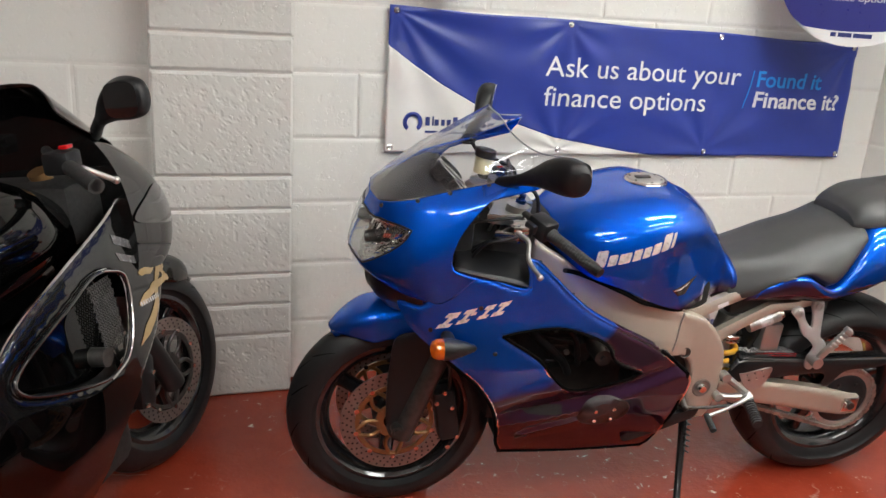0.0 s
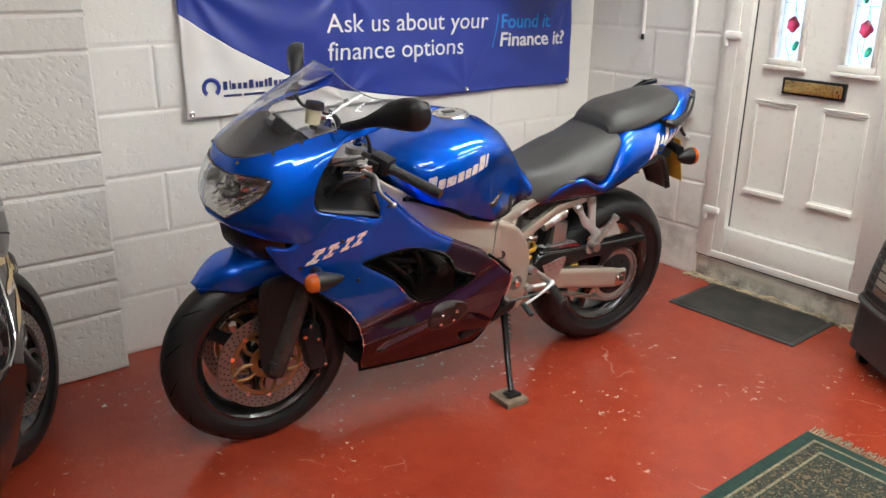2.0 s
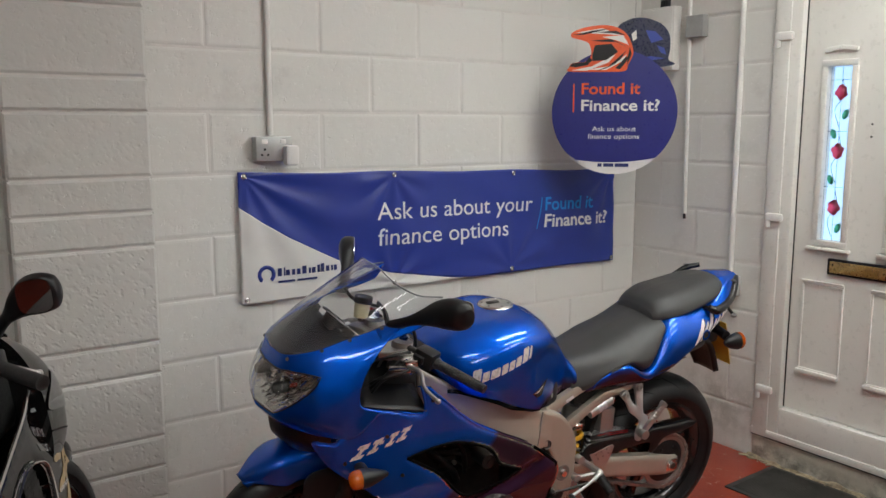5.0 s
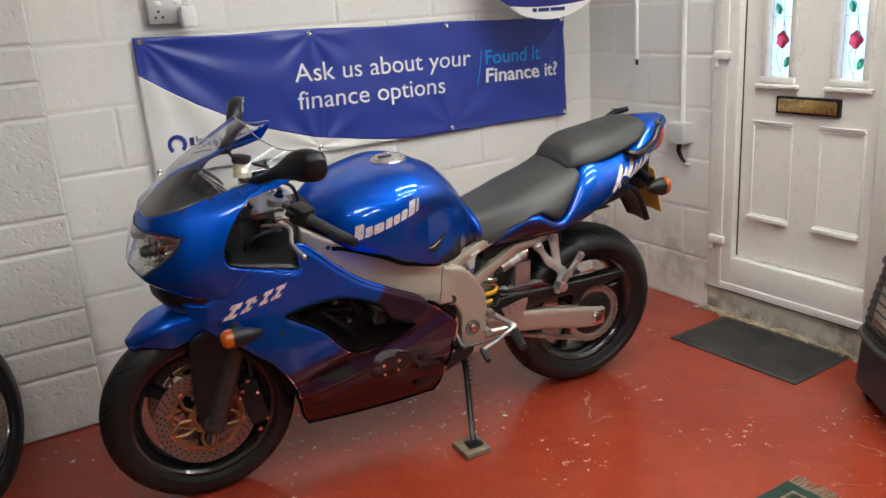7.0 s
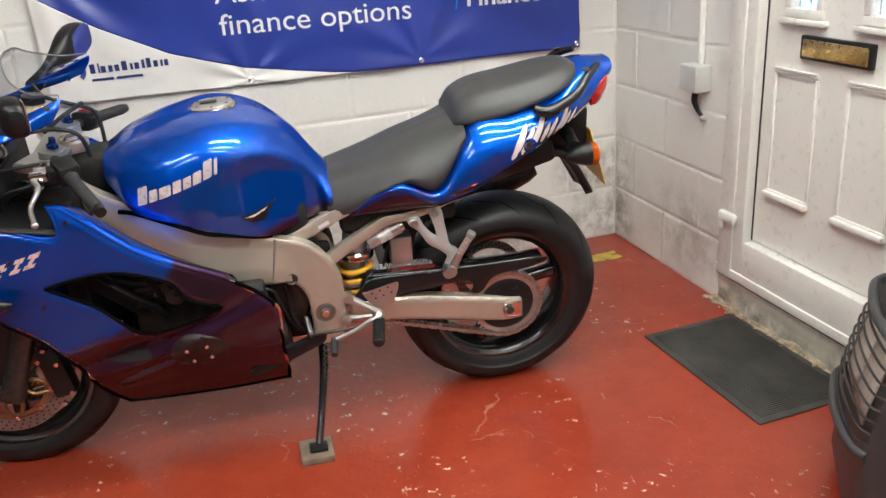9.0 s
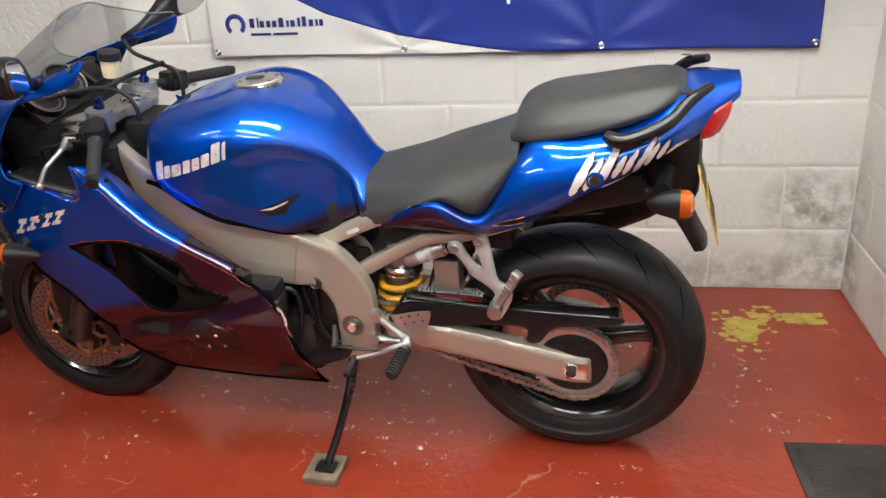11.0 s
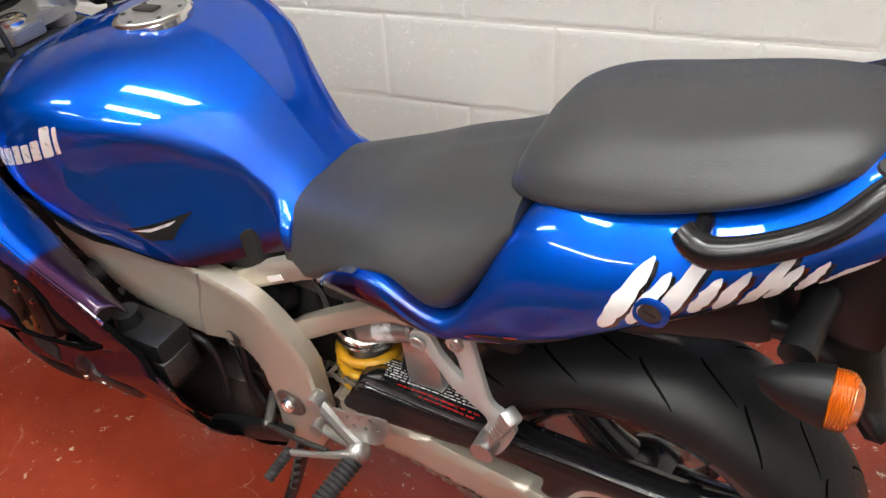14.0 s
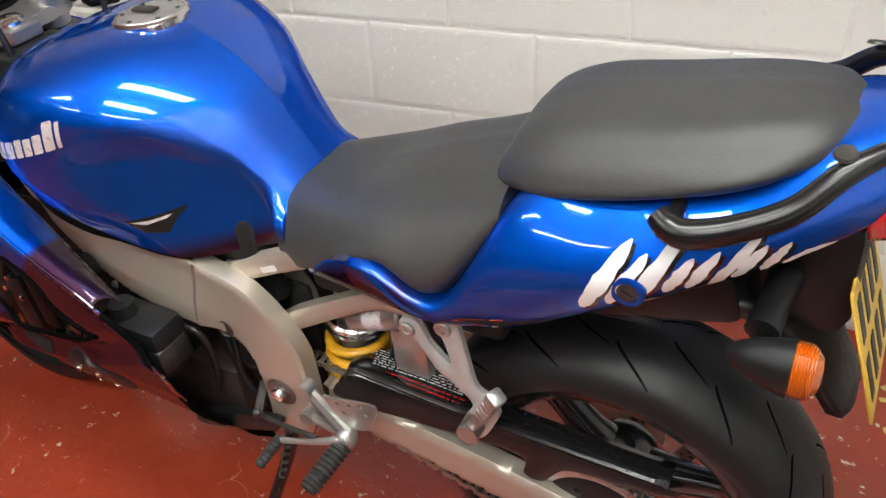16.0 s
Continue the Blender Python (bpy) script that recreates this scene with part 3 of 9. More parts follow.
def rim(parent, x, z, rr, hw, turn=0.0, arms=3):
    k = 0.74 * hw
    prof = [(rr + 0.006, k), (rr + 0.006, k - 0.006), (rr - 0.004, k - 0.012), (rr - 0.016, k - 0.02), (rr - 0.026, k * 0.3)]
    prof = prof + [(a, -b) for a, b in prof[::-1]] + [(rr - 0.034, -k * 0.3), (rr - 0.02, -k + 0.012), (rr - 0.008, -k + 0.0)]
    prof += [(rr - 0.008, k), (rr - 0.02, k - 0.012), (rr - 0.034, k * 0.3)]
    outer = prof[:10]
    inner = [(rr - 0.034, -k * 0.25), (rr - 0.024, -k + 0.014), (rr - 0.012, -k + 0.004)]
    ring = outer + [(rr - 0.006, -k - 0.001)] + inner[::-1] + [(a, -b) for a, b in inner] + [(rr - 0.006, k + 0.001)]
    bm = lathe(B(), ring, 80, Matrix.Translation((x, 0, z)), closed=True)
    lathe(bm, [(0.02, 0.05), (0.05, 0.048), (0.056, 0.03), (0.056, -0.03), (0.05, -0.048), (0.02, -0.05)], 36, Matrix.Translation((x, 0, z)))
    bmesh.ops.recalc_face_normals(bm, faces=bm.faces)
    ob = part("rim", bm, "blackgloss", parent, "gloss black three-spoke alloy rim")
    for i in range(arms):
        bm = B()
        m = Matrix.Translation((x, 0, z)) @ Matrix.Rotation(-(turn + 2 * math.pi * i / arms), 4, "Y")
        pr = [(0.04, 0.03, 0.036), (0.09, 0.022, 0.026), (0.15, 0.019, 0.02), (rr - 0.02, 0.024, 0.028)]
        rings = []
        for r, a, c in cr(pr, 12):
            rings.append([bm.verts.new(m @ Vector((r, c * math.copysign(abs(math.cos(w)) ** 0.6, math.cos(w)), a * math.copysign(abs(math.sin(w)) ** 0.6, math.sin(w))))) for w in (2 * math.pi * j / 16 for j in range(16))])
        for A, C in zip(rings, rings[1:]):
            for j in range(16):
                bm.faces.new((A[j], A[(j + 1) % 16], C[(j + 1) % 16], C[j]))
        bmesh.ops.recalc_face_normals(bm, faces=bm.faces)
        part("spoke", bm, "blackgloss", ob)
    return ob


def brake_disc(parent, x, y, z, R, width, carrier="bronze", holes=(3, 40), side=-1):
    m = Matrix.Translation((x, y, z))
    bm = lathe(B(), [(R, -0.0022), (R, 0.0022), (R - width, 0.0022), (R - width, -0.0022)], 96, m, closed=True)
    bmesh.ops.recalc_face_normals(bm, faces=bm.faces)
    ob = part("brake_disc", bm, "discsteel", parent, "drilled steel brake disc")
    bm = B()
    rows, per = holes
    for q in range(rows):
        for i in range(per):
            a = 2 * math.pi * (i + 0.35 * q) / per
            r = R - 0.007 - (width - 0.014) * q / max(1, rows - 1)
            c = Vector((x + r * math.cos(a), y, z + r * math.sin(a)))
            cyl(bm, c + Vector((0, -0.0026, 0)), c + Vector((0, 0.0026, 0)), 0.0030, seg=8)
    tagged(part("drilling", bm, "dark", ob, "rows of drilled holes"), kind="stuff")
    if carrier:
        bm = lathe(B(), [(R - width - 0.004, -0.0025), (R - width - 0.004, 0.0025), (R - width - 0.016, 0.0025), (R - width - 0.016, -0.0025)], 64, m, closed=True)
        lathe(bm, [(0.052, -0.003), (0.052, 0.003), (0.03, 0.004), (0.03, -0.004)], 40, m, closed=True)
        for i in range(10):
            a = 2 * math.pi * i / 10
            r0, r1 = 0.045, R - width - 0.008
            t = 0.22 if i % 2 else -0.22
            w = Matrix.Translation((x, y, z)) @ Matrix.Rotation(-a, 4, "Y")
            tube(bm, [w @ Vector((r0, 0, 0)), w @ Vector(((r0 + r1) / 2, 0, 0.004 * t)), w @ Vector((r1 * math.cos(t), 0, r1 * math.sin(t)))], 0.0058, 8)
        bmesh.ops.recalc_face_normals(bm, faces=bm.faces)
        part("carrier", bm, carrier, ob, "gold anodised disc carrier")
        for i in range(10):
            a = 2 * math.pi * (i + 0.5) / 10
            r = R - width - 0.002
            c = Vector((x + r * math.cos(a), y, z + r * math.sin(a)))
            part("bobbin", cyl(B(), c + Vector((0, -0.006, 0)), c + Vector((0, 0.006, 0)), 0.0068, seg=14), "chrome", ob)
    return ob


def bar(name, pts, r, material, parent, label="", seg=10, n=None):
    return part(name, tube(B(), pts, r, seg, n), material, parent, label)


def drape(shapes, target, lift=0.0012, side=-1, step=0.006):
    """Flat marks given as outlines in (x, z), laid on the side of a mesh."""
    bm0 = B()
    bm0.from_mesh(target.data)
    tree = BVHTree.FromBMesh(bm0)
    bm = B()
    for outline in shapes:
        o = np.asarray(outline, float)
        tmp = B()
        tmp.faces.new([tmp.verts.new((x, 0, z)) for x, z in o])
        for _ in range(3):
            es = [e for e in tmp.edges if e.calc_length() > step]
            if not es:
                break
            bmesh.ops.subdivide_edges(tmp, edges=es, cuts=1, use_grid_fill=True)
            bmesh.ops.triangulate(tmp, faces=tmp.faces)
        me = {}
        for v in tmp.verts:
            hit = tree.ray_cast(Vector((v.co.x, side * 1.0, v.co.z)), Vector((0, -side, 0)))
            if hit[0] is None:
                hit = tree.find_nearest(Vector((v.co.x, side * 0.2, v.co.z)))
            y = hit[0].y
            me[v] = bm.verts.new((v.co.x, y + side * lift, v.co.z))
        for f in tmp.faces:
            bm.faces.new([me[v] for v in f.verts])
        tmp.free()
    bm0.free()
    bmesh.ops.recalc_face_normals(bm, faces=bm.faces)
    return bm


def patch(rows, nr, nc):
    D = cr(np.array(rows, float), nr)
    return np.stack([cr(r, nc) for r in D])


def both_sides(bm, G, thick=0.0):
    """A skin and its mirror image, joined along the middle."""
    L = G
    Rr = (G * np.array([1, -1, 1]))[:, ::-1]
    A = np.concatenate([Rr, L[:, 1:]], 1) if np.abs(L[:, 0, 1]).max() < 1e-4 else None
    if A is not None:
        sheet(bm, A)
    else:
        sheet(bm, L)
        sheet(bm, Rr)
    bmesh.ops.recalc_face_normals(bm, faces=bm.faces)
    return bm


def solid(ob, t, offset=-1.0):
    md = ob.modifiers.new("thickness", "SOLIDIFY")
    md.thickness, md.offset = t, offset
    return ob


from mathutils.bvhtree import BVHTree

LEAN_BIKE = pose(0.595, 2.008, 0.0, 6.2, 0, -5.7)
bike = thing("motorcycle", "blue faired sports motorcycle leaning on its side stand, black seats", "motorcycle", LEAN_BIKE, "motorcycles")
FW, RW = (0.0, 0.287, 0.289), (1.387, 0.3055, 0.308)     # axle x, axle z, radius

# wheels
fw = part("front_wheel", cyl(B(), (0, -0.085, FW[1]), (0, 0.085, FW[1]), 0.012), "darksteel", bike)
tyre(fw, FW[0], FW[1], FW[2], 0.207, 0.06)
rim(fw, FW[0], FW[1], 0.207, 0.06, turn=0.45)
for s in (-1, 1):
    brake_disc(fw, 0, s * 0.074, FW[1], 0.148, 0.036)
rw = part("rear_wheel", cyl(B(), (RW[0], -0.15, RW[1]), (RW[0], 0.15, RW[1]), 0.012), "darksteel", bike)
tyre(rw, RW[0], RW[1], RW[2], 0.21, 0.092)
rim(rw, RW[0], RW[1], 0.21, 0.092, turn=0.18)
brake_disc(rw, RW[0], 0.095, RW[1], 0.11, 0.028, carrier="", holes=(3, 26))

# front mudguard and fork
rows = []
for a in np.linspace(125, 48, 9):
    ca, sa = math.cos(radians(a)), math.sin(radians(a))
    q = min(1.0, (125 - a) / 16)
    r0, w, drop = 0.316 + 0.022 * q, 0.03 + 0.052 * q, 0.012 + 0.078 * q
    row = []
    for y, dr in ((0, 0), (0.45 * w, 0.002), (0.8 * w, 0.012), (0.98 * w, 0.03), (w, drop * 0.75), (w * 0.99, drop)):
        row.append(((r0 - dr) * ca, -y, FW[1] + (r0 - dr) * sa))
    rows.append(row)
fender = part("front_mudguard", both_sides(B(), patch(rows, 40, 24)), "blue", bike, "blue front mudguard")
solid(fender, 0.003)
for s in (-1, 1):
    out = closed_curve([(-0.012, 0.545), (0.05, 0.56), (0.10, 0.55), (0.118, 0.5), (0.09, 0.40), (0.062, 0.31), (0.045, 0.25), (0.012, 0.238), (-0.022, 0.27), (-0.03, 0.36), (-0.026, 0.46)])
    bm = panel(B(), out, lambda x, z: s * (0.108 - 0.01 * (z - 0.4)), cell=0.01, thick=0.012, pillow=0.006)
    part("fork_guard", bm, "black", bike, "black moulded fork guard")
    bm = cyl(B(), (0.012, s * 0.098, 0.255), (0.152, s * 0.098, 0.60), 0.031, 0.029, 24)
    part("fork_leg", bm, "darksteel", bike)
    part("fork_tube", cyl(B(), (0.148, s * 0.098, 0.59), (0.272, s * 0.098, 0.905), 0.022, seg=24), "darksteel", bike)
    bm = cyl(B(), (0, s * 0.09, FW[1]), (0, s * 0.138, FW[1]), 0.017, seg=20)
    cyl(bm, (0, s * 0.138, FW[1]), (0, s * 0.143, FW[1]), 0.011, seg=6)
    part("axle_nut", bm, "darksteel", bike)
    cal = box(B(), (-0.03, -0.03, -0.075), (0.03, 0.03, 0.075), Matrix.Translation((0.137, s * 0.088, 0.315)) @ Matrix.Rotation(radians(-10), 4, "Y"), 0.012)
    cal_ob = part("brake_caliper", cal, "black", bike, "black front brake caliper")
    for dx, dz in ((0.0, 0.075), (0.015, 0.03), (0.02, -0.06), (-0.01, -0.09), (-0.025, 0.045)):
        part("bolt", bolt(B(), (0.137 + dx - dz * 0.17, s * 0.117, 0.315 + dz), 0.007, (0, s, 0), 0.006), "chrome", cal_ob)
    bar("brake_hose", [(0.14, s * 0.1, 0.39), (0.13, s * 0.125, 0.47), (0.1, s * 0.12, 0.56), (0.16, s * 0.08, 0.7)], 0.005, "black", bike)

# the front end stands a little more upright than the leaning frame
UPRIGHT = Matrix.Translation((0, 0, 0.56)) @ Matrix.Rotation(radians(-4.5), 4, "X") @ Matrix.Translation((0, 0, -0.56))
for ob in list(bike.children):
    if ob.name.split(".")[0] in ("front_wheel", "front_mudguard", "fork_guard", "fork_leg", "axle_nut", "brake_caliper", "brake_hose"):
        ob.matrix_basis = UPRIGHT

# upper fairing: rows from the screen's foot down to the chin
NOSE = [
    [(-0.088, 0, 0.925), (-0.072, -0.088, 0.93), (-0.008, -0.143, 0.952), (0.082, -0.168, 0.985), (0.185, -0.182, 1.013), (0.295, -0.172, 1.037)],
    [(-0.118, 0, 0.885), (-0.097, -0.10, 0.886), (-0.028, -0.165, 0.912), (0.045, -0.192, 0.94), (0.115, -0.212, 0.966), (0.18, -0.222, 0.996)],
    [(-0.142, 0, 0.82), (-0.118, -0.112, 0.82), (-0.046, -0.186, 0.838), (0.008, -0.215, 0.857), (0.058, -0.23, 0.876), (0.1, -0.236, 0.90)],
    [(-0.146, 0, 0.765), (-0.118, -0.112, 0.763), (-0.05, -0.19, 0.768), (0, -0.223, 0.778), (0.044, -0.24, 0.79), (0.084, -0.246, 0.822)],
    [(-0.104, 0, 0.728), (-0.082, -0.085, 0.726), (-0.034, -0.155, 0.722), (0.01, -0.205, 0.722), (0.07, -0.243, 0.728), (0.14, -0.26, 0.80)],
]
NOSE = [[(x + (0.014, 0.013, 0.008, 0.004, 0, 0)[k] * (r in (1, 2, 3)), y, z) for k, (x, y, z) in enumerate(row)] for r, row in enumerate(NOSE)]
G = patch(NOSE, 48, 60)
LAMP_K, LAMP_T = [0, 0.1, 0.28, 0.42, 0.7, 1.0], [1.15, 1.55, 2.3, 2.15, 1.5, 0.9]
bm = B()
full = np.concatenate([(G * np.array([1, -1, 1]))[:, :0:-1], G], 1)
vs = [[bm.verts.new(p) for p in row] for row in full]
mid = G.shape[1] - 1
for i in range(len(vs) - 1):
    for j in range(len(vs[0]) - 1):
        k = ((i + 0.5) / (G.shape[0] - 1) * 4 - 0.9) / 1.85
        t = abs(j + 0.5 - mid) / (G.shape[1] - 1) * 5
        if not (0 < k < 1 and t < np.interp(k, LAMP_K, LAMP_T) - 0.03):
            bm.faces.new((vs[i][j], vs[i][j + 1], vs[i + 1][j + 1], vs[i + 1][j]))
bmesh.ops.delete(bm, geom=[v for v in bm.verts if not v.link_faces], context="VERTS")
bmesh.ops.recalc_face_normals(bm, faces=bm.faces)
upper = part("upper_fairing", bm, "blue", bike, "blue nose fairing round the headlamp")
solid(upper, 0.003)
# chin duct under the nose
CHIN = [
    [(-0.092, 0, 0.74), (-0.072, -0.075, 0.738), (-0.026, -0.13, 0.736), (0.03, -0.16, 0.736)],
    [(-0.085, 0, 0.672), (-0.065, -0.07, 0.672), (-0.02, -0.12, 0.675), (0.04, -0.15, 0.68)],
    [(-0.045, 0, 0.625), (-0.03, -0.06, 0.626), (0.01, -0.1, 0.63), (0.06, -0.13, 0.64)],
]
part("chin_duct", both_sides(B(), patch(CHIN, 16, 24)), "black", bike, "dark duct under the nose")


def on_nose(s, t):
    """A point of the nose's skin: s along the rows (0 to 4), t along the columns (0 to 5)."""
    i, j = s / 4 * (G.shape[0] - 1), t / 5 * (G.shape[1] - 1)
    a, b = min(int(i), G.shape[0] - 2), min(int(j), G.shape[1] - 2)
    u, v = i - a, j - b
    return (G[a, b] * (1 - u) * (1 - v) + G[a + 1, b] * u * (1 - v) + G[a, b + 1] * (1 - u) * v + G[a + 1, b + 1] * u * v)


def lens_grid(lift, n=26):
    out = []
    for i in range(n):
        k = i / (n - 1)
        s = 0.9 + 1.85 * k
        tmax = float(np.interp(k, LAMP_K, LAMP_T)) + 0.02
        row = []
        for j in range(n):
            t = tmax * j / (n - 1)
            p = on_nose(s, t)
            a, c = on_nose(s + 0.05, t) - on_nose(s - 0.05, t), on_nose(s, t + 0.05) - on_nose(s, max(0, t - 0.05))
            nrm = np.cross(a, c)
            nrm /= np.linalg.norm(nrm) + 1e-9
            if nrm[0] > 0:
                nrm = -nrm
            edge = min(1.0, 6 * min(k, 1 - k, 1 - j / (n - 1)) + 0.1)
            row.append(p + nrm * (0.001 + lift * edge))
        row[0] = row[0] * np.array([1, 0, 1])
        out.append(row)
    return np.array(out)


bowl = lens_grid(-0.03, 22)
for i in range(22):
    for j in range(22):
        edge = min(i, 21 - i, 21 - j, 6) / 6
        bowl[i, j, 0] += edge * (0.016 * ((j // 2) % 2) + 0.008 * ((i // 3) % 2) + 0.012)
lamp = part("headlamp", both_sides(B(), bowl), "lampbowl", bike, "bright facetted headlamp bowl behind its lens", sharp=12)
part("lamp_back", both_sides(B(), bowl + np.array([0.014, 0, 0])), "black", lamp, "black lamp housing")
lens = part("lens", both_sides(B(), lens_grid(0.005)), "smoke", lamp, "clear headlamp lens")
lens.visible_shadow = False
solid(lens, 0.002)
Lg = lens_grid(0.004)
rimline = np.concatenate([Lg[0], Lg[1:, -1], Lg[-1][::-1][1:]])
rimline = np.concatenate([rimline, (rimline * np.array([1, -1, 1]))[::-1]])
part("lamp_seal", tube(B(), rimline, 0.0022, 6, n=len(rimline), caps=False, smooth=False), "black", lamp)
for s in (-1, 1):
    c = Vector((-0.095, s * 0.075, 0.832))
    bm = lathe(B(), [(0.001, -0.012), (0.012, -0.01), (0.016, 0.0), (0.017, 0.03)], 24, Matrix.Translation(c) @ Matrix.Rotation(radians(-90), 4, "Z"))
    bmesh.ops.recalc_face_normals(bm, faces=bm.faces)
    part("bulb_shield", bm, "darksteel", lamp, "dark bulb shield")
# screen
SCREEN = [
    [(-0.088, 0, 0.928), (-0.072, -0.086, 0.933), (-0.008, -0.141, 0.955), (0.082, -0.165, 0.988), (0.2, -0.182, 1.022), (0.345, -0.197, 1.07)],
    [(0.028, 0, 1.034), (0.04, -0.074, 1.029), (0.08, -0.122, 1.024), (0.137, -0.15, 1.026), (0.232, -0.175, 1.044), (0.345, -0.196, 1.075)],
    [(0.205, 0, 1.143), (0.212, -0.062, 1.138), (0.224, -0.108, 1.118), (0.246, -0.148, 1.1), (0.285, -0.176, 1.084), (0.345, -0.195, 1.08)],
]
screen = part("windscreen", both_sides(B(), patch(SCREEN, 30, 36)), "screen", bike, "clear double-curved acrylic windscreen")
solid(screen, 0.002).modifiers[0].use_rim = False
screen.visible_shadow = False
rim_pts = patch(SCREEN, 30, 36)
edge_line = np.concatenate([rim_pts[::-1][0][::-1], (rim_pts[-1] * np.array([1, -1, 1]))[1:]])
part("screen_edge", tube(B(), edge_line, 0.0017, 8, n=len(edge_line), smooth=False), "screenedge", screen, "thick polished edge")
for s in (-1, 1):
    for k, (a, c) in enumerate(((0.25, 1.1), (0.12, 2.2), (0.12, 3.0), (0.12, 3.9))):
        p = on_nose(a, c) * np.array([1, -s, 1])
        nn = Vector((-0.5, s * 0.8, 0.5))
        part("screw", bolt(B(), p, 0.0055, nn, 0.004), "black", screen)


# ears of the fairing, carrying the screen's rear corners and the mirrors
EAR = [
    [(0.15, -0.182, 1.002), (0.205, -0.187, 1.022), (0.275, -0.193, 1.047), (0.348, -0.2, 1.074)],
    [(0.15, -0.204, 0.992), (0.21, -0.208, 1.012), (0.275, -0.211, 1.033), (0.342, -0.209, 1.054)],
    [(0.15, -0.221, 0.978), (0.20, -0.223, 0.992), (0.262, -0.221, 1.006), (0.322, -0.212, 1.024)],
]
for s in (-1, 1):
    bm = B()
    sheet(bm, patch(EAR, 14, 22))
    if s > 0:
        mirror_y(bm)
    bmesh.ops.recalc_face_normals(bm, faces=bm.faces)
    if sum(f.normal.y * s for f in bm.faces) < 0:
        bmesh.ops.reverse_faces(bm, faces=bm.faces)
    ear = part("fairing_ear", bm, "blue", bike, "blue ear of the fairing under the mirror stem")
    solid(ear, 0.004)
    for x, y, z in ((0.318, 0.2065, 1.056), (0.235, 0.2045, 1.028)):
        part("screw", bolt(B(), (x, s * y, z), 0.006, (0, s * 0.8, 0.5), 0.005), "black", ear)


# side fairing
def fair_y(x, z):
    w = np.interp(z, [0.15, 0.17, 0.2, 0.25, 0.31, 0.38, 0.46, 0.55, 0.66, 0.78, 0.9], [0.085, 0.103, 0.128, 0.163, 0.2, 0.235, 0.261, 0.272, 0.268, 0.254, 0.232])
    w *= np.interp(x, [-0.05, 0.02, 0.1, 0.22, 0.4, 0.6, 0.75], [0.70, 0.86, 0.955, 1.0, 1.0, 1.01, 1.03])
    # flared lip under the vent, scooped below it
    line = 0.47 + 0.13 * (x - 0.2)
    w += 0.012 * math.exp(-((z - line) / 0.018) ** 2) * np.interp(x, [0.25, 0.35, 0.55, 0.66], [0, 1, 1, 0])
    # folded ridge running back from the front corner
    fold = np.interp(x, [0.2, 0.25, 0.48, 0.73, 0.8], [0.345, 0.36, 0.42, 0.53, 0.56])
    d = z - fold
    w += np.interp(d, [-0.11, 0, 0.035, 0.075], [0, 0.012, -0.012, 0]) * np.interp(x, [0.22, 0.3, 0.6, 0.745], [0.4, 1, 1, 0.6])
    fold = np.interp(x, [0.3, 0.42, 0.62], [0.30, 0.355, 0.42])
    w += np.interp(z - fold, [-0.06, 0, 0.018, 0.04], [0, 0.007, -0.004, 0]) * np.interp(x, [0.28, 0.34, 0.44, 0.5], [0, 1, 1, 0])
    return float(w)


SIDE = closed_curve([(-0.03, 0.713), (0.03, 0.72), (0.085, 0.812), (0.085, 0.812), (0.16, 0.797), (0.27, 0.768), (0.268, 0.838), (0.268, 0.838), (0.292, 0.832), (0.34, 0.792), (0.392, 0.744), (0.45, 0.700), (0.535, 0.655), (0.63, 0.608), (0.715, 0.545), (0.745, 0.51), (0.745, 0.45), (0.738, 0.36), (0.744, 0.27), (0.735, 0.182), (0.735, 0.182), (0.58, 0.164), (0.42, 0.172), (0.302, 0.192), (0.302, 0.192), (0.272, 0.255), (0.248, 0.35), (0.222, 0.425), (0.175, 0.50), (0.12, 0.55), (0.06, 0.60), (0.005, 0.645), (-0.02, 0.68)], 260)
VENT = closed_curve([(0.228, 0.648), (0.228, 0.642), (0.32, 0.58), (0.368, 0.524), (0.415, 0.488), (0.47, 0.484), (0.54, 0.503), (0.598, 0.528), (0.598, 0.535), (0.53, 0.565), (0.5, 0.612), (0.447, 0.642), (0.37, 0.664), (0.285, 0.66)], 120)
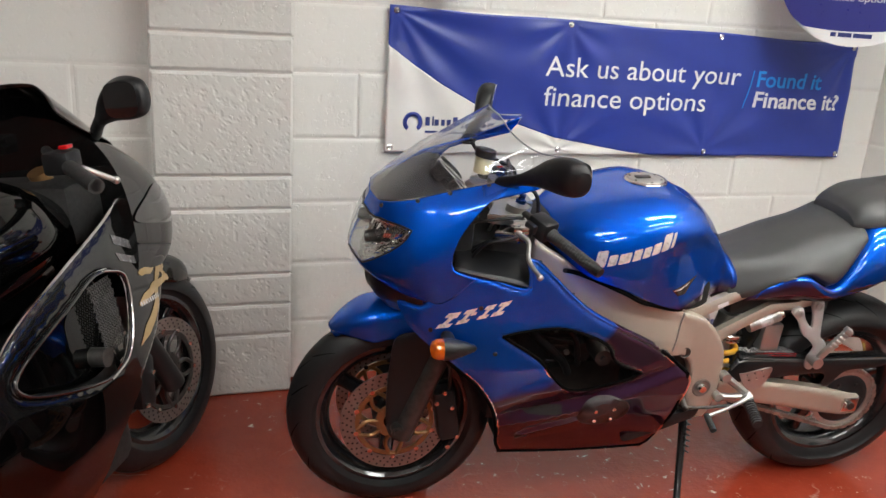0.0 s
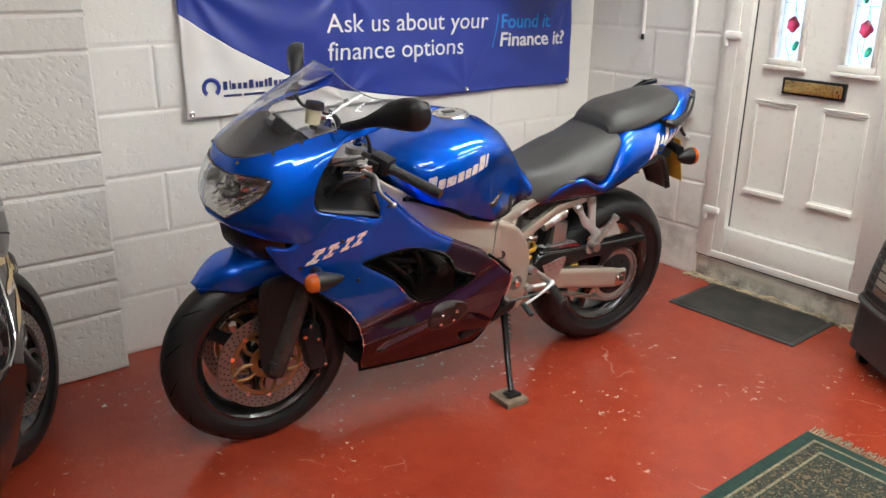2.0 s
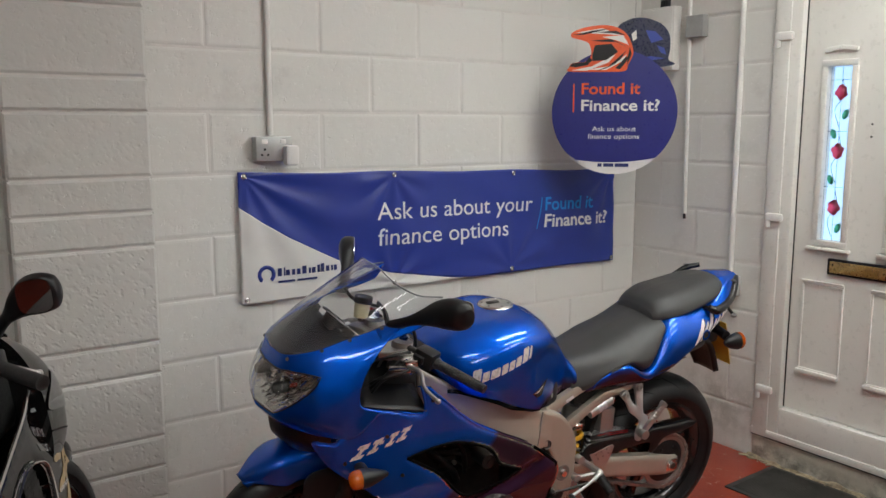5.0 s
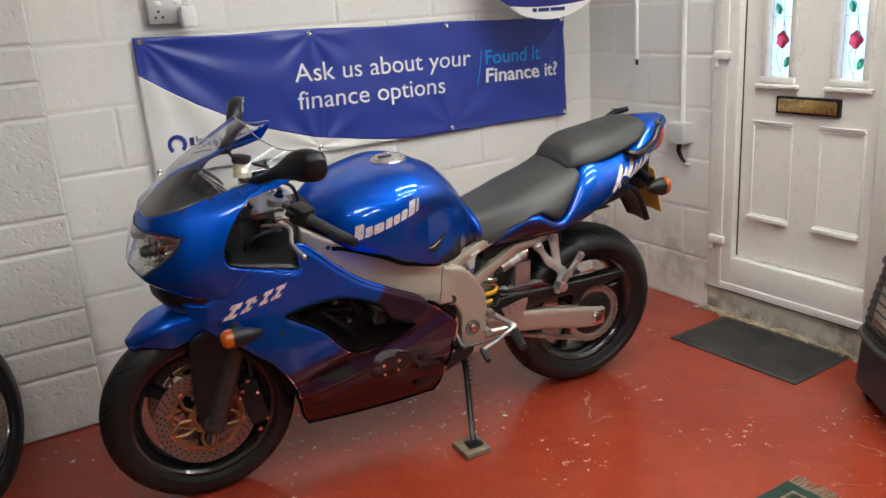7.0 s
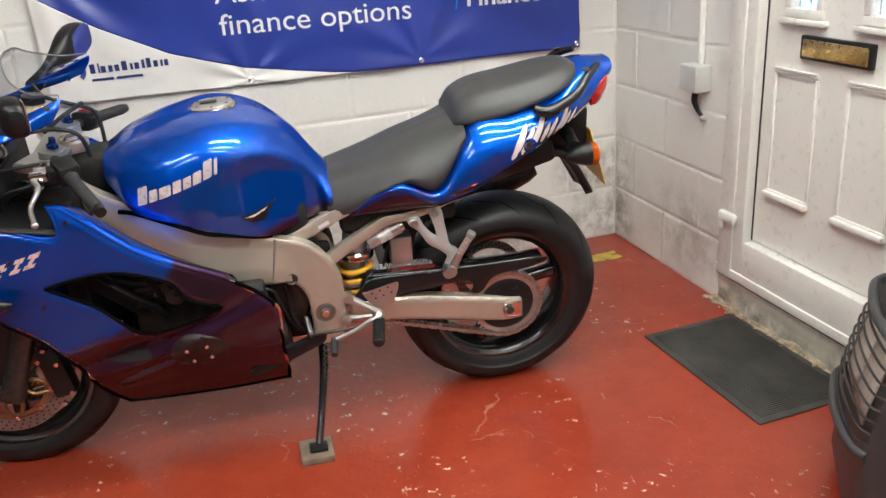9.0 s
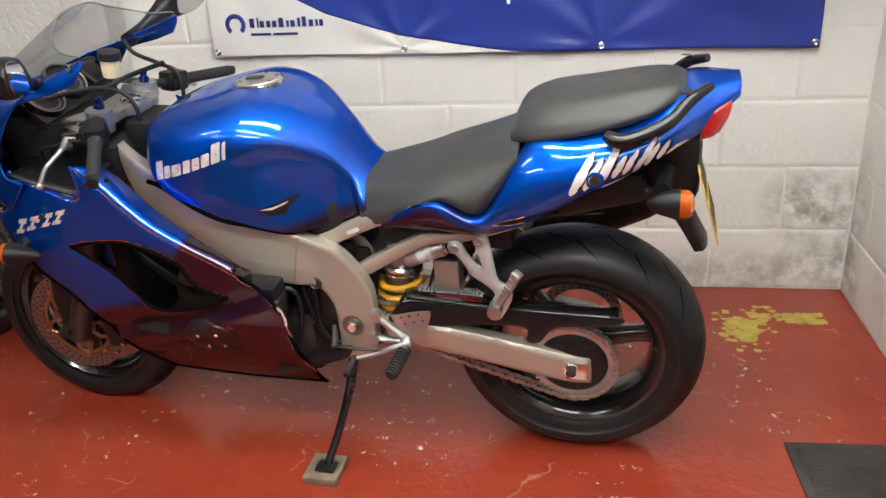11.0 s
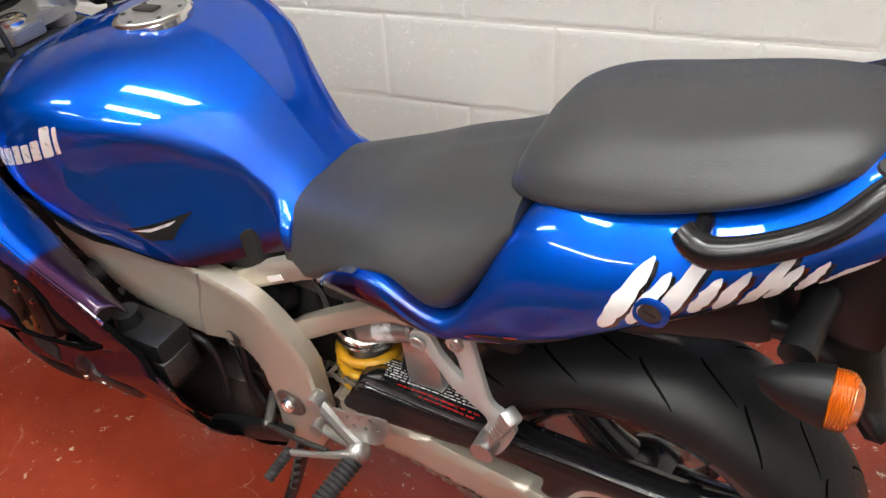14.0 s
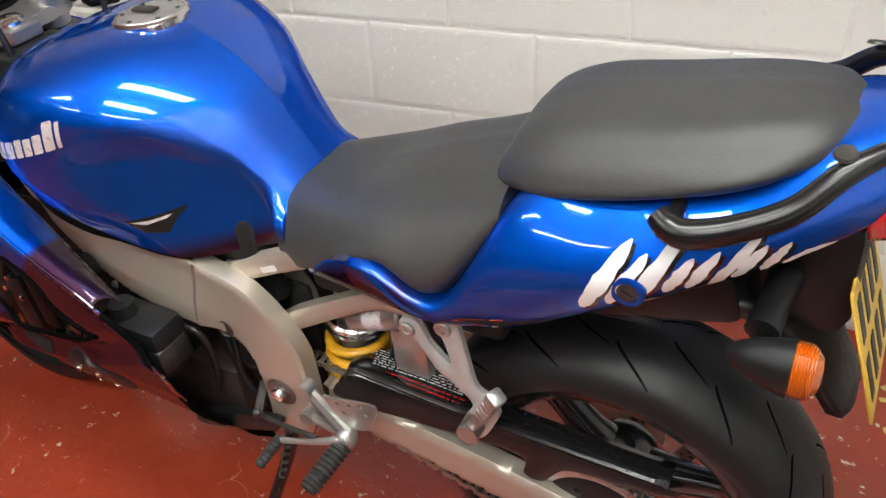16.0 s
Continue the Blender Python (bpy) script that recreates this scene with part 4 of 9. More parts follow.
for s in (-1, 1):
    bm = panel(B(), SIDE, lambda x, z: -fair_y(x, z), [VENT], cell=0.0075, thick=0.002, pillow=0.006, round_r=0.012)
    if s > 0:
        mirror_y(bm)
    sf = part("side_fairing", bm, "bluefairing", bike, "blue side fairing, plum below, with a swept vent", sharp=24)
    top_edge = [(x, z) for x, z in SIDE if z > 0.6 and x > 0.08]
    bead = [(x, s * (fair_y(x, z) - 0.0035), z) for x, z in top_edge[::2]]
    part("fairing_edge", tube(B(), bead, 0.0034, 8, n=len(bead), smooth=False), "bluefairing", sf, "rolled edge of the fairing")
    # added near-black bead: shades the lower rim and hides its red floor reflection
    low_edge = [(x, z) for x, z in SIDE if z <= 0.6 and x < 0.74]
    bead = [(x, s * (fair_y(x, z) - 0.0035), z) for x, z in low_edge[::3]]
    part("edge_shade", tube(B(), bead, 0.0052, 8, n=len(bead), smooth=False), "groove", sf, "near-black bead added over the fairing's lower rim")
    lip = []
    for x, z in VENT[::2]:
        lip.append((x, s * (fair_y(x, z) - 0.0015), z))
    part("vent_lip", tube(B(), lip + lip[:1], 0.0042, 8, n=len(lip) + 1, caps=False, smooth=False), "groove", sf, "black edge of the vent")
    # a near-black sheet stands for the shade deep in the vent
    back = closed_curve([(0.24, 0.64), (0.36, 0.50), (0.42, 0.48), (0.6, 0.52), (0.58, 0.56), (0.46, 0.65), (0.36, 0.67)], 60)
    part("vent_duct", panel(B(), back, lambda x, z: s * (fair_y(x, z) - 0.12), cell=0.02, thick=0.004), "dark", sf, "near-black sheet for the shaded depth behind the vent")
    if s < 0:
        left_fairing = sf
    # lower slots are uncut: near-black patches carry their inner shade
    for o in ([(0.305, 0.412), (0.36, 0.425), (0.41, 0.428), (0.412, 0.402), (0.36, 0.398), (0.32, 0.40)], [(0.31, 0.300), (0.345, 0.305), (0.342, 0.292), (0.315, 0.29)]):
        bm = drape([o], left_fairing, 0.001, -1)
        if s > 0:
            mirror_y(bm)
        part("scoop", bm, "dark", sf, "near-black patch for a shaded slot in the lower fairing")
    for x, z in ((0.045, 0.655), (0.205, 0.60), (0.16, 0.72), (0.36, 0.815), (0.30, 0.80)):
        part("screw", bolt(B(), (x, s * (fair_y(x, z) + 0.0), z), 0.006, (0, s, 0), 0.003), "black", sf)
    cover = lathe(B(), [(0.072, 0.0), (0.068, -0.006), (0.05, -0.009), (0.001, -0.01)], 48, Matrix.Translation((0.53, 0, 0.40)) @ Matrix.Diagonal((1.0, 1.0, 0.85, 1)))
    for v in cover.verts:
        v.co.y = s * (fair_y(v.co.x, v.co.z) - v.co.y * 0.8)
    bmesh.ops.recalc_face_normals(cover, faces=cover.faces)
    cv = part("engine_cover_bulge", cover, "plumcover", sf, "round dark plum engine cover")
    for dx, dz in ((-0.03, 0.015), (0.02, 0.02), (-0.02, -0.03), (0.025, -0.025)):
        part("bolt", bolt(B(), (0.53 + dx, s * (fair_y(0.53 + dx, 0.40 + dz) + 0.007), 0.40 + dz), 0.006, (0, s, 0)), "chrome", cv)
# inner shoulder between the fairing's edge and the frame
for s in (-1, 1):
    bm = B()
    edge = [(0.272, 0.835), (0.30, 0.826), (0.34, 0.791), (0.392, 0.743), (0.45, 0.699), (0.535, 0.654), (0.60, 0.623), (0.632, 0.606)]
    rows = [[(x, -fair_y(x, z) + 0.003, z - 0.003), (x + 0.003, -fair_y(x, z) + 0.018, z + 0.003), (x + 0.009, -fair_y(x, z) + 0.036, z - 0.004), (x + 0.018, -float(np.interp(x, [0.27, 0.45, 0.632], [0.172, 0.19, 0.228])), z - 0.022)] for x, z in edge]
    sheet(bm, patch(rows, 30, 14))
    if s > 0:
        mirror_y(bm)
    bmesh.ops.recalc_face_normals(bm, faces=bm.faces)
    if sum(f.normal.z for f in bm.faces) < 0:
        bmesh.ops.reverse_faces(bm, faces=bm.faces)
    sh = part("fairing_shoulder", bm, "bluefairing", bike, "blue inner edge of the side fairing")
    solid(sh, 0.003)
    for k in (1, 3):
        x, z = edge[k]
        part("screw", bolt(B(), (x + 0.006, s * (fair_y(x, z) - 0.028), z - 0.001), 0.0055, (0, -s * 0.3, 1), 0.003), "black", sh)
# black inner cockpit shelf
for s in (-1, 1):
    bm = B()
    rows = [[(0.09, s * 0.238, 0.815), (0.16, s * 0.25, 0.80), (0.28, s * 0.255, 0.775)], [(0.1, s * 0.17, 0.822), (0.17, s * 0.175, 0.815), (0.29, s * 0.17, 0.80)], [(0.08, s * 0.1, 0.84), (0.17, s * 0.1, 0.83), (0.3, s * 0.1, 0.81)]]
    sheet(bm, patch(rows, 8, 10))
    bmesh.ops.recalc_face_normals(bm, faces=bm.faces)
    solid(part("cockpit_trim", bm, "black", bike, "black plastic trim inside the fairing"), 0.004)

# tank
TANK = [
    (0.375, [(0, 0.885), (0.05, 0.885), (0.085, 0.872), (0.10, 0.85), (0.098, 0.83), (0.08, 0.815)]),
    (0.44, [(0, 0.924), (0.085, 0.918), (0.143, 0.893), (0.177, 0.85), (0.187, 0.80), (0.176, 0.772)]),
    (0.54, [(0, 0.953), (0.11, 0.946), (0.183, 0.915), (0.216, 0.866), (0.224, 0.79), (0.214, 0.742)]),
    (0.65, [(0, 0.966), (0.12, 0.960), (0.193, 0.928), (0.216, 0.872), (0.21, 0.78), (0.194, 0.69)]),
    (0.75, [(0, 0.948), (0.1, 0.936), (0.158, 0.905), (0.188, 0.855), (0.180, 0.765), (0.165, 0.656)]),
    (0.83, [(0, 0.895), (0.07, 0.876), (0.118, 0.838), (0.148, 0.795), (0.144, 0.735), (0.138, 0.664)]),
    (0.882, [(0, 0.822), (0.055, 0.808), (0.095, 0.78), (0.124, 0.745), (0.126, 0.71), (0.12, 0.672)]),
    (0.918, [(0, 0.772), (0.05, 0.765), (0.09, 0.748), (0.115, 0.727), (0.12, 0.705), (0.113, 0.684)]),
]
bm = loft(B(), TANK, 110, 90)
KNEE = cr(np.array([(0.56, 0.83), (0.60, 0.868), (0.66, 0.895), (0.735, 0.908), (0.80, 0.898), (0.85, 0.866), (0.885, 0.822), (0.903, 0.77), (0.910, 0.70), (0.912, 0.64)]), 90)
bm.normal_update()
for v in bm.verts:
    # knee recesses pressed into both sides as upright walls, open below
    q = np.array((v.co.x, v.co.z))
    if q[0] < 0.91 and q[1] < np.interp(q[0], KNEE[:, 0], KNEE[:, 1]) and abs(v.co.y) > 0.03:
        gap = min(1.0, float(np.sqrt(((KNEE - q) ** 2).sum(1).min())) / float(np.interp(q[0], [0.7, 0.8, 0.88], [0.085, 0.075, 0.03])))
        fade = min(1.0, max(0.0, (q[0] - 0.6) / 0.09))
        wall = float(np.interp(q[0], [0.56, 0.63, 0.69, 0.774, 0.85, 0.895, 0.92], [0.214, 0.208, 0.195, 0.146, 0.104, 0.088, 0.082])) + 0.02 * (0.75 - q[1])
        k = gap * gap * (3 - 2 * gap) * fade * fade * (3 - 2 * fade)
        v.co.y = math.copysign(abs(v.co.y) + k * min(0.0, wall - abs(v.co.y)), v.co.y)
tank = part("fuel_tank", bm, "bluetank", bike, "glossy blue fuel tank with knee recesses", sharp=80)
for s in (-1, 1):
    # shade in the gap between tank and frame, drawn as a near-black strip
    gap_line = [(0.40, 0.16, 0.776), (0.44, 0.172, 0.77), (0.54, 0.21, 0.738), (0.60, 0.204, 0.706), (0.65, 0.186, 0.686), (0.71, 0.168, 0.664), (0.75, 0.15, 0.652)]
    part("tank_gap", tube(B(), [(x, s * y, z - 0.003) for x, y, z in cr(gap_line, 40)], 0.006, 8, n=40, smooth=False), "groove", tank, "near-black strip for the shaded gap under the tank")
m = Matrix.Translation((0.651, 0, 0.961)) @ Matrix.Rotation(radians(-2), 4, "Y")
bm = lathe(B(), [(0.058, -0.004), (0.058, 0.005), (0.055, 0.008), (0.051, 0.0085), (0.05, 0.006), (0.001, 0.006)], 48, m @ Matrix.Rotation(radians(90), 4, "X"))
bmesh.ops.recalc_face_normals(bm, faces=bm.faces)
capo = part("filler_cap", bm, "chrome", bike, "round bright filler cap with a key flap")
bm = lathe(B(), [(0.0495, 0.0062), (0.047, 0.0095), (0.001, 0.0105)], 40, m @ Matrix.Rotation(radians(90), 4, "X"))
bmesh.ops.recalc_face_normals(bm, faces=bm.faces)
part("cap_face", bm, "steel", capo)
part("key_flap", box(B(), (-0.03, -0.010, 0.0110), (0.012, 0.010, 0.0145), m, 0.003), "darksteel", capo)
for i in range(6):
    a = math.pi * (i + 0.5) / 3
    part("bolt", cyl(B(), m @ Vector((0.042 * math.cos(a), 0.042 * math.sin(a), 0.008)), m @ Vector((0.042 * math.cos(a), 0.042 * math.sin(a), 0.0108)), 0.0035, seg=10), "darksteel", capo)

# seats
SEAT = [
    (0.902, [(0, 0.767), (0.05, 0.765), (0.086, 0.75), (0.106, 0.718), (0.117, 0.692), (0.117, 0.676)]),
    (0.95, [(0, 0.778), (0.06, 0.775), (0.099, 0.758), (0.121, 0.722), (0.133, 0.692), (0.131, 0.672)]),
    (1.03, [(0, 0.797), (0.075, 0.793), (0.117, 0.776), (0.141, 0.745), (0.150, 0.728), (0.145, 0.714)]),
    (1.11, [(0, 0.83), (0.08, 0.822), (0.13, 0.798), (0.158, 0.772), (0.164, 0.757), (0.15, 0.742)]),
    (1.19, [(0, 0.858), (0.08, 0.847), (0.138, 0.815), (0.17, 0.768), (0.169, 0.736), (0.148, 0.716)]),
    (1.275, [(0, 0.884), (0.08, 0.878), (0.118, 0.868), (0.135, 0.855), (0.138, 0.84), (0.126, 0.82)]),
]
seat = part("seat", loft(B(), SEAT, 44, 44), "vinyl", bike, "grained grey-black rider's seat")
PILLION = [
    (1.254, [(0, 0.898), (0.05, 0.895), (0.078, 0.888), (0.09, 0.88), (0.092, 0.87), (0.086, 0.862)]),
    (1.276, [(0, 0.932), (0.065, 0.925), (0.096, 0.905), (0.108, 0.888), (0.110, 0.874), (0.10, 0.866)]),
    (1.33, [(0, 0.957), (0.075, 0.947), (0.113, 0.922), (0.128, 0.898), (0.129, 0.884), (0.118, 0.876)]),
    (1.42, [(0, 0.970), (0.078, 0.960), (0.114, 0.936), (0.130, 0.914), (0.131, 0.902), (0.12, 0.894)]),
    (1.52, [(0, 0.986), (0.07, 0.978), (0.104, 0.953), (0.119, 0.938), (0.118, 0.928), (0.108, 0.92)]),
    (1.58, [(0, 0.990), (0.05, 0.985), (0.08, 0.972), (0.091, 0.958), (0.09, 0.95), (0.08, 0.943)]),
    (1.606, [(0, 0.982), (0.03, 0.98), (0.052, 0.97), (0.06, 0.96), (0.058, 0.954), (0.05, 0.95)]),
]
part("pillion_seat", loft(B(), PILLION, 44, 40), "vinyl", bike, "raised grey-black pillion seat")

# tail
TAIL = [
    (0.955, [(0.05, 0.692), (0.112, 0.69), (0.128, 0.676), (0.126, 0.66), (0.1, 0.652), (0.04, 0.652)]),
    (1.085, [(0.06, 0.752), (0.155, 0.75), (0.172, 0.735), (0.166, 0.695), (0.128, 0.662), (0.05, 0.655)]),
    (1.195, [(0.06, 0.724), (0.152, 0.722), (0.177, 0.712), (0.172, 0.688), (0.138, 0.664), (0.05, 0.658)]),
    (1.292, [(0.06, 0.87), (0.126, 0.868), (0.163, 0.832), (0.182, 0.775), (0.16, 0.706), (0.05, 0.684)]),
    (1.40, [(0.06, 0.895), (0.118, 0.89), (0.16, 0.86), (0.178, 0.812), (0.152, 0.762), (0.05, 0.735)]),
    (1.52, [(0.05, 0.925), (0.098, 0.919), (0.14, 0.893), (0.154, 0.866), (0.13, 0.826), (0.05, 0.80)]),
    (1.61, [(0.01, 0.985), (0.08, 0.968), (0.11, 0.93), (0.114, 0.905), (0.095, 0.87), (0.04, 0.855)]),
    (1.708, [(0.004, 0.984), (0.03, 0.982), (0.045, 0.972), (0.048, 0.962), (0.042, 0.95), (0.02, 0.946)]),
]
tail = part("tail_cowl", loft(B(), TAIL, 80, 50), "bluetail", bike, "blue tail cowl under the seats", sharp=80)
for s in (-1, 1):
    bm = B()
    rows = [[(1.632, s * 0.085, 0.918), (1.66, s * 0.082, 0.935), (1.69, s * 0.062, 0.948), (1.70, s * 0.02, 0.950)], [(1.636, s * 0.086, 0.895), (1.662, s * 0.084, 0.905), (1.688, s * 0.064, 0.918), (1.697, s * 0.02, 0.92)], [(1.640, s * 0.078, 0.872), (1.66, s * 0.076, 0.878), (1.678, s * 0.058, 0.886), (1.685, s * 0.02, 0.888)]]
    sheet(bm, patch(rows, 10, 14))
    bmesh.ops.recalc_face_normals(bm, faces=bm.faces)
    solid(part("tail_lamp", bm, "redlens", bike, "red tail lamp"), 0.012)

for s in (-1, 1):
    # rolled rim round the cowl's front ear, and the slot under the tail, its inner shade a near-black patch
    rim_line = [(0.975, 0.672), (0.99, 0.698), (1.02, 0.722), (1.06, 0.742), (1.10, 0.742), (1.132, 0.72), (1.165, 0.702), (1.2, 0.692)]
    bm = drape([[(x - 0.001, z - 0.0045) for x, z in cr(rim_line, 30)] + [(x + 0.001, z + 0.0045) for x, z in cr(rim_line, 30)[::-1]]], tail, 0.0016, s, 0.004)
    part("cowl_rim", bm, "blue", tail, "rolled blue rim of the cowl's ear")
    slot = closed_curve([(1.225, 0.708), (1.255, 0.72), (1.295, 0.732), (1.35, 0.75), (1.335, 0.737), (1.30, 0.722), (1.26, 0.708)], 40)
    part("cowl_slot_shade", drape([slot], tail, 0.0012, s, 0.006), "dark", tail, "near-black patch for the shaded slot under the tail")
    mid = slot.mean(0)
    ring = []
    for k in range(40):
        p, q = slot[k], slot[(k + 1) % len(slot)]
        out = [tuple(v + 0.004 * (v - mid) / np.linalg.norm(v - mid)) for v in (q, p)]
        ring.append([tuple(p), tuple(q), *out])
    part("slot_rim", drape(ring, tail, 0.0028, s, 0.02), "blue", tail, "blue rim round the slot")

# main frame
FRAME = closed_curve([(0.318, 0.845), (0.318, 0.845), (0.345, 0.825), (0.40, 0.794), (0.482, 0.757), (0.60, 0.706), (0.69, 0.672), (0.755, 0.644), (0.835, 0.615), (0.882, 0.565), (0.912, 0.507), (0.917, 0.45), (0.915, 0.374), (0.905, 0.325), (0.89, 0.30), (0.89, 0.30), (0.82, 0.30), (0.82, 0.30), (0.822, 0.40), (0.815, 0.465), (0.78, 0.51), (0.71, 0.521), (0.623, 0.535), (0.527, 0.565), (0.45, 0.60), (0.378, 0.66), (0.33, 0.74), (0.315, 0.80)], 240)


def frame_y(x, z):
    w = np.interp(x, [0.31, 0.36, 0.44, 0.55, 0.72, 0.85, 0.92], [0.128, 0.14, 0.153, 0.162, 0.163, 0.16, 0.155])
    # the beam is creased along its middle
    mid = np.interp(x, [0.36, 0.45, 0.55, 0.65, 0.75, 0.82, 0.86, 0.895, 0.91], [0.74, 0.665, 0.625, 0.606, 0.59, 0.565, 0.52, 0.42, 0.2])
    flare = 0.012 * float(np.interp(x, [0.45, 0.6, 0.74, 0.8], [0, 1, 1, 0])) * min(1.0, max(0.0, (mid + 0.03 - z) / 0.06))
    return float(w + flare)


for s in (-1, 1):
    bm = panel(B(), FRAME, lambda x, z: -frame_y(x, z), cell=0.0052, thick=0.034, pillow=0.0045, round_r=0.007)
    if s > 0:
        mirror_y(bm)
    fr = part("frame_beam", bm, "frame", bike, "champagne-coloured alloy frame beam", sharp=34)
    weld = [(x, s * (frame_y(x, z) + 0.001), z) for x, z in ((0.756, 0.645), (0.75, 0.61), (0.744, 0.575), (0.737, 0.535))]
    part("weld_seam", tube(B(), weld, [0.0022, 0.0032] * 11, 8, 66), "alloy", fr, "rippled weld bead")
    bm = lathe(B(), [(0.030, 0.0), (0.030, -0.0015), (0.026, -0.003), (0.024, -0.0015), (0.013, -0.001), (0.013, -0.006), (0.011, -0.008), (0.006, -0.008), (0.006, -0.004), (0.001, -0.004)], 40, Matrix.Translation((0.861, s * (frame_y(0.861, 0.4) + 0.0005), 0.403)) @ Matrix.Diagonal((0.95, 1, 0.95, 1)) @ Matrix.Diagonal((1, -s, 1, 1)))
    bmesh.ops.recalc_face_normals(bm, faces=bm.faces)
    pb = part("pivot_bolt", bm, "discsteel", fr, "swingarm pivot bolt in its dark boss")
    part("bolt_head", bolt(B(), (0.861, s * (frame_y(0.861, 0.4) + 0.007), 0.403), 0.0125, (0, s, 0), 0.006), "chrome", pb)
    bm = lathe(B(), [(0.017, -0.0012), (0.015, -0.003), (0.013, -0.001), (0.001, -0.0008)], 28, Matrix.Translation((0.783, s * (frame_y(0.79, 0.49) + 0.0003), 0.522)) @ Matrix.Diagonal((1, -s, 1, 1)))
    bmesh.ops.recalc_face_normals(bm, faces=bm.faces)
    part("frame_boss", bm, "darksteel", fr)
    # subframe rails
    for name, o, v in (("seat_rail", [(0.78, 0.625), (0.807, 0.636), (0.93, 0.69), (1.06, 0.715), (1.28, 0.728), (1.28, 0.702), (1.06, 0.688), (0.96, 0.668), (0.819, 0.604), (0.79, 0.595)], 0.128), ("seat_strut", [(0.83, 0.525), (0.86, 0.535), (0.903, 0.566), (1.029, 0.637), (1.056, 0.645), (1.14, 0.655), (1.28, 0.705), (1.28, 0.68), (1.14, 0.63), (1.05, 0.615), (0.90, 0.525), (0.85, 0.50)], 0.125)):
        bm = panel(B(), closed_curve(o, 90), lambda x, z: -v, cell=0.007, thick=0.024, pillow=0.004, round_r=0.006)
        if s > 0:
            mirror_y(bm)
        part(name, bm, "frame", bike)
part("fuel_label", box(B(), (-0.016, -0.0006, -0.005), (0.016, 0.0006, 0.005), Matrix.Translation((0.885, -0.1335, 0.652)) @ Matrix.Rotation(radians(-24), 4, "Y")), "white", bike)

bm = cyl(B(), (0.846, -0.085, 0.572), (0.842, -0.112, 0.58), 0.025, 0.024, seg=28)
part("filler_plug", bm, "black", bike, "round black plug under the seat rail")
bm = panel(B(), closed_curve([(0.74, 0.49), (0.80, 0.45), (0.90, 0.53), (0.88, 0.60), (0.82, 0.585)], 50), lambda x, z: -0.07, cell=0.012, thick=0.006, pillow=0.002)
part("inner_bracket", bm, "alloy", bike)

# swingarm, chain run, guard
ARM = closed_curve([(0.93, 0.405), (0.93, 0.405), (1.07, 0.392), (1.2, 0.372), (1.34, 0.345), (1.425, 0.327), (1.43, 0.32), (1.432, 0.272), (1.425, 0.262), (1.36, 0.262), (1.2, 0.293), (1.07, 0.318), (0.93, 0.335), (0.93, 0.335)], 120)
for s in (-1, 1):
    bm = panel(B(), ARM, lambda x, z: -0.13, cell=0.009, thick=0.035, pillow=0.008, round_r=0.012)
    if s > 0:
        mirror_y(bm)
    arm = part("swingarm", bm, "frame", bike, "box-section alloy swingarm")
    part("adjuster_plate", box(B(), (1.372, s * 0.128, 0.275), (1.424, s * 0.1335, 0.322), bevel=0.002), "chrome", arm)
    bm = cyl(B(), (RW[0], s * 0.13, RW[1] - 0.003), (RW[0], s * 0.147, RW[1] - 0.003), 0.015, seg=6)
    cyl(bm, (RW[0], s * 0.13, RW[1] - 0.003), (RW[0], s * 0.138, RW[1] - 0.003), 0.019, seg=24)
    part("axle_nut", bm, "chrome", arm)
part("swingarm_bridge", box(B(), (0.98, -0.11, 0.33), (1.06, 0.11, 0.40), bevel=0.015), "frame", bike)
bm = lathe(B(), [(0.099, -0.003), (0.099, 0.003), (0.084, 0.003), (0.084, -0.003)], 72, Matrix.Translation((RW[0], -0.105, RW[1])), closed=True)
for i in range(44):
    a = 2 * math.pi * i / 44
    w = Matrix.Translation((RW[0], -0.105, RW[1])) @ Matrix.Rotation(a, 4, "Y")
    box(bm, (0.097, -0.0025, -0.003), (0.105, 0.0025, 0.003), w)
bmesh.ops.recalc_face_normals(bm, faces=bm.faces)
spr = part("rear_sprocket", bm, "steel", bike, "rear chain sprocket")
bm = lathe(B(), [(0.084, -0.006), (0.08, -0.009), (0.066, -0.012), (0.045, -0.014), (0.03, -0.02), (0.001, -0.02)], 40, Matrix.Translation((RW[0], -0.098, RW[1])))
for i in range(6):
    a = math.pi * i / 3
    bolt(bm, (RW[0] + 0.057 * math.cos(a), -0.109, RW[1] + 0.057 * math.sin(a)), 0.007, h=0.006)
bmesh.ops.recalc_face_normals(bm, faces=bm.faces)
part("sprocket_carrier", bm, "black", spr)


def chain_path():
    r2, r1 = 0.103, 0.036
    c2, c1 = np.array([RW[0], RW[1]]), np.array([0.81, 0.42])
    d = c2 - c1
    L = np.hypot(*d)
    th, be = math.atan2(d[1], d[0]), math.asin((r2 - r1) / np.hypot(*d))
    pts = []
    for a in np.linspace(th + math.pi / 2 + be, th - math.pi / 2 - be, 40):
        pts.append(c2 + r2 * np.array([math.cos(a), math.sin(a)]))
    for a in np.linspace(th - math.pi / 2 - be, th - 3 * math.pi / 2 + be, 24):
        pts.append(c1 + r1 * np.array([math.cos(a), math.sin(a)]))
    return np.array(pts + pts[:1])


cp = chain_path()
seg = np.hypot(*np.diff(cp, axis=0).T)
cum = np.concatenate([[0], np.cumsum(seg)])
nl = int(cum[-1] / 0.0145)
bm = B()
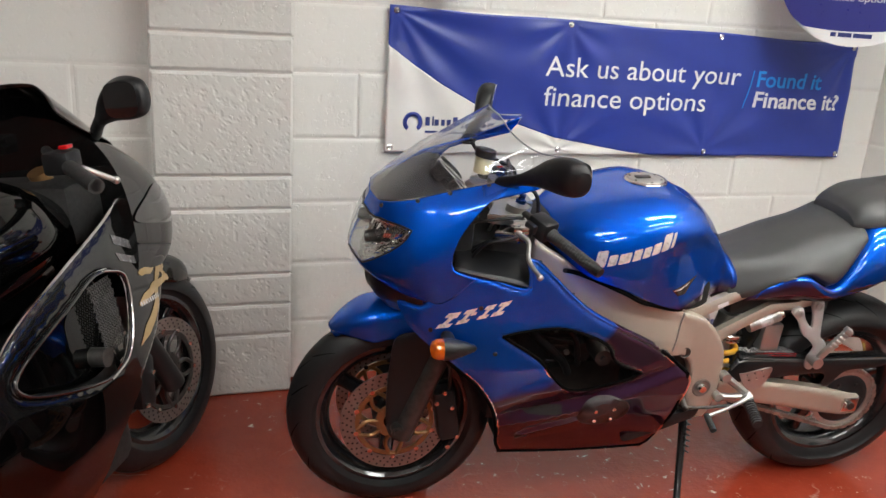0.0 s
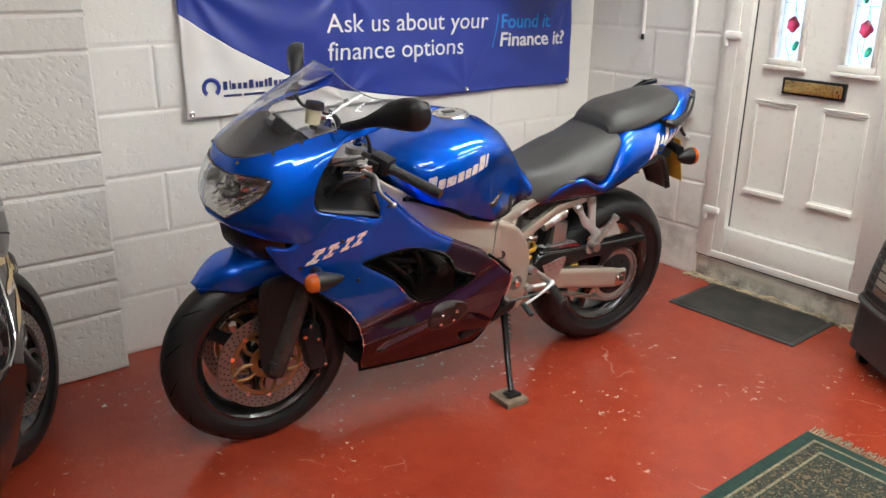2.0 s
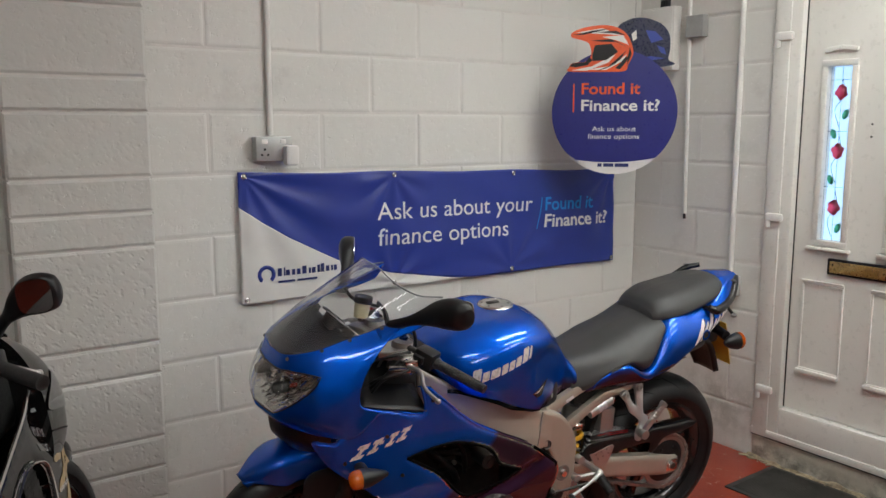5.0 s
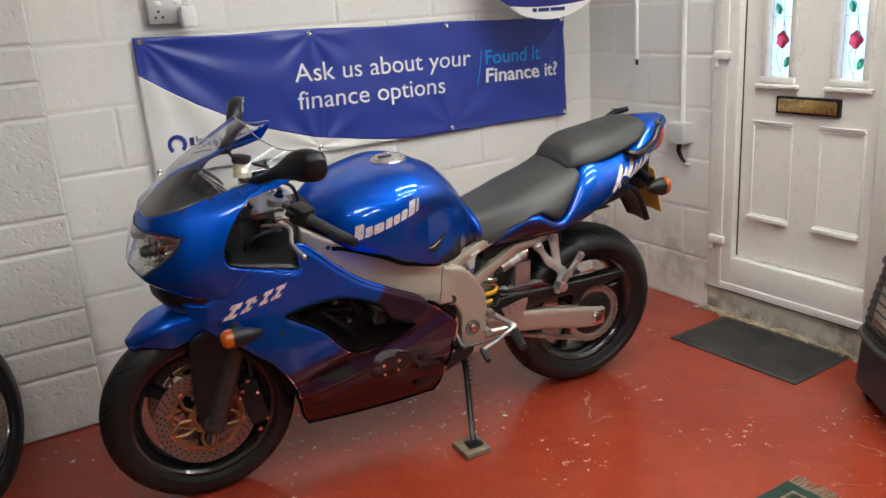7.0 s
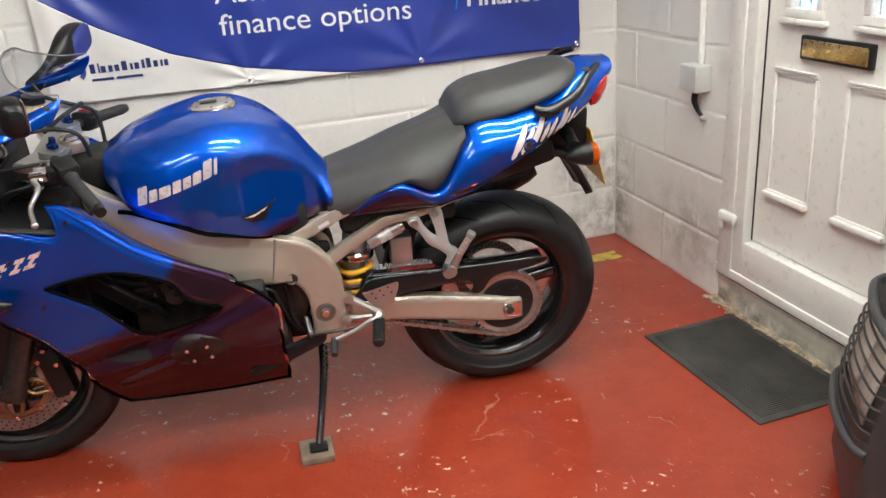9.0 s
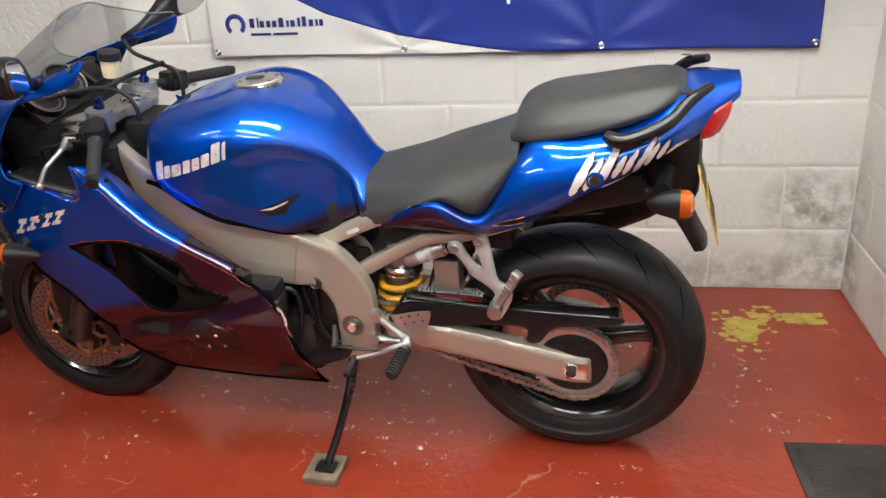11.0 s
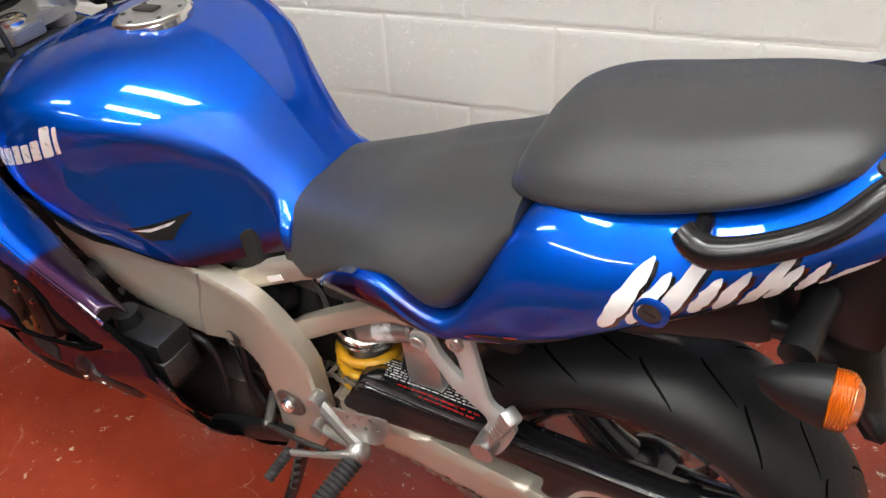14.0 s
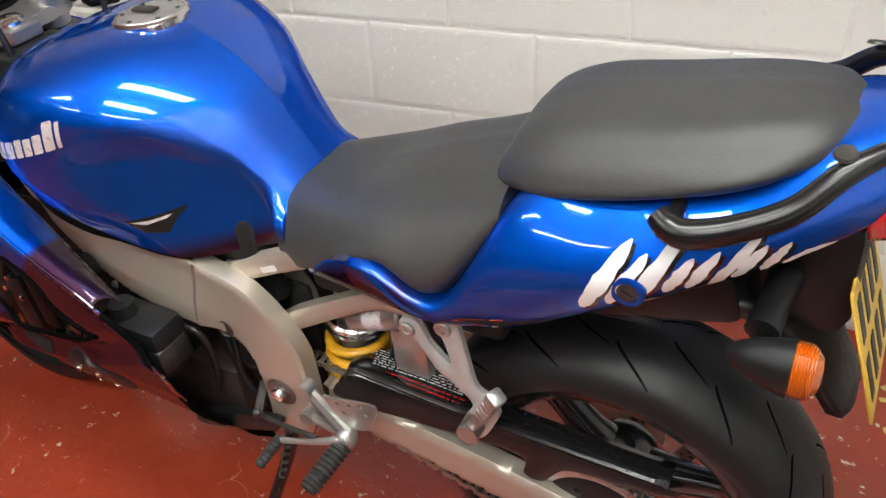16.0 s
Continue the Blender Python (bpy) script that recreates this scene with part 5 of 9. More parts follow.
for i in range(nl):
    s0 = cum[-1] * (i + 0.5) / nl
    p = np.array([np.interp(s0, cum, cp[:, k]) for k in (0, 1)])
    q = np.array([np.interp(s0 + 0.004, cum, cp[:, k]) for k in (0, 1)])
    a = math.atan2(q[1] - p[1], q[0] - p[0])
    m = Matrix.Translation((p[0], -0.105, p[1])) @ Matrix.Rotation(-a, 4, "Y")
    for y in ((-0.0105, 0.0105) if i % 2 else (-0.0078, 0.0078)):
        o = [(-0.0095, -0.003), (-0.007, -0.0065), (0, -0.0045), (0.007, -0.0065), (0.0095, -0.003), (0.0095, 0.003), (0.007, 0.0065), (0, 0.0045), (-0.007, 0.0065), (-0.0095, 0.003)]
        A = [bm.verts.new(m @ Vector((x, y - 0.0012, z))) for x, z in o]
        C = [bm.verts.new(m @ Vector((x, y + 0.0012, z))) for x, z in o]
        bm.faces.new(A)
        bm.faces.new(C[::-1])
        for j in range(10):
            bm.faces.new((A[j], C[j], C[(j + 1) % 10], A[(j + 1) % 10]))
    cyl(bm, m @ Vector((-0.007, -0.009, 0)), m @ Vector((-0.007, 0.009, 0)), 0.0042, seg=8)
bmesh.ops.recalc_face_normals(bm, faces=bm.faces)
part("drive_chain", bm, "chain", bike, "oily steel drive chain")
GUARD = closed_curve([(0.94, 0.40), (0.962, 0.438), (0.995, 0.462), (0.995, 0.462), (1.07, 0.462), (1.2, 0.458), (1.35, 0.456), (1.49, 0.454), (1.505, 0.448), (1.49, 0.436), (1.44, 0.425), (1.35, 0.415), (1.31, 0.37), (1.28, 0.372), (1.27, 0.412), (1.1, 0.402), (0.97, 0.388)], 120)
bm = panel(B(), GUARD, lambda x, z: -0.128, cell=0.009, thick=0.004, pillow=0.004, round_r=0.008)
guard = part("chain_guard", bm, "black", bike, "black plastic chain guard with a warning label")
bm = B()
sheet(bm, patch([[(0.985, -0.128, 0.474), (1.2, -0.128, 0.459), (1.49, -0.128, 0.455)], [(0.985, -0.115, 0.48), (1.2, -0.115, 0.466), (1.49, -0.115, 0.46)], [(0.985, -0.085, 0.48), (1.2, -0.085, 0.466), (1.49, -0.085, 0.46)]], 6, 24))
bmesh.ops.recalc_face_normals(bm, faces=bm.faces)
solid(part("guard_top", bm, "blackgloss", guard), 0.003)
bm = B()
sheet(bm, patch([[(0.962, -0.131, 0.436), (0.995, -0.1295, 0.462), (1.1, -0.1295, 0.461), (1.2, -0.1295, 0.456)], [(0.962, -0.112, 0.444), (0.996, -0.108, 0.474), (1.1, -0.108, 0.472), (1.2, -0.108, 0.466)], [(0.964, -0.072, 0.444), (0.998, -0.068, 0.476), (1.1, -0.068, 0.474), (1.2, -0.068, 0.468)]], 10, 24))
bmesh.ops.recalc_face_normals(bm, faces=bm.faces)
solid(part("guard_crown", bm, "blackgloss", guard, "gloss black label on the guard's crown"), 0.003)
rnd = random.Random(11)
for name, mm, rows, v0, label in (("label_print", "silver", 7, 0.0, "rows of tiny pale print"), ("warning_print", "redlens", 3, 0.62, "rows of tiny red print")):
    bm = B()
    for i in range(rows):
        v = v0 + (0.58 if v0 == 0 else 0.3) * (i + 0.5) / rows
        x = 1.003
        while x < 1.175:
            w = rnd.uniform(0.003, 0.011)
            # print runs over the crown's slope: v from its inner to its outer edge
            y, z = -0.07 - 0.057 * v, 0.4775 - 0.0135 * max(0.0, v - 0.62) / 0.38 - 0.03 * max(0.0, x - 1.1) * 2
            m = Matrix.Translation((x, y, z)) @ Matrix.Rotation(radians(4 if v < 0.62 else 30), 4, "X")
            box(bm, (0, -0.0009, 0), (w, 0.0009, 0.0006), m)
            x += w + rnd.uniform(0.0015, 0.004)
    part(name, bm, mm, guard, label)

# shock and its spring
bm = cyl(B(), (0.946, -0.05, 0.37), (0.963, -0.05, 0.515), 0.03, seg=28)
cyl(bm, (0.963, -0.05, 0.515), (0.97, -0.05, 0.585), 0.036, 0.033, seg=28)
part("shock_absorber", bm, "steel", bike, "rear shock absorber")
bm = lathe(B(), [(0.03, 0.0), (0.05, 0.0), (0.054, 0.004), (0.054, 0.010), (0.047, 0.011), (0.047, 0.014), (0.054, 0.015), (0.054, 0.022), (0.05, 0.026), (0.03, 0.026)], 40, Matrix.Translation((0.962, -0.05, 0.507)) @ Matrix.Rotation(radians(6), 4, "Y") @ Matrix.Rotation(radians(90), 4, "X"))
bmesh.ops.recalc_face_normals(bm, faces=bm.faces)
part("preload_collar", bm, "chrome", bike, "ringed chrome preload collar")
hel = []
for i in range(110):
    k = i / 109
    a = 2 * math.pi * 4.6 * k
    hel.append((0.961 - 0.02 * k + 0.049 * math.cos(a), -0.05 + 0.049 * math.sin(a), 0.499 - 0.135 * k + 0.006 * math.cos(a)))
part("coil_spring", tube(B(), hel, 0.0085, 12, n=300), "yellow", bike, "yellow coil spring")
bm = cyl(B(), (1.0, -0.1, 0.565), (1.09, -0.1, 0.602), 0.02, seg=24)
res = part("shock_reservoir", bm, "alloy", bike, "piggyback shock reservoir with a label")
part("reservoir_label", cyl(B(), (1.03, -0.1, 0.577), (1.065, -0.1, 0.592), 0.0204, seg=24, caps=False), "silver", res)
cyl_bm = cyl(B(), (1.088, -0.1, 0.6), (1.1, -0.1, 0.605), 0.016, seg=20)
part("reservoir_cap", cyl_bm, "chrome", res)

# rider's and pillion footrests
for s in (-1, 1):
    out = closed_curve([(1.108, 0.622), (1.118, 0.638), (1.138, 0.636), (1.155, 0.602), (1.183, 0.574), (1.178, 0.61), (1.166, 0.648), (1.178, 0.662), (1.199, 0.655), (1.209, 0.603), (1.219, 0.545), (1.236, 0.53), (1.25, 0.51), (1.25, 0.49), (1.222, 0.437), (1.2, 0.442), (1.2, 0.475), (1.212, 0.505), (1.19, 0.53), (1.16, 0.553), (1.135, 0.595)], 140)
    bm = panel(B(), out, lambda x, z: -0.14, cell=0.006, thick=0.014, pillow=0.005, round_r=0.01)
    if s > 0:
        mirror_y(bm)
    hg = part("pillion_hanger", bm, "castalloy", bike, "forked cast-alloy pillion footrest hanger")
    for x, z in ((1.124, 0.624), (1.182, 0.645)):
        part("bolt", lathe(B(), [(0.0125, 0.0), (0.0125, -0.003), (0.0105, -0.005), (0.006, -0.005), (0.005, -0.002), (0.001, -0.002)], 20, Matrix.Translation((x, s * 0.1405, z)) @ Matrix.Diagonal((1, -s, 1, 1))), "alloy", hg)
    bm = B()
    f0, f1 = Vector((1.216, s * 0.150, 0.478)), Vector((1.279, s * 0.178, 0.60))
    fm = Matrix.Translation(f0) @ (f1 - f0).to_track_quat("X", "Z").to_matrix().to_4x4()
    box(bm, (-0.004, -0.009, -0.010), (0.128, 0.009, 0.008), fm, 0.005)
    for k in range(5):
        box(bm, (0.05 + 0.013 * k, -0.0102, -0.0108), (0.059 + 0.013 * k, 0.0102, 0.0088), fm, 0.002, 1)
    box(bm, (0.112, -0.012, -0.012), (0.13, 0.012, 0.011), fm, 0.005)
    cyl(bm, (1.214, s * 0.13, 0.47), (1.214, s * 0.165, 0.47), 0.017, seg=18)
    part("pillion_footrest", bm, "alloy", hg, "folded alloy pillion footrest")
bm = panel(B(), closed_curve([(0.965, 0.448), (0.98, 0.452), (1.05, 0.468), (1.064, 0.462), (1.055, 0.43), (1.04, 0.405), (1.015, 0.395), (0.995, 0.40)], 60), lambda x, z: -0.172, [[(0.99 + 0.022 * i + 0.009 * (j % 2) + 0.004 * math.cos(a), 0.445 - 0.017 * j + 0.006 * i + 0.004 * math.sin(a)) for a in np.linspace(0, 2 * math.pi, 10)[:-1]] for i in range(3) for j in range(2)], cell=0.003, thick=0.004)
part("heel_guard", bm, "alloy", bike, "drilled alloy heel guard")
bm = B()
tube(bm, [(0.925, -0.162, 0.44), (0.96, -0.168, 0.415), (1.0, -0.175, 0.385)], 0.011, 8)
tube(bm, [(0.915, -0.162, 0.375), (0.95, -0.168, 0.375), (1.0, -0.175, 0.38)], 0.009, 8)
cyl(bm, (0.925, -0.15, 0.44), (0.925, -0.175, 0.44), 0.014, seg=16)
cyl(bm, (0.915, -0.15, 0.375), (0.915, -0.175, 0.375), 0.013, seg=16)
ball(bm, (1.0, -0.18, 0.375), 0.018, (1, 1.2, 1.2))
part("footrest_hanger", bm, "alloy", bike, "alloy footrest bracket")
fp, fq = Vector((1.0, -0.185, 0.372)), Vector((0.985, -0.275, 0.352))
prof = [(0.001, 0), (0.0125, 0)]
for k in range(10):
    y = 0.006 + 0.0084 * k
    prof += [(0.0125, y), (0.0165, y + 0.0012), (0.0165, y + 0.0042), (0.0125, y + 0.0054)]
bm = lathe(B(), prof + [(0.014, 0.093), (0.001, 0.094)], 20, Matrix.Translation(fp) @ (fq - fp).to_track_quat("Y", "Z").to_matrix().to_4x4())
bmesh.ops.recalc_face_normals(bm, faces=bm.faces)
part("footrest", bm, "grip", bike, "ribbed rubber footrest")
bm = tube(B(), [(1.008, -0.188, 0.385), (0.97, -0.198, 0.374), (0.93, -0.2, 0.355), (0.872, -0.205, 0.337)], [0.009, 0.0065, 0.005, 0.0055], 10)
part("gear_lever", bm, "steel", bike, "slim alloy gear lever")
bm = lathe(B(), [(0.001, 0), (0.0085, 0)] + [q for k in range(7) for q in ((0.0075, 0.004 + 0.0075 * k), (0.0095, 0.006 + 0.0075 * k), (0.0095, 0.009 + 0.0075 * k))] + [(0.0085, 0.058), (0.001, 0.059)], 16, Matrix.Translation((0.872, -0.2, 0.338)) @ Vector((-0.1, -0.96, -0.22)).to_track_quat("Y", "Z").to_matrix().to_4x4())
part("lever_rubber", bm, "grip", bike)
bm = tube(B(), [(0.945, -0.19, 0.36), (0.87, -0.187, 0.354), (0.812, -0.182, 0.352)], 0.0045, 8)
ball(bm, (0.812, -0.182, 0.352), 0.009)
tube(bm, [(0.812, -0.178, 0.35), (0.805, -0.14, 0.385)], 0.009, 8, 4)
part("gear_linkage", bm, "darksteel", bike)
# side stand
bm = tube(B(), [(0.842, -0.12, 0.325), (0.835, -0.165, 0.235), (0.812, -0.232, 0.13), (0.792, -0.288, 0.062)], [0.014, 0.012, 0.0105, 0.0105], 12)
box(bm, (-0.025, -0.012, -0.03), (0.03, 0.012, 0.03), Matrix.Translation((0.845, -0.125, 0.325)), 0.005)
part("side_stand", bm, "blackgloss", bike, "black side stand, swung down")
bm = box(B(), (-0.024, -0.02, -0.005), (0.026, 0.022, 0.004), Matrix.Translation((0.789, -0.298, 0.0605)) @ Matrix.Rotation(radians(-6), 4, "X"), 0.003)
part("stand_foot", bm, "black", bike)
hel = [(0.85 - 0.012 * k / 40 + 0.006 * math.cos(k * 1.1), -0.152 - 0.045 * k / 40 + 0.006 * math.sin(k * 1.1), 0.31 - 0.1 * k / 40) for k in range(41)]
part("stand_spring", tube(B(), hel, 0.0016, 6, n=160), "darksteel", bike)

# engine and what shows of it
bm = box(B(), (0.33, -0.16, 0.24), (0.76, 0.16, 0.40), bevel=0.03)
box(bm, (0.37, -0.145, 0.38), (0.66, 0.145, 0.63), Matrix(), 0.03)
part("engine", bm, "engine", bike, "dark bronze engine between the fairings")
bm = lathe(B(), [(0.085, 0.02), (0.085, -0.012), (0.075, -0.022), (0.045, -0.026), (0.042, -0.022), (0.03, -0.024), (0.001, -0.024)], 40, Matrix.Translation((0.765, -0.1, 0.44)) @ Matrix.Diagonal((0.75, 1, 1.15, 1)))
bmesh.ops.recalc_face_normals(bm, faces=bm.faces)
part("sprocket_cover", bm, "engine", bike, "cast front sprocket cover")
# added near-black box for the shaded hollow behind the engine
part("rear_filler", box(B(), (0.72, -0.082, 0.28), (0.90, 0.12, 0.58), bevel=0.02), "dark", bike)
bm = box(B(), (0.585, -0.25, 0.45), (0.715, -0.18, 0.552), Matrix(), 0.012)
rsv = part("coolant_reservoir", bm, "black", bike, "black coolant tank with a round cap")
bm = cyl(B(), (0.630, -0.222, 0.548), (0.630, -0.222, 0.575), 0.022, 0.020, seg=28)
part("cap", bm, "black", rsv)
part("sight_strip", box(B(), (0.69, -0.252, 0.465), (0.717, -0.19, 0.515), Matrix(), 0.004), "darksteel", rsv)
for k, pts in enumerate(([(0.69, -0.18, 0.515), (0.73, -0.175, 0.5), (0.735, -0.17, 0.44), (0.72, -0.17, 0.36)], [(0.74, -0.13, 0.54), (0.765, -0.14, 0.48), (0.77, -0.15, 0.40), (0.80, -0.15, 0.34)], [(0.72, -0.12, 0.5), (0.75, -0.14, 0.42), (0.78, -0.15, 0.36), (0.84, -0.145, 0.33)])):
    bar("hose", pts, 0.006, "black", bike)
bm = panel(B(), closed_curve([(0.66, 0.285), (0.75, 0.322), (0.845, 0.345), (0.852, 0.333), (0.835, 0.315), (0.70, 0.262), (0.64, 0.25)], 60), lambda x, z: -0.185, cell=0.01, thick=0.02, pillow=0.004)
part("belly_bracket", bm, "black", bike)
bm = box(B(), (0.30, -0.08, 0.185), (0.72, 0.08, 0.225), bevel=0.015)
part("sump", bm, "dark", bike)
bm = box(B(), (0.235, -0.16, 0.33), (0.285, 0.16, 0.62), Matrix(), 0.008)
part("radiator", bm, "dark", bike, "black radiator behind the front wheel")
bm = cyl(B(), (0.47, -0.14, 0.55), (0.47, -0.19, 0.55), 0.03, 0.026, 20)
cyl(bm, (0.50, -0.16, 0.568), (0.50, -0.252, 0.568), 0.026, 0.022, 24)
cyl(bm, (0.50, -0.25, 0.568), (0.50, -0.257, 0.568), 0.008, seg=6)
part("crash_bung", bm, "black", bike)
for k, pts in enumerate(([(0.30, -0.15, 0.63), (0.36, -0.19, 0.58), (0.42, -0.18, 0.52), (0.45, -0.16, 0.47)], [(0.38, -0.16, 0.65), (0.43, -0.2, 0.61), (0.455, -0.19, 0.55), (0.47, -0.17, 0.5)], [(0.33, -0.17, 0.6), (0.44, -0.185, 0.575), (0.56, -0.18, 0.54)])):
    bar("hose", pts, (0.011, 0.008, 0.006)[k], "black", bike)
for x, z in ((0.40, 0.60), (0.44, 0.53), (0.53, 0.53)):
    part("bolt", bolt(B(), (x, -0.15, z), 0.008, (0, -1, 0), 0.01), "steel", bike)
for k in range(5):
    part("cooling_fin", box(B(), (0.385, -0.158, 0.50 + 0.022 * k), (0.50, -0.14, 0.508 + 0.022 * k), Matrix(), 0.002, 1), "engine", bike)
# added near-black boxes that keep the hollows under tank and seat in shade
part("tank_filler", box(B(), (0.45, -0.12, 0.62), (0.85, 0.12, 0.72), bevel=0.02), "dark", bike)
part("seat_filler", box(B(), (0.93, -0.1, 0.60), (1.25, 0.1, 0.67), bevel=0.015), "dark", bike)
part("rear_inner_guard", panel(B(), closed_curve([(1.05, 0.56), (1.13, 0.64), (1.3, 0.7), (1.42, 0.72), (1.42, 0.70), (1.28, 0.66), (1.16, 0.58), (1.12, 0.48), (1.06, 0.44)], 60), lambda x, z: -0.05, cell=0.02, thick=-0.0), "black", bike)
bm = B()
sheet(bm, patch([[(1.03, y, 0.46), (1.07, y, 0.57), (1.14, y, 0.645), (1.28, y, 0.685), (1.45, y, 0.70)] for y in (-0.085, -0.04, 0.0, 0.04, 0.085)], 9, 20))
bmesh.ops.recalc_face_normals(bm, faces=bm.faces)
solid(part("hugger", bm, "black", bike, "black inner rear mudguard"), 0.004)
part("linkage_plate", box(B(), (1.06, -0.1, 0.48), (1.12, 0.09, 0.565), Matrix(), 0.004), "alloy", bike)
# silencer on the right
bm = lathe(B(), [(0.02, -0.005), (0.045, 0.0), (0.054, 0.03), (0.056, 0.4), (0.05, 0.43), (0.03, 0.435), (0.026, 0.39)], 40, Matrix.Translation((1.165, 0.185, 0.435)) @ Matrix.Rotation(radians(-25), 4, "Y") @ Matrix.Rotation(radians(-88), 4, "Z"))
bmesh.ops.recalc_face_normals(bm, faces=bm.faces)
part("silencer", bm, "darksteel", bike, "dark upswept silencer")
bm = tube(B(), [(0.75, 0.08, 0.23), (0.95, 0.12, 0.28), (1.08, 0.17, 0.38), (1.2, 0.19, 0.43)], 0.026, 14)
part("exhaust_pipe", bm, "steel", bike)

# under the tail: tray, guard, plate, indicators
part("undertray", box(B(), (1.34, -0.09, -0.036), (1.54, 0.09, 0.036), Matrix.Translation((0, 0, 0.74)) @ Matrix.Translation((1.44, 0, 0)) @ Matrix.Rotation(radians(-14), 4, "Y") @ Matrix.Translation((-1.44, 0, 0)), 0.018), "black", bike, "black tray under the tail")
MUD = [
    [(1.50, -0.085, 0.755), (1.50, -0.04, 0.75), (1.50, 0.04, 0.75), (1.50, 0.085, 0.755)],
    [(1.555, -0.08, 0.745), (1.555, -0.04, 0.74), (1.555, 0.04, 0.74), (1.555, 0.08, 0.745)],
    [(1.60, -0.07, 0.70), (1.605, -0.04, 0.70), (1.605, 0.04, 0.70), (1.60, 0.07, 0.70)],
    [(1.655, -0.055, 0.60), (1.665, -0.03, 0.60), (1.665, 0.03, 0.60), (1.655, 0.055, 0.60)],
]
bm = B()
sheet(bm, patch(MUD, 20, 10))
bmesh.ops.recalc_face_normals(bm, faces=bm.faces)
mg = part("rear_mudguard", bm, "black", bike, "black rear mudguard tail")
solid(mg, 0.02, 0.0)
bm = box(B(), (1.53, -0.06, 0.72), (1.645, 0.06, 0.87), bevel=0.02)
part("plate_bracket", bm, "black", bike)
M["plate"] = mat("yellow_plate", (0.8, 0.52, 0.06), 0.35, vary=0.03)
pm = Matrix.Translation((1.665, 0, 0.72)) @ Matrix.Rotation(radians(-17), 4, "Y")
bm = box(B(), (-0.0015, -0.085, -0.09), (0.0015, 0.085, 0.09), pm, 0.001, 1)
plate_ob = part("number_plate", bm, "plate", bike, "yellow rear number plate with dark bars")
for z0 in (-0.07, 0.012):
    for k in range(4):
        bm = box(B(), (0.0015, -0.069 + 0.037 * k, z0), (0.0024, -0.049 + 0.037 * k, z0 + 0.058), pm)
        part("bar", bm, "black", plate_ob)
for s in (-1, 1):
    bm = B()
    tube(bm, [(1.575, s * 0.07, 0.80), (1.572, s * 0.11, 0.796), (1.568, s * 0.15, 0.789)], [0.02, 0.016, 0.018], 12)
    rings = []
    for x, r in ((1.540, 0.004), (1.548, 0.013), (1.566, 0.022), (1.590, 0.0285), (1.603, 0.031)):
        rings.append([bm.verts.new((x, s * 0.172 + r * math.cos(a) * 0.92, 0.772 + r * math.sin(a) * 1.05)) for a in (2 * math.pi * i / 24 for i in range(24))])
    for A, C in zip(rings, rings[1:]):
        for i in range(24):
            bm.faces.new((A[i], A[(i + 1) % 24], C[(i + 1) % 24], C[i]))
    bm.faces.new(rings[0][::-1])
    bm.faces.new(rings[-1])
    bmesh.ops.recalc_face_normals(bm, faces=bm.faces)
    sg = part("rear_indicator", bm, "black", bike, "stalked rear indicator")
    bm = B()
    rings = []
    for x, r in [(1.603 + 0.0012 * k, (0.0300 if k % 2 else 0.0287) - 0.00009 * max(0, k - 10) ** 2) for k in range(19)] + [(1.629, 0.018), (1.631, 0.008), (1.6312, 0.001)]:
        rings.append([bm.verts.new((x, s * 0.172 + r * math.cos(a) * 0.92, 0.772 + r * math.sin(a) * 1.05)) for a in (2 * math.pi * i / 24 for i in range(24))])
    for A, C in zip(rings, rings[1:]):
        for i in range(24):
            bm.faces.new((A[i], A[(i + 1) % 24], C[(i + 1) % 24], C[i]))
    bmesh.ops.recalc_face_normals(bm, faces=bm.faces)
    part("lens", bm, "amber", sg, "ribbed amber lens")
    # front indicators stand out from the side fairing
    bm = B()
    rings = []
    for x, r in ((0.066, 0.0275), (0.09, 0.026), (0.118, 0.018), (0.145, 0.008), (0.15, 0.002)):
        rings.append([bm.verts.new((x, s * 0.292 + r * math.cos(a), 0.632 + r * math.sin(a))) for a in (2 * math.pi * i / 20 for i in range(20))])
    for A, C in zip(rings, rings[1:]):
        for i in range(20):
            bm.faces.new((A[i], A[(i + 1) % 20], C[(i + 1) % 20], C[i]))
    tube(bm, [(0.085, s * 0.24, 0.645), (0.085, s * 0.285, 0.636)], 0.016, 12, 4)
    bmesh.ops.recalc_face_normals(bm, faces=bm.faces)
    fi = part("front_indicator", bm, "black", bike, "stalked front indicator")
    bm = B()
    rings = []
    for x, r in ((0.066, 0.0272), (0.05, 0.026), (0.04, 0.02), (0.036, 0.01), (0.035, 0.001)):
        rings.append([bm.verts.new((x, s * 0.292 + r * math.cos(a), 0.632 + r * math.sin(a))) for a in (2 * math.pi * i / 20 for i in range(20))])
    for A, C in zip(rings, rings[1:]):
        for i in range(20):
            bm.faces.new((A[i], A[(i + 1) % 20], C[(i + 1) % 20], C[i]))
    bmesh.ops.recalc_face_normals(bm, faces=bm.faces)
    part("lens", bm, "amber", fi, "amber lens")
    # grab rails
    bm = tube(B(), [(1.456, s * 0.155, 0.909), (1.47, s * 0.163, 0.903), (1.49, s * 0.167, 0.902), (1.53, s * 0.16, 0.914), (1.575, s * 0.145, 0.936), (1.61, s * 0.122, 0.97), (1.648, s * 0.09, 0.988)], [0.0125, 0.0155, 0.0155, 0.014, 0.013, 0.012, 0.009], 14)
    cyl(bm, (1.468, s * 0.12, 0.9), (1.472, s * 0.162, 0.903), 0.009, seg=12)
    gr = part("grab_rail", bm, "railblack", bike, "curved gloss black grab rail")
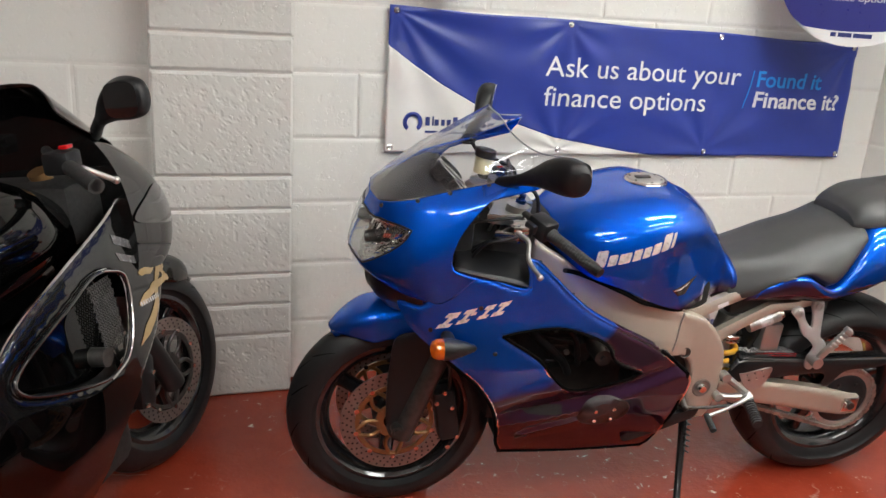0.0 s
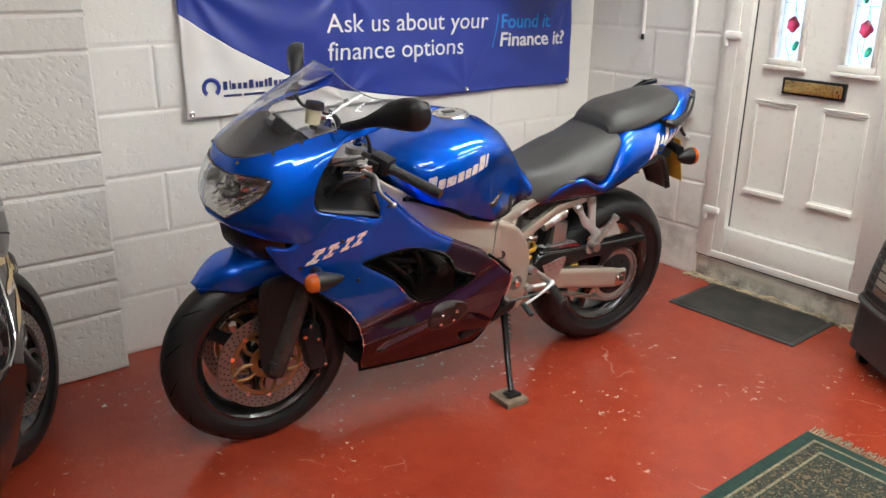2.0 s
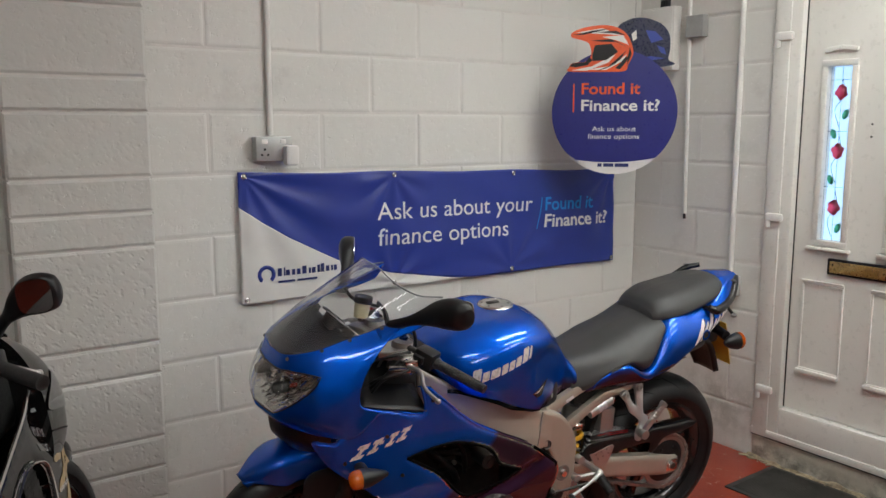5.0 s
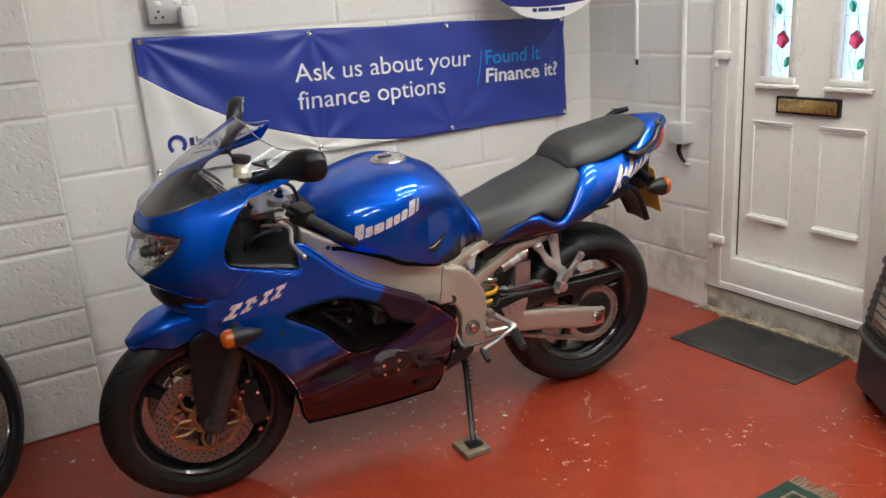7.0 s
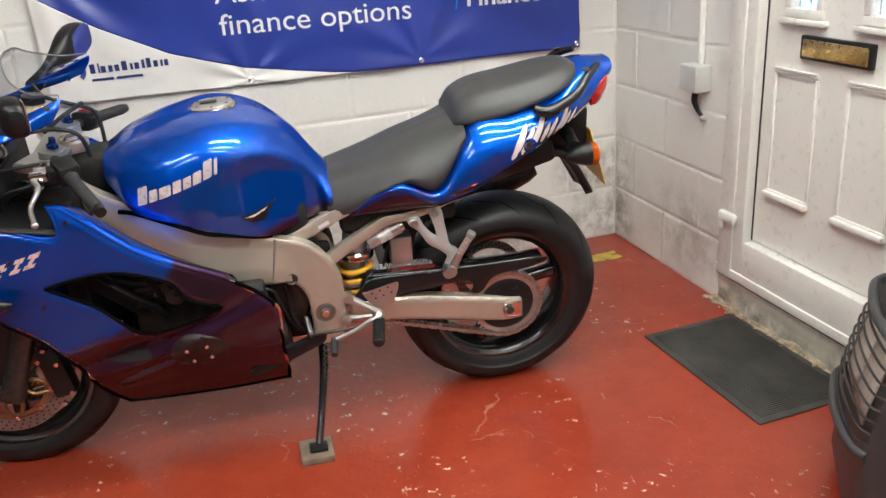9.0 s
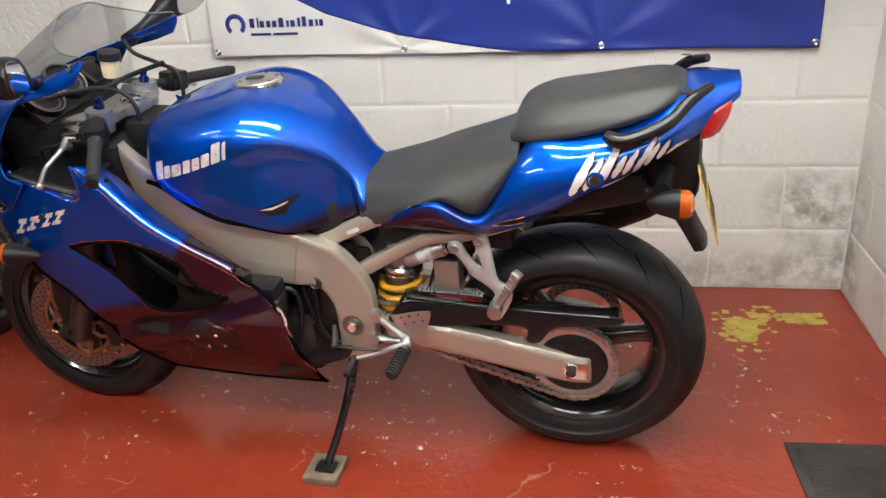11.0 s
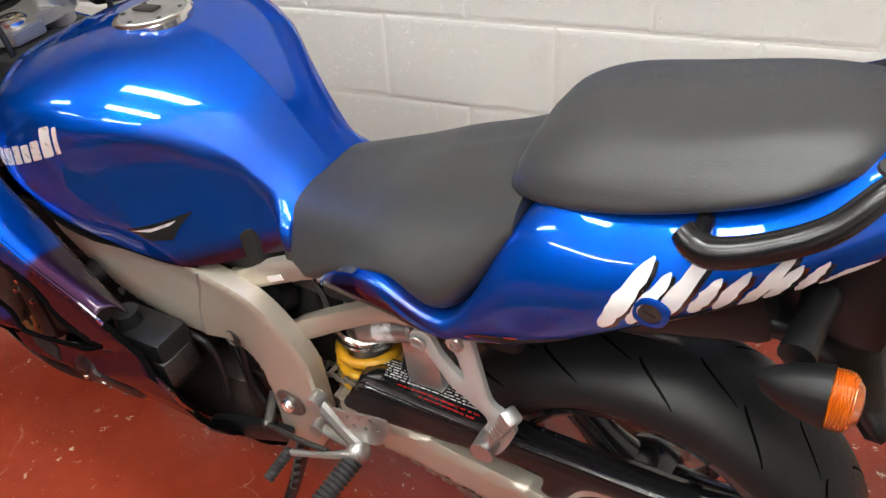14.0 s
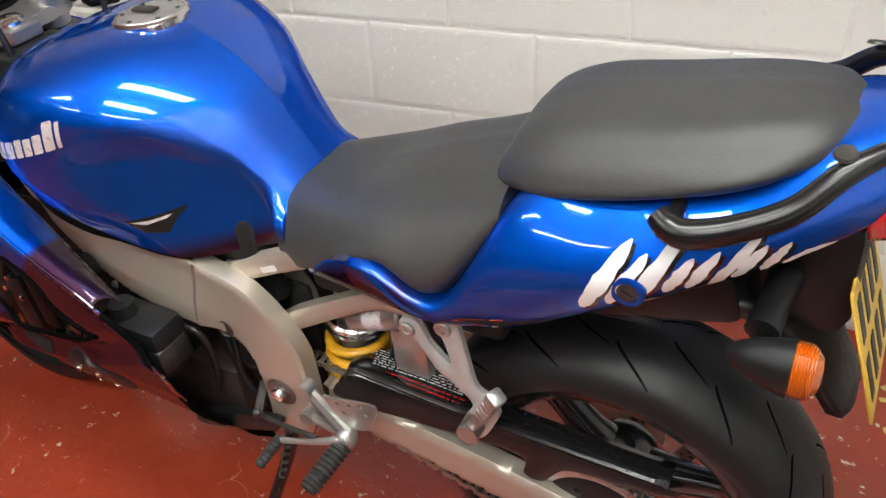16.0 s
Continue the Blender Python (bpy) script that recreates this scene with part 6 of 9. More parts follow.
    part("bolt", bolt(B(), (1.605, s * 0.118, 0.985), 0.011, (0, s * 0.3, 1), 0.003), "darksteel", gr)

# controls
YOKE = [(0.22, -0.125), (0.25, -0.14), (0.32, -0.135), (0.335, -0.11), (0.335, -0.04), (0.365, -0.03), (0.365, 0.03), (0.335, 0.04), (0.335, 0.11), (0.32, 0.135), (0.25, 0.14), (0.22, 0.125), (0.25, 0.06), (0.25, -0.06)]
bm = B()
plate(bm, [(x, y) for x, y in YOKE], -0.012, 0.012, 0.003)
bmesh.ops.rotate(bm, verts=bm.verts, cent=(0, 0, 0), matrix=Matrix.Rotation(radians(90), 3, "X"))
for v in bm.verts:
    v.co = Vector((v.co.x - 0.032, v.co.y, v.co.z + 0.9))
bmesh.ops.recalc_face_normals(bm, faces=bm.faces)
yoke = part("top_yoke", bm, "alloy", bike, "cast alloy top yoke")
part("steering_nut", lathe(B(), [(0.026, 0.0), (0.026, 0.008), (0.02, 0.013), (0.01, 0.013), (0.009, 0.006), (0.001, 0.006)], 28, Matrix.Translation((0.296, 0, 0.912)) @ Matrix.Rotation(radians(90), 4, "X")), "chrome", yoke)
for s in (-1, 1):
    bm = cyl(B(), (0.268, s * 0.098, 0.875), (0.275, s * 0.098, 0.926), 0.031, seg=28)
    part("bar_clamp", bm, "alloy", yoke)
    bm = B()
    cyl(bm, (0.277, s * 0.098, 0.931), (0.279, s * 0.098, 0.94), 0.014, seg=6)
    cyl(bm, (0.279, s * 0.098, 0.94), (0.282, s * 0.098, 0.956), 0.008, seg=12)
    part("fork_cap", bm, "bluemetal", yoke, "blue anodised fork adjuster")
    part("cap_ring", lathe(B(), [(0.03, 0.0), (0.03, 0.004), (0.022, 0.006), (0.015, 0.006)], 28, Matrix.Translation((0.2755, s * 0.098, 0.9262)) @ Matrix.Rotation(radians(90), 4, "X") @ Matrix.Diagonal((1, -1, 1, 1))), "steel", yoke)
    a, b = Vector((0.275, s * 0.11, 0.915)), Vector((0.402, s * 0.343, 0.856)) if s < 0 else Vector((0.372, 0.372, 0.872))
    hb = part("handlebar", cyl(B(), a, b, 0.011, seg=16), "darksteel", bike, "clip-on handlebar")
    g0, g1 = a.lerp(b, 0.42), a.lerp(b, 0.96)
    L = (g1 - g0).length
    prof = [(0.002, 0), (0.0175, 0), (0.0175, 0.006)]
    for k in range(15):
        y = 0.012 + (L - 0.02) * k / 15
        prof += [(0.0138, y), (0.0138, y + 0.0025), (0.0149, y + 0.0035), (0.0149, y + 0.006)]
    bm = lathe(B(), prof + [(0.0145, L), (0.002, L)], 24, Matrix.Translation(g0) @ (g1 - g0).to_track_quat("Y", "Z").to_matrix().to_4x4())
    bmesh.ops.recalc_face_normals(bm, faces=bm.faces)
    part("grip", bm, "grip", hb, "ribbed black rubber grip")
    bm = cyl(B(), g1, b + (b - a).normalized() * 0.006, 0.0138, 0.0125, 20)
    part("bar_end", bm, "black", hb)
    sw = a.lerp(b, 0.30)
    rot = (b - a).to_track_quat("X", "Z").to_matrix().to_4x4()
    bm = box(B(), (-0.032, -0.024, -0.024), (0.03, 0.026, 0.027), Matrix.Translation(sw) @ rot, 0.008)
    box(bm, (-0.028, -0.036, -0.012), (0.005, -0.018, 0.012), Matrix.Translation(sw) @ rot, 0.004)
    part("switchgear", bm, "black", hb, "black switch cluster")
    if s > 0:
        part("kill_switch", box(B(), (-0.012, -0.006, 0.024), (0.01, 0.012, 0.032), Matrix.Translation(sw) @ rot, 0.002), "redlens", hb)
    p0 = a.lerp(b, 0.2) + Vector((-0.045, 0, -0.004))
    bm = tube(B(), [p0, p0 + Vector((-0.01, s * 0.04, -0.008)), (0.262, s * 0.24, 0.885), (0.25, s * 0.29, 0.862), (0.264, s * 0.341, 0.842)], [0.009, 0.0075, 0.006, 0.0055, 0.0055], 10)
    ball(bm, (0.264, s * 0.341, 0.842), 0.008)
    part("clutch_lever" if s < 0 else "brake_lever", bm, "alloy", hb, "polished alloy lever with a ball end")
    bm = box(B(), (-0.02, -0.015, -0.012), (0.02, 0.015, 0.012), Matrix.Translation(p0 + Vector((0.005, 0, 0.0))), 0.005)
    tube(bm, [p0, p0 + Vector((-0.03, -s * 0.05, 0.0)), p0 + Vector((-0.05, -s * 0.08, -0.06))], 0.004, 8)
    part("lever_perch", bm, "alloy", hb)
    # mirrors
    bm = B()
    rings = []
    st = cr([(0.20, 0.185, 1.012, 0.022, 0.017), (0.226, 0.23, 1.036, 0.015, 0.015), (0.25, 0.27, 1.058, 0.02, 0.024), (0.274, 0.31, 1.077, 0.032, 0.038), (0.288, 0.35, 1.086, 0.034, 0.043), (0.3, 0.384, 1.088, 0.03, 0.037), (0.309, 0.399, 1.088, 0.016, 0.022)], 34)
    for x, y, z, a_, b_ in st:
        ring = []
        for i in range(24):
            w = 2 * math.pi * i / 24
            cx, cz = math.cos(w), math.sin(w)
            ring.append(bm.verts.new((x + min(a_ * math.copysign(abs(cx) ** 0.8, cx), max(0.012, 0.3075 + 0.405 * (y - 0.35) - x)), s * y, z + b_ * math.copysign(abs(cz) ** 0.8, cz))))
        rings.append(ring)
    for A, C in zip(rings, rings[1:]):
        for i in range(24):
            bm.faces.new((A[i], A[(i + 1) % 24], C[(i + 1) % 24], C[i]))
    bm.faces.new(rings[0][::-1])
    bm.faces.new(rings[-1])
    bmesh.ops.recalc_face_normals(bm, faces=bm.faces)
    mr = part("mirror", bm, "black", bike, "black fairing mirror")
    out = closed_curve([(-0.062, -0.02), (-0.05, 0.024), (-0.005, 0.041), (0.045, 0.036), (0.057, 0.008), (0.05, -0.028), (0.0, -0.042), (-0.045, -0.036)], 40)
    bm = B()
    bm.faces.new([bm.verts.new((0.3095 + 0.30 * k, s * (0.350 + 0.72 * k), 1.084 + 0.12 * k + q * 0.9)) for k, q in out])
    bmesh.ops.recalc_face_normals(bm, faces=bm.faces)
    solid(part("mirror_glass", bm, "mirror", mr, "silvered mirror glass", smooth=False), 0.002, 0.0)

# clocks
pod = part("instrument_pod", box(B(), (-0.02, -0.15, -0.055), (0.0, 0.13, 0.045), Matrix.Translation((0.125, 0, 0.945)) @ Matrix.Rotation(radians(-48), 4, "Y"), 0.008), "black", bike, "black instrument pod")
for y, r in ((0.005, 0.048), (-0.1, 0.044)):
    m = Matrix.Translation((0.12 if y > 0 else 0.134, y, 0.962 if y > 0 else 0.952)) @ Matrix.Rotation(radians(-48), 4, "Y") @ Matrix.Rotation(radians(-90), 4, "Z")
    bm = lathe(B(), [(r + 0.005, -0.03), (r + 0.005, 0.006), (r + 0.001, 0.008), (r, 0.002), (0.001, 0.002)], 40, m)
    bmesh.ops.recalc_face_normals(bm, faces=bm.faces)
    dl = part("dial", bm, "black", pod, "round dial with a bright rim")
    bm = lathe(B(), [(r + 0.004, 0.0065), (r + 0.003, 0.0095), (r, 0.0065)], 40, m)
    part("bezel", bm, "alloy", dl)
    bm = B()
    for k in range(26):
        a = radians(-40 + 260 * k / 25)
        w = m @ Matrix.Rotation(a, 4, "Y")
        box(bm, (r * 0.74, 0.0022, -0.0007), (r * 0.9, 0.0028, 0.0007), w)
    part("dial_mark", bm, "steel", dl, "white graduation marks")
    part("needle", box(B(), (-0.006, 0.003, -0.0012), (r * 0.8, 0.0042, 0.0012), m @ Matrix.Rotation(radians(200), 4, "Y")), "redlens", dl)
bm = box(B(), (-0.002, 0.06, -0.034), (0.006, 0.125, 0.03), Matrix.Translation((0.135, 0, 0.958)) @ Matrix.Rotation(radians(-48), 4, "Y"), 0.003)
pn = part("warning_panel", bm, "darksteel", pod)
part("panel_face", box(B(), (0.0055, 0.067, -0.026), (0.0075, 0.118, 0.022), Matrix.Translation((0.135, 0, 0.958)) @ Matrix.Rotation(radians(-48), 4, "Y"), 0.002), "black", pn)
bm = cyl(B(), (0.213, 0.065, 0.955), (0.219, 0.065, 0.999), 0.022, 0.0245, 24)
br = part("fluid_reservoir", bm, "fluid", bike, "cream brake fluid reservoir with a black cap")
bm = cyl(B(), (0.219, 0.065, 0.999), (0.222, 0.065, 1.018), 0.0285, 0.027, 28)
part("cap", bm, "black", br)
bm = tube(B(), [(0.212, 0.065, 0.95), (0.225, 0.09, 0.935), (0.255, 0.13, 0.92)], 0.008, 10)
part("reservoir_bracket", bm, "darksteel", br)
bar("cable", [(0.2, 0.165, 1.02), (0.225, 0.16, 0.985), (0.29, 0.165, 0.955), (0.335, 0.165, 0.93), (0.345, 0.15, 0.86), (0.34, 0.12, 0.8)], 0.0055, "black", bike)
bar("cable", [(0.09, -0.1, 0.93), (0.16, -0.09, 0.955), (0.26, -0.06, 0.965), (0.33, -0.05, 0.94), (0.345, -0.05, 0.86), (0.33, -0.04, 0.78)], 0.0055, "black", bike)
bar("cable", [(0.255, -0.045, 0.955), (0.285, 0.04, 0.965), (0.31, 0.15, 0.962)], 0.006, "black", bike)
bar("cable", [(0.26, -0.17, 0.92), (0.16, -0.17, 0.91), (0.1, -0.12, 0.87), (0.14, -0.08, 0.8)], 0.004, "black", bike)
bar("cable", [(0.27, -0.16, 0.915), (0.2, -0.16, 0.86), (0.22, -0.1, 0.8), (0.3, -0.08, 0.74)], 0.005, "black", bike)
part("headstock", box(B(), (0.30, -0.07, 0.72), (0.42, 0.07, 0.885), Matrix(), 0.02), "dark", bike)
bm = B()
DASH = [
    [(-0.08, 0, 0.923), (-0.064, -0.084, 0.927), (-0.002, -0.137, 0.949), (0.085, -0.158, 0.979)],
    [(0.0, 0, 0.942), (0.005, -0.08, 0.944), (0.035, -0.125, 0.958), (0.098, -0.15, 0.98)],
    [(0.086, 0, 0.966), (0.086, -0.08, 0.966), (0.09, -0.128, 0.97), (0.11, -0.147, 0.981)],
    [(0.1, 0, 0.97), (0.1, -0.08, 0.968), (0.104, -0.126, 0.966), (0.118, -0.145, 0.972)],
]
solid(part("dash_panel", both_sides(bm, patch(DASH, 16, 24)), "black", bike, "black dash under the screen"), 0.003)
part("instrument_housing", box(B(), (0.02, -0.15, 0.78), (0.16, 0.15, 0.93), Matrix(), 0.03), "dark", bike)
part("wiring_cover", box(B(), (0.14, -0.135, 0.70), (0.32, 0.135, 0.85), Matrix(), 0.03), "dark", bike, "black cover under the yoke")
for k in range(7):
    y = -0.2 + 0.028 * k
    bar("cable", [(0.3 - 0.01 * k, y * 0.5 - 0.05, 0.9 - 0.006 * k), (0.24, y - 0.01, 0.885 - 0.012 * k), (0.17 + 0.008 * k, y, 0.862 - 0.01 * k), (0.15, y * 0.8, 0.80), (0.2 + 0.01 * k, y * 0.6, 0.76)], 0.0042 + 0.0006 * (k % 3), "black", bike)
bm = cyl(B(), (0.205, -0.165, 0.872), (0.25, -0.205, 0.88), 0.012, seg=18)
cyl(bm, (0.25, -0.205, 0.88), (0.262, -0.216, 0.882), 0.009, seg=6)
box(bm, (0.235, -0.2, 0.885), (0.275, -0.165, 0.905), Matrix(), 0.004)
part("clutch_adjuster", bm, "chrome", bike, "bright clutch cable adjuster")
# added near-black box for the shaded inside of the nose
part("nose_filler", box(B(), (-0.03, -0.12, 0.70), (0.12, 0.12, 0.90), Matrix(), 0.03), "dark", bike)


# marks on the lacquer: plain slanted shapes in the marks' colours
def slant(x, z, w, h, lean, rise=0.0):
    return [(x, z), (x + w, z + rise * w), (x + w + lean * h, z + h + rise * w), (x + lean * h, z + h)]


def block_mark(x, z, w, h, lean, rise):
    """One plain upright block with eased corners."""
    o = [(0, 0), (0.86, 0), (0.92, 0.1), (0.92, 0.9), (0.82, 1), (0.06, 1), (0, 0.92)]
    return [(x + u * w + lean * h * v, z + v * h + rise * u * w) for u, v in o]


tall = (1.0, 0.66, 0.62, 0.66, 0.62, 0.66, 1.0, 0.9)
marks, x = [], 0.455
for k, hgt in enumerate(tall):
    w = (0.026, 0.022, 0.031, 0.022, 0.021, 0.022, 0.023, 0.009)[k]
    marks.append(block_mark(x, 0.797 + 0.33 * (x - 0.455), w, 0.044 * hgt, 0.16, 0.33))
    x += w + 0.0028
for s in (-1, 1):
    for o in marks:
        part("mark_block", drape([o], tank, side=s), "silver", tank, "silver slanted mark in plain blocks")
    part("tank_flash", drape([[(0.69, 0.7275), (0.72, 0.729), (0.752, 0.738), (0.744, 0.731), (0.716, 0.7225)]], tank, 0.001, s), "silver", tank, "thin silver flash")
    part("tank_edge", drape([[(0.685, 0.73), (0.73, 0.737), (0.777, 0.751), (0.755, 0.728), (0.74, 0.705), (0.71, 0.708)]], tank, 0.0006, s), "blackgloss", tank, "dark flash low on the tank")
marks = []
for x, z, w, h in ((0.055, 0.66, 0.034, 0.042), (0.10, 0.676, 0.03, 0.037), (0.135, 0.70, 0.012, 0.008), (0.15, 0.69, 0.026, 0.036), (0.183, 0.699, 0.03, 0.036)):
    o = [(0, 0), (0.9, 0), (1.0, 0.26), (0.62, 0.26), (0.72, 0.62), (0.95, 0.62), (1.0, 1.0), (0.1, 1.0), (0.05, 0.72), (0.36, 0.72), (0.26, 0.3), (0.05, 0.3)] if h > 0.02 else [(0, 0), (1, 0), (1, 1), (0, 1)]
    marks.append([(x + u * w + 0.6 * h * v, z + v * h + 0.26 * u * w) for u, v in o])
for s in (-1, 1):
    for o in marks:
        bm = drape([o], left_fairing, side=-1)
        if s > 0:
            mirror_y(bm)
        part("mark_block", bm, "silver", left_fairing if s < 0 else sf, "silver slanted mark in plain blocks")
def brush(pts, w, seed):
    """A ragged brush stroke along points in (x, z)."""
    rnd = random.Random(seed)
    C = cr(np.array(pts, float), 12)
    T = np.gradient(C, axis=0)
    N = np.stack([-T[:, 1], T[:, 0]], 1) / np.linalg.norm(T, axis=1)[:, None]
    prof = w * np.interp(np.linspace(0, 1, 12), [0, 0.12, 0.5, 0.85, 1], [0.25, 0.8, 1.0, 0.75, 0.12])
    up = [tuple(c + n * q * rnd.uniform(0.75, 1.15)) for c, n, q in zip(C, N, prof)]
    dn = [tuple(c - n * q * rnd.uniform(0.75, 1.15)) for c, n, q in zip(C, N, prof)]
    return up + dn[::-1]


STROKES = []
for k, (x, foot, tall, w) in enumerate(((1.388, 0.778, 0.088, 0.008), (1.414, 0.788, 0.07, 0.007), (1.438, 0.798, 0.09, 0.0075), (1.466, 0.813, 0.05, 0.006), (1.485, 0.818, 0.055, 0.0055), (1.503, 0.812, 0.084, 0.0055), (1.524, 0.832, 0.052, 0.0055), (1.546, 0.843, 0.044, 0.005))):
    STROKES.append(([(x, foot), (x + 0.2 * tall, foot + 0.45 * tall), (x + 0.48 * tall, foot + tall)], w))
STROKES.append(([(1.562, 0.852), (1.58, 0.868), (1.602, 0.878)], 0.0036))
STROKES.append(([(1.44, 0.79), (1.47, 0.797), (1.505, 0.812)], 0.003))
for s in (-1, 1):
    for k, (pts, w) in enumerate(STROKES):
        o = [(1.39 + 1.06 * (a - 1.39), c + 0.006) for a, c in brush(pts, w * 1.15, k)]
        part("stroke_shadow", drape([[(a + 0.004, c - 0.003) for a, c in o]], tail, 0.0008, s, 0.004), "blackgloss", tail, "dark offset behind the brush mark")
        part("stroke", drape([o], tail, 0.0014, s, 0.004), "white", tail, "white ragged brush stroke")
    spot = drape([[(1.430, 0.812), (1.442, 0.812), (1.442, 0.824), (1.430, 0.824)]], tail, 0.0, s)
    deep = max(abs(v.co.y) for v in spot.verts)
    spot.free()
    lm = Matrix.Translation((1.436, s * (deep - 0.001), 0.818)) @ Matrix.Diagonal((1, -s, 1, 1))
    lock = part("seat_lock", lathe(B(), [(0.019, 0.004), (0.019, -0.002), (0.016, -0.004), (0.0125, -0.004), (0.0125, 0.0)], 28, lm), "blue", tail, "round seat lock in a blue collar")
    part("lock_face", lathe(B(), [(0.0125, 0.0), (0.0115, -0.003), (0.001, -0.003)], 24, lm), "darksteel", lock)
    part("key_slot", box(B(), (-0.007, -0.0038, -0.0012), (0.007, -0.0025, 0.0012), lm @ Matrix.Rotation(radians(25), 4, "Y")), "dark", lock)
    part("cowl_screw", bolt(B(), (0.985, s * 0.128, 0.672), 0.0075, (0, s, 0.2), 0.003), "bluemetal", tail)


# ---- the door and what hangs on the walls ----
M["upvc"] = mat("white_upvc", (0.7, 0.68, 0.635), 0.32, vary=0.03, scale=4, bump=0.03, bump_scale=60)
M["brass"] = mat("brass", (0.62, 0.42, 0.16), 0.3, 0.9, vary=0.15)
M["concrete"] = block_paint("chipped_step_paint", (0.56, 0.515, 0.43), 0.9, (((2.87, 1.85, 0.03), (0.3, 0.45, 0.07), 1.0), ((2.87, 1.4, 0.0), (0.3, 0.6, 0.05), 1.0), ((2.87, 1.36, 0.075), (0.3, 0.2, 0.13), 0.85), ((2.87, 1.95, 0.06), (0.2, 0.12, 0.12), 0.8)))
M["rubble"] = mat("crumbled_mortar", (0.34, 0.27, 0.18), 0.85, vary=0.6, scale=28, bump=0.5, bump_scale=160)
M["galv"] = mat("grey_metal_box", (0.42, 0.42, 0.41), 0.42, 0.4, vary=0.1)
M["boxgrey"] = mat("grey_plastic_box", (0.5, 0.5, 0.485), 0.5, vary=0.06)
M["whiteplastic"] = mat("white_plastic", (0.76, 0.74, 0.71), 0.35, vary=0.04)
M["bannerblue"] = mat("blue_vinyl", (0.024, 0.046, 0.285), 0.33, vary=0.06, scale=5, rough_vary=0.02)
M["bannerwhite"] = mat("white_vinyl", (0.73, 0.71, 0.68), 0.42, vary=0.04, scale=5)
M["cyan"] = mat("cyan_print", (0.01, 0.27, 0.72), 0.4, vary=0.03)
M["navy"] = mat("navy_print", (0.02, 0.03, 0.14), 0.4, vary=0.05)
M["orange"] = mat("orange_print", (0.75, 0.1, 0.025), 0.35, vary=0.08)
M["signblue"] = mat("sign_blue", (0.022, 0.024, 0.17), 0.35, vary=0.05)
M["frosted"] = glass("frosted_pane", (0.9, 0.95, 1.0), 0.25)
M["daylight"] = glow("daylight", (0.55, 0.76, 1.0), 1.6)
M["redglass"] = glass("red_glass", (0.95, 0.07, 0.12), 0.3)
M["greenglass"] = glass("green_glass", (0.08, 0.45, 0.2), 0.3)
M["lead"] = mat("lead", (0.12, 0.13, 0.15), 0.5, 0.5)

LEAF_X, FACE_X = 2.908, 2.872
LY0, LY1, LZ0, LZ1 = 1.256, 1.856, 0.277, 2.08
door = thing("door_1", "closed white panelled door with two leaded rose panes", "door", kind="structure")
bm = B()
for a, b in (((FACE_X, LY1, SILL), (FACE_X + 0.07, DOOR_Y[1], DOOR_TOP)), ((FACE_X, DOOR_Y[0], SILL), (FACE_X + 0.07, LY0, DOOR_TOP)), ((FACE_X, LY0, LZ1), (FACE_X + 0.07, LY1, DOOR_TOP)), ((FACE_X, LY0, SILL), (FACE_X + 0.07, LY1, LZ0 - 0.004))):
    box(bm, a, b, bevel=0.006)
frame_ob = part("door_frame", bm, "upvc", door, "white plastic door frame")
bm = B()
for y in (DOOR_Y[1] - 0.045, DOOR_Y[0] + 0.045):
    box(bm, (FACE_X - 0.008, y - 0.035, SILL), (FACE_X + 0.002, y + 0.035, DOOR_TOP), bevel=0.004)
part("frame_bead", bm, "upvc", frame_ob)
part("threshold", box(B(), (FACE_X - 0.007, DOOR_Y[0], SILL + 0.002), (FACE_X + 0.01, DOOR_Y[1], SILL + 0.034), bevel=0.002), "upvc", frame_ob)
# the overhang's shadow line below the sill, drawn as a near-black strip
part("threshold_shadow", box(B(), (FACE_X - 0.002, DOOR_Y[0], SILL - 0.004), (FACE_X + 0.02, DOOR_Y[1], SILL + 0.003)), "dark", frame_ob)
PANES = ((1.645, 1.745), (1.345, 1.445))
GZ0, GZ1 = 1.045, 1.765
bm = B()
ys = [LY0 + 0.003, PANES[1][0], PANES[1][1], PANES[0][0], PANES[0][1], LY1 - 0.003]
for k in (0, 2, 4):
    box(bm, (LEAF_X, ys[k], LZ0), (LEAF_X + 0.045, ys[k + 1], LZ1))
for y0, y1 in PANES:
    box(bm, (LEAF_X, y0, LZ0), (LEAF_X + 0.045, y1, GZ0))
    box(bm, (LEAF_X, y0, GZ1), (LEAF_X + 0.045, y1, LZ1))
bmesh.ops.remove_doubles(bm, verts=bm.verts, dist=1e-4)
leaf = part("door_leaf", bm, "upvc", door, "white moulded door leaf", smooth=False)
part("leaf_seal", box(B(), (LEAF_X - 0.003, LY1 - 0.005, LZ0), (LEAF_X + 0.01, LY1 + 0.001, LZ1)), "dark", door)


def moulding(y0, y1, z0, z1, w=0.016, d=0.009):
    """A raised picture-frame moulding on the leaf."""
    bm = B()
    for a, b in (((y0 - w, z0 - w), (y1 + w, z0)), ((y0 - w, z1), (y1 + w, z1 + w)), ((y0 - w, z0), (y0, z1)), ((y1, z0), (y1 + w, z1))):
        box(bm, (LEAF_X - d, a[0], a[1]), (LEAF_X + 0.002, b[0], b[1]), bevel=0.004)
    return bm


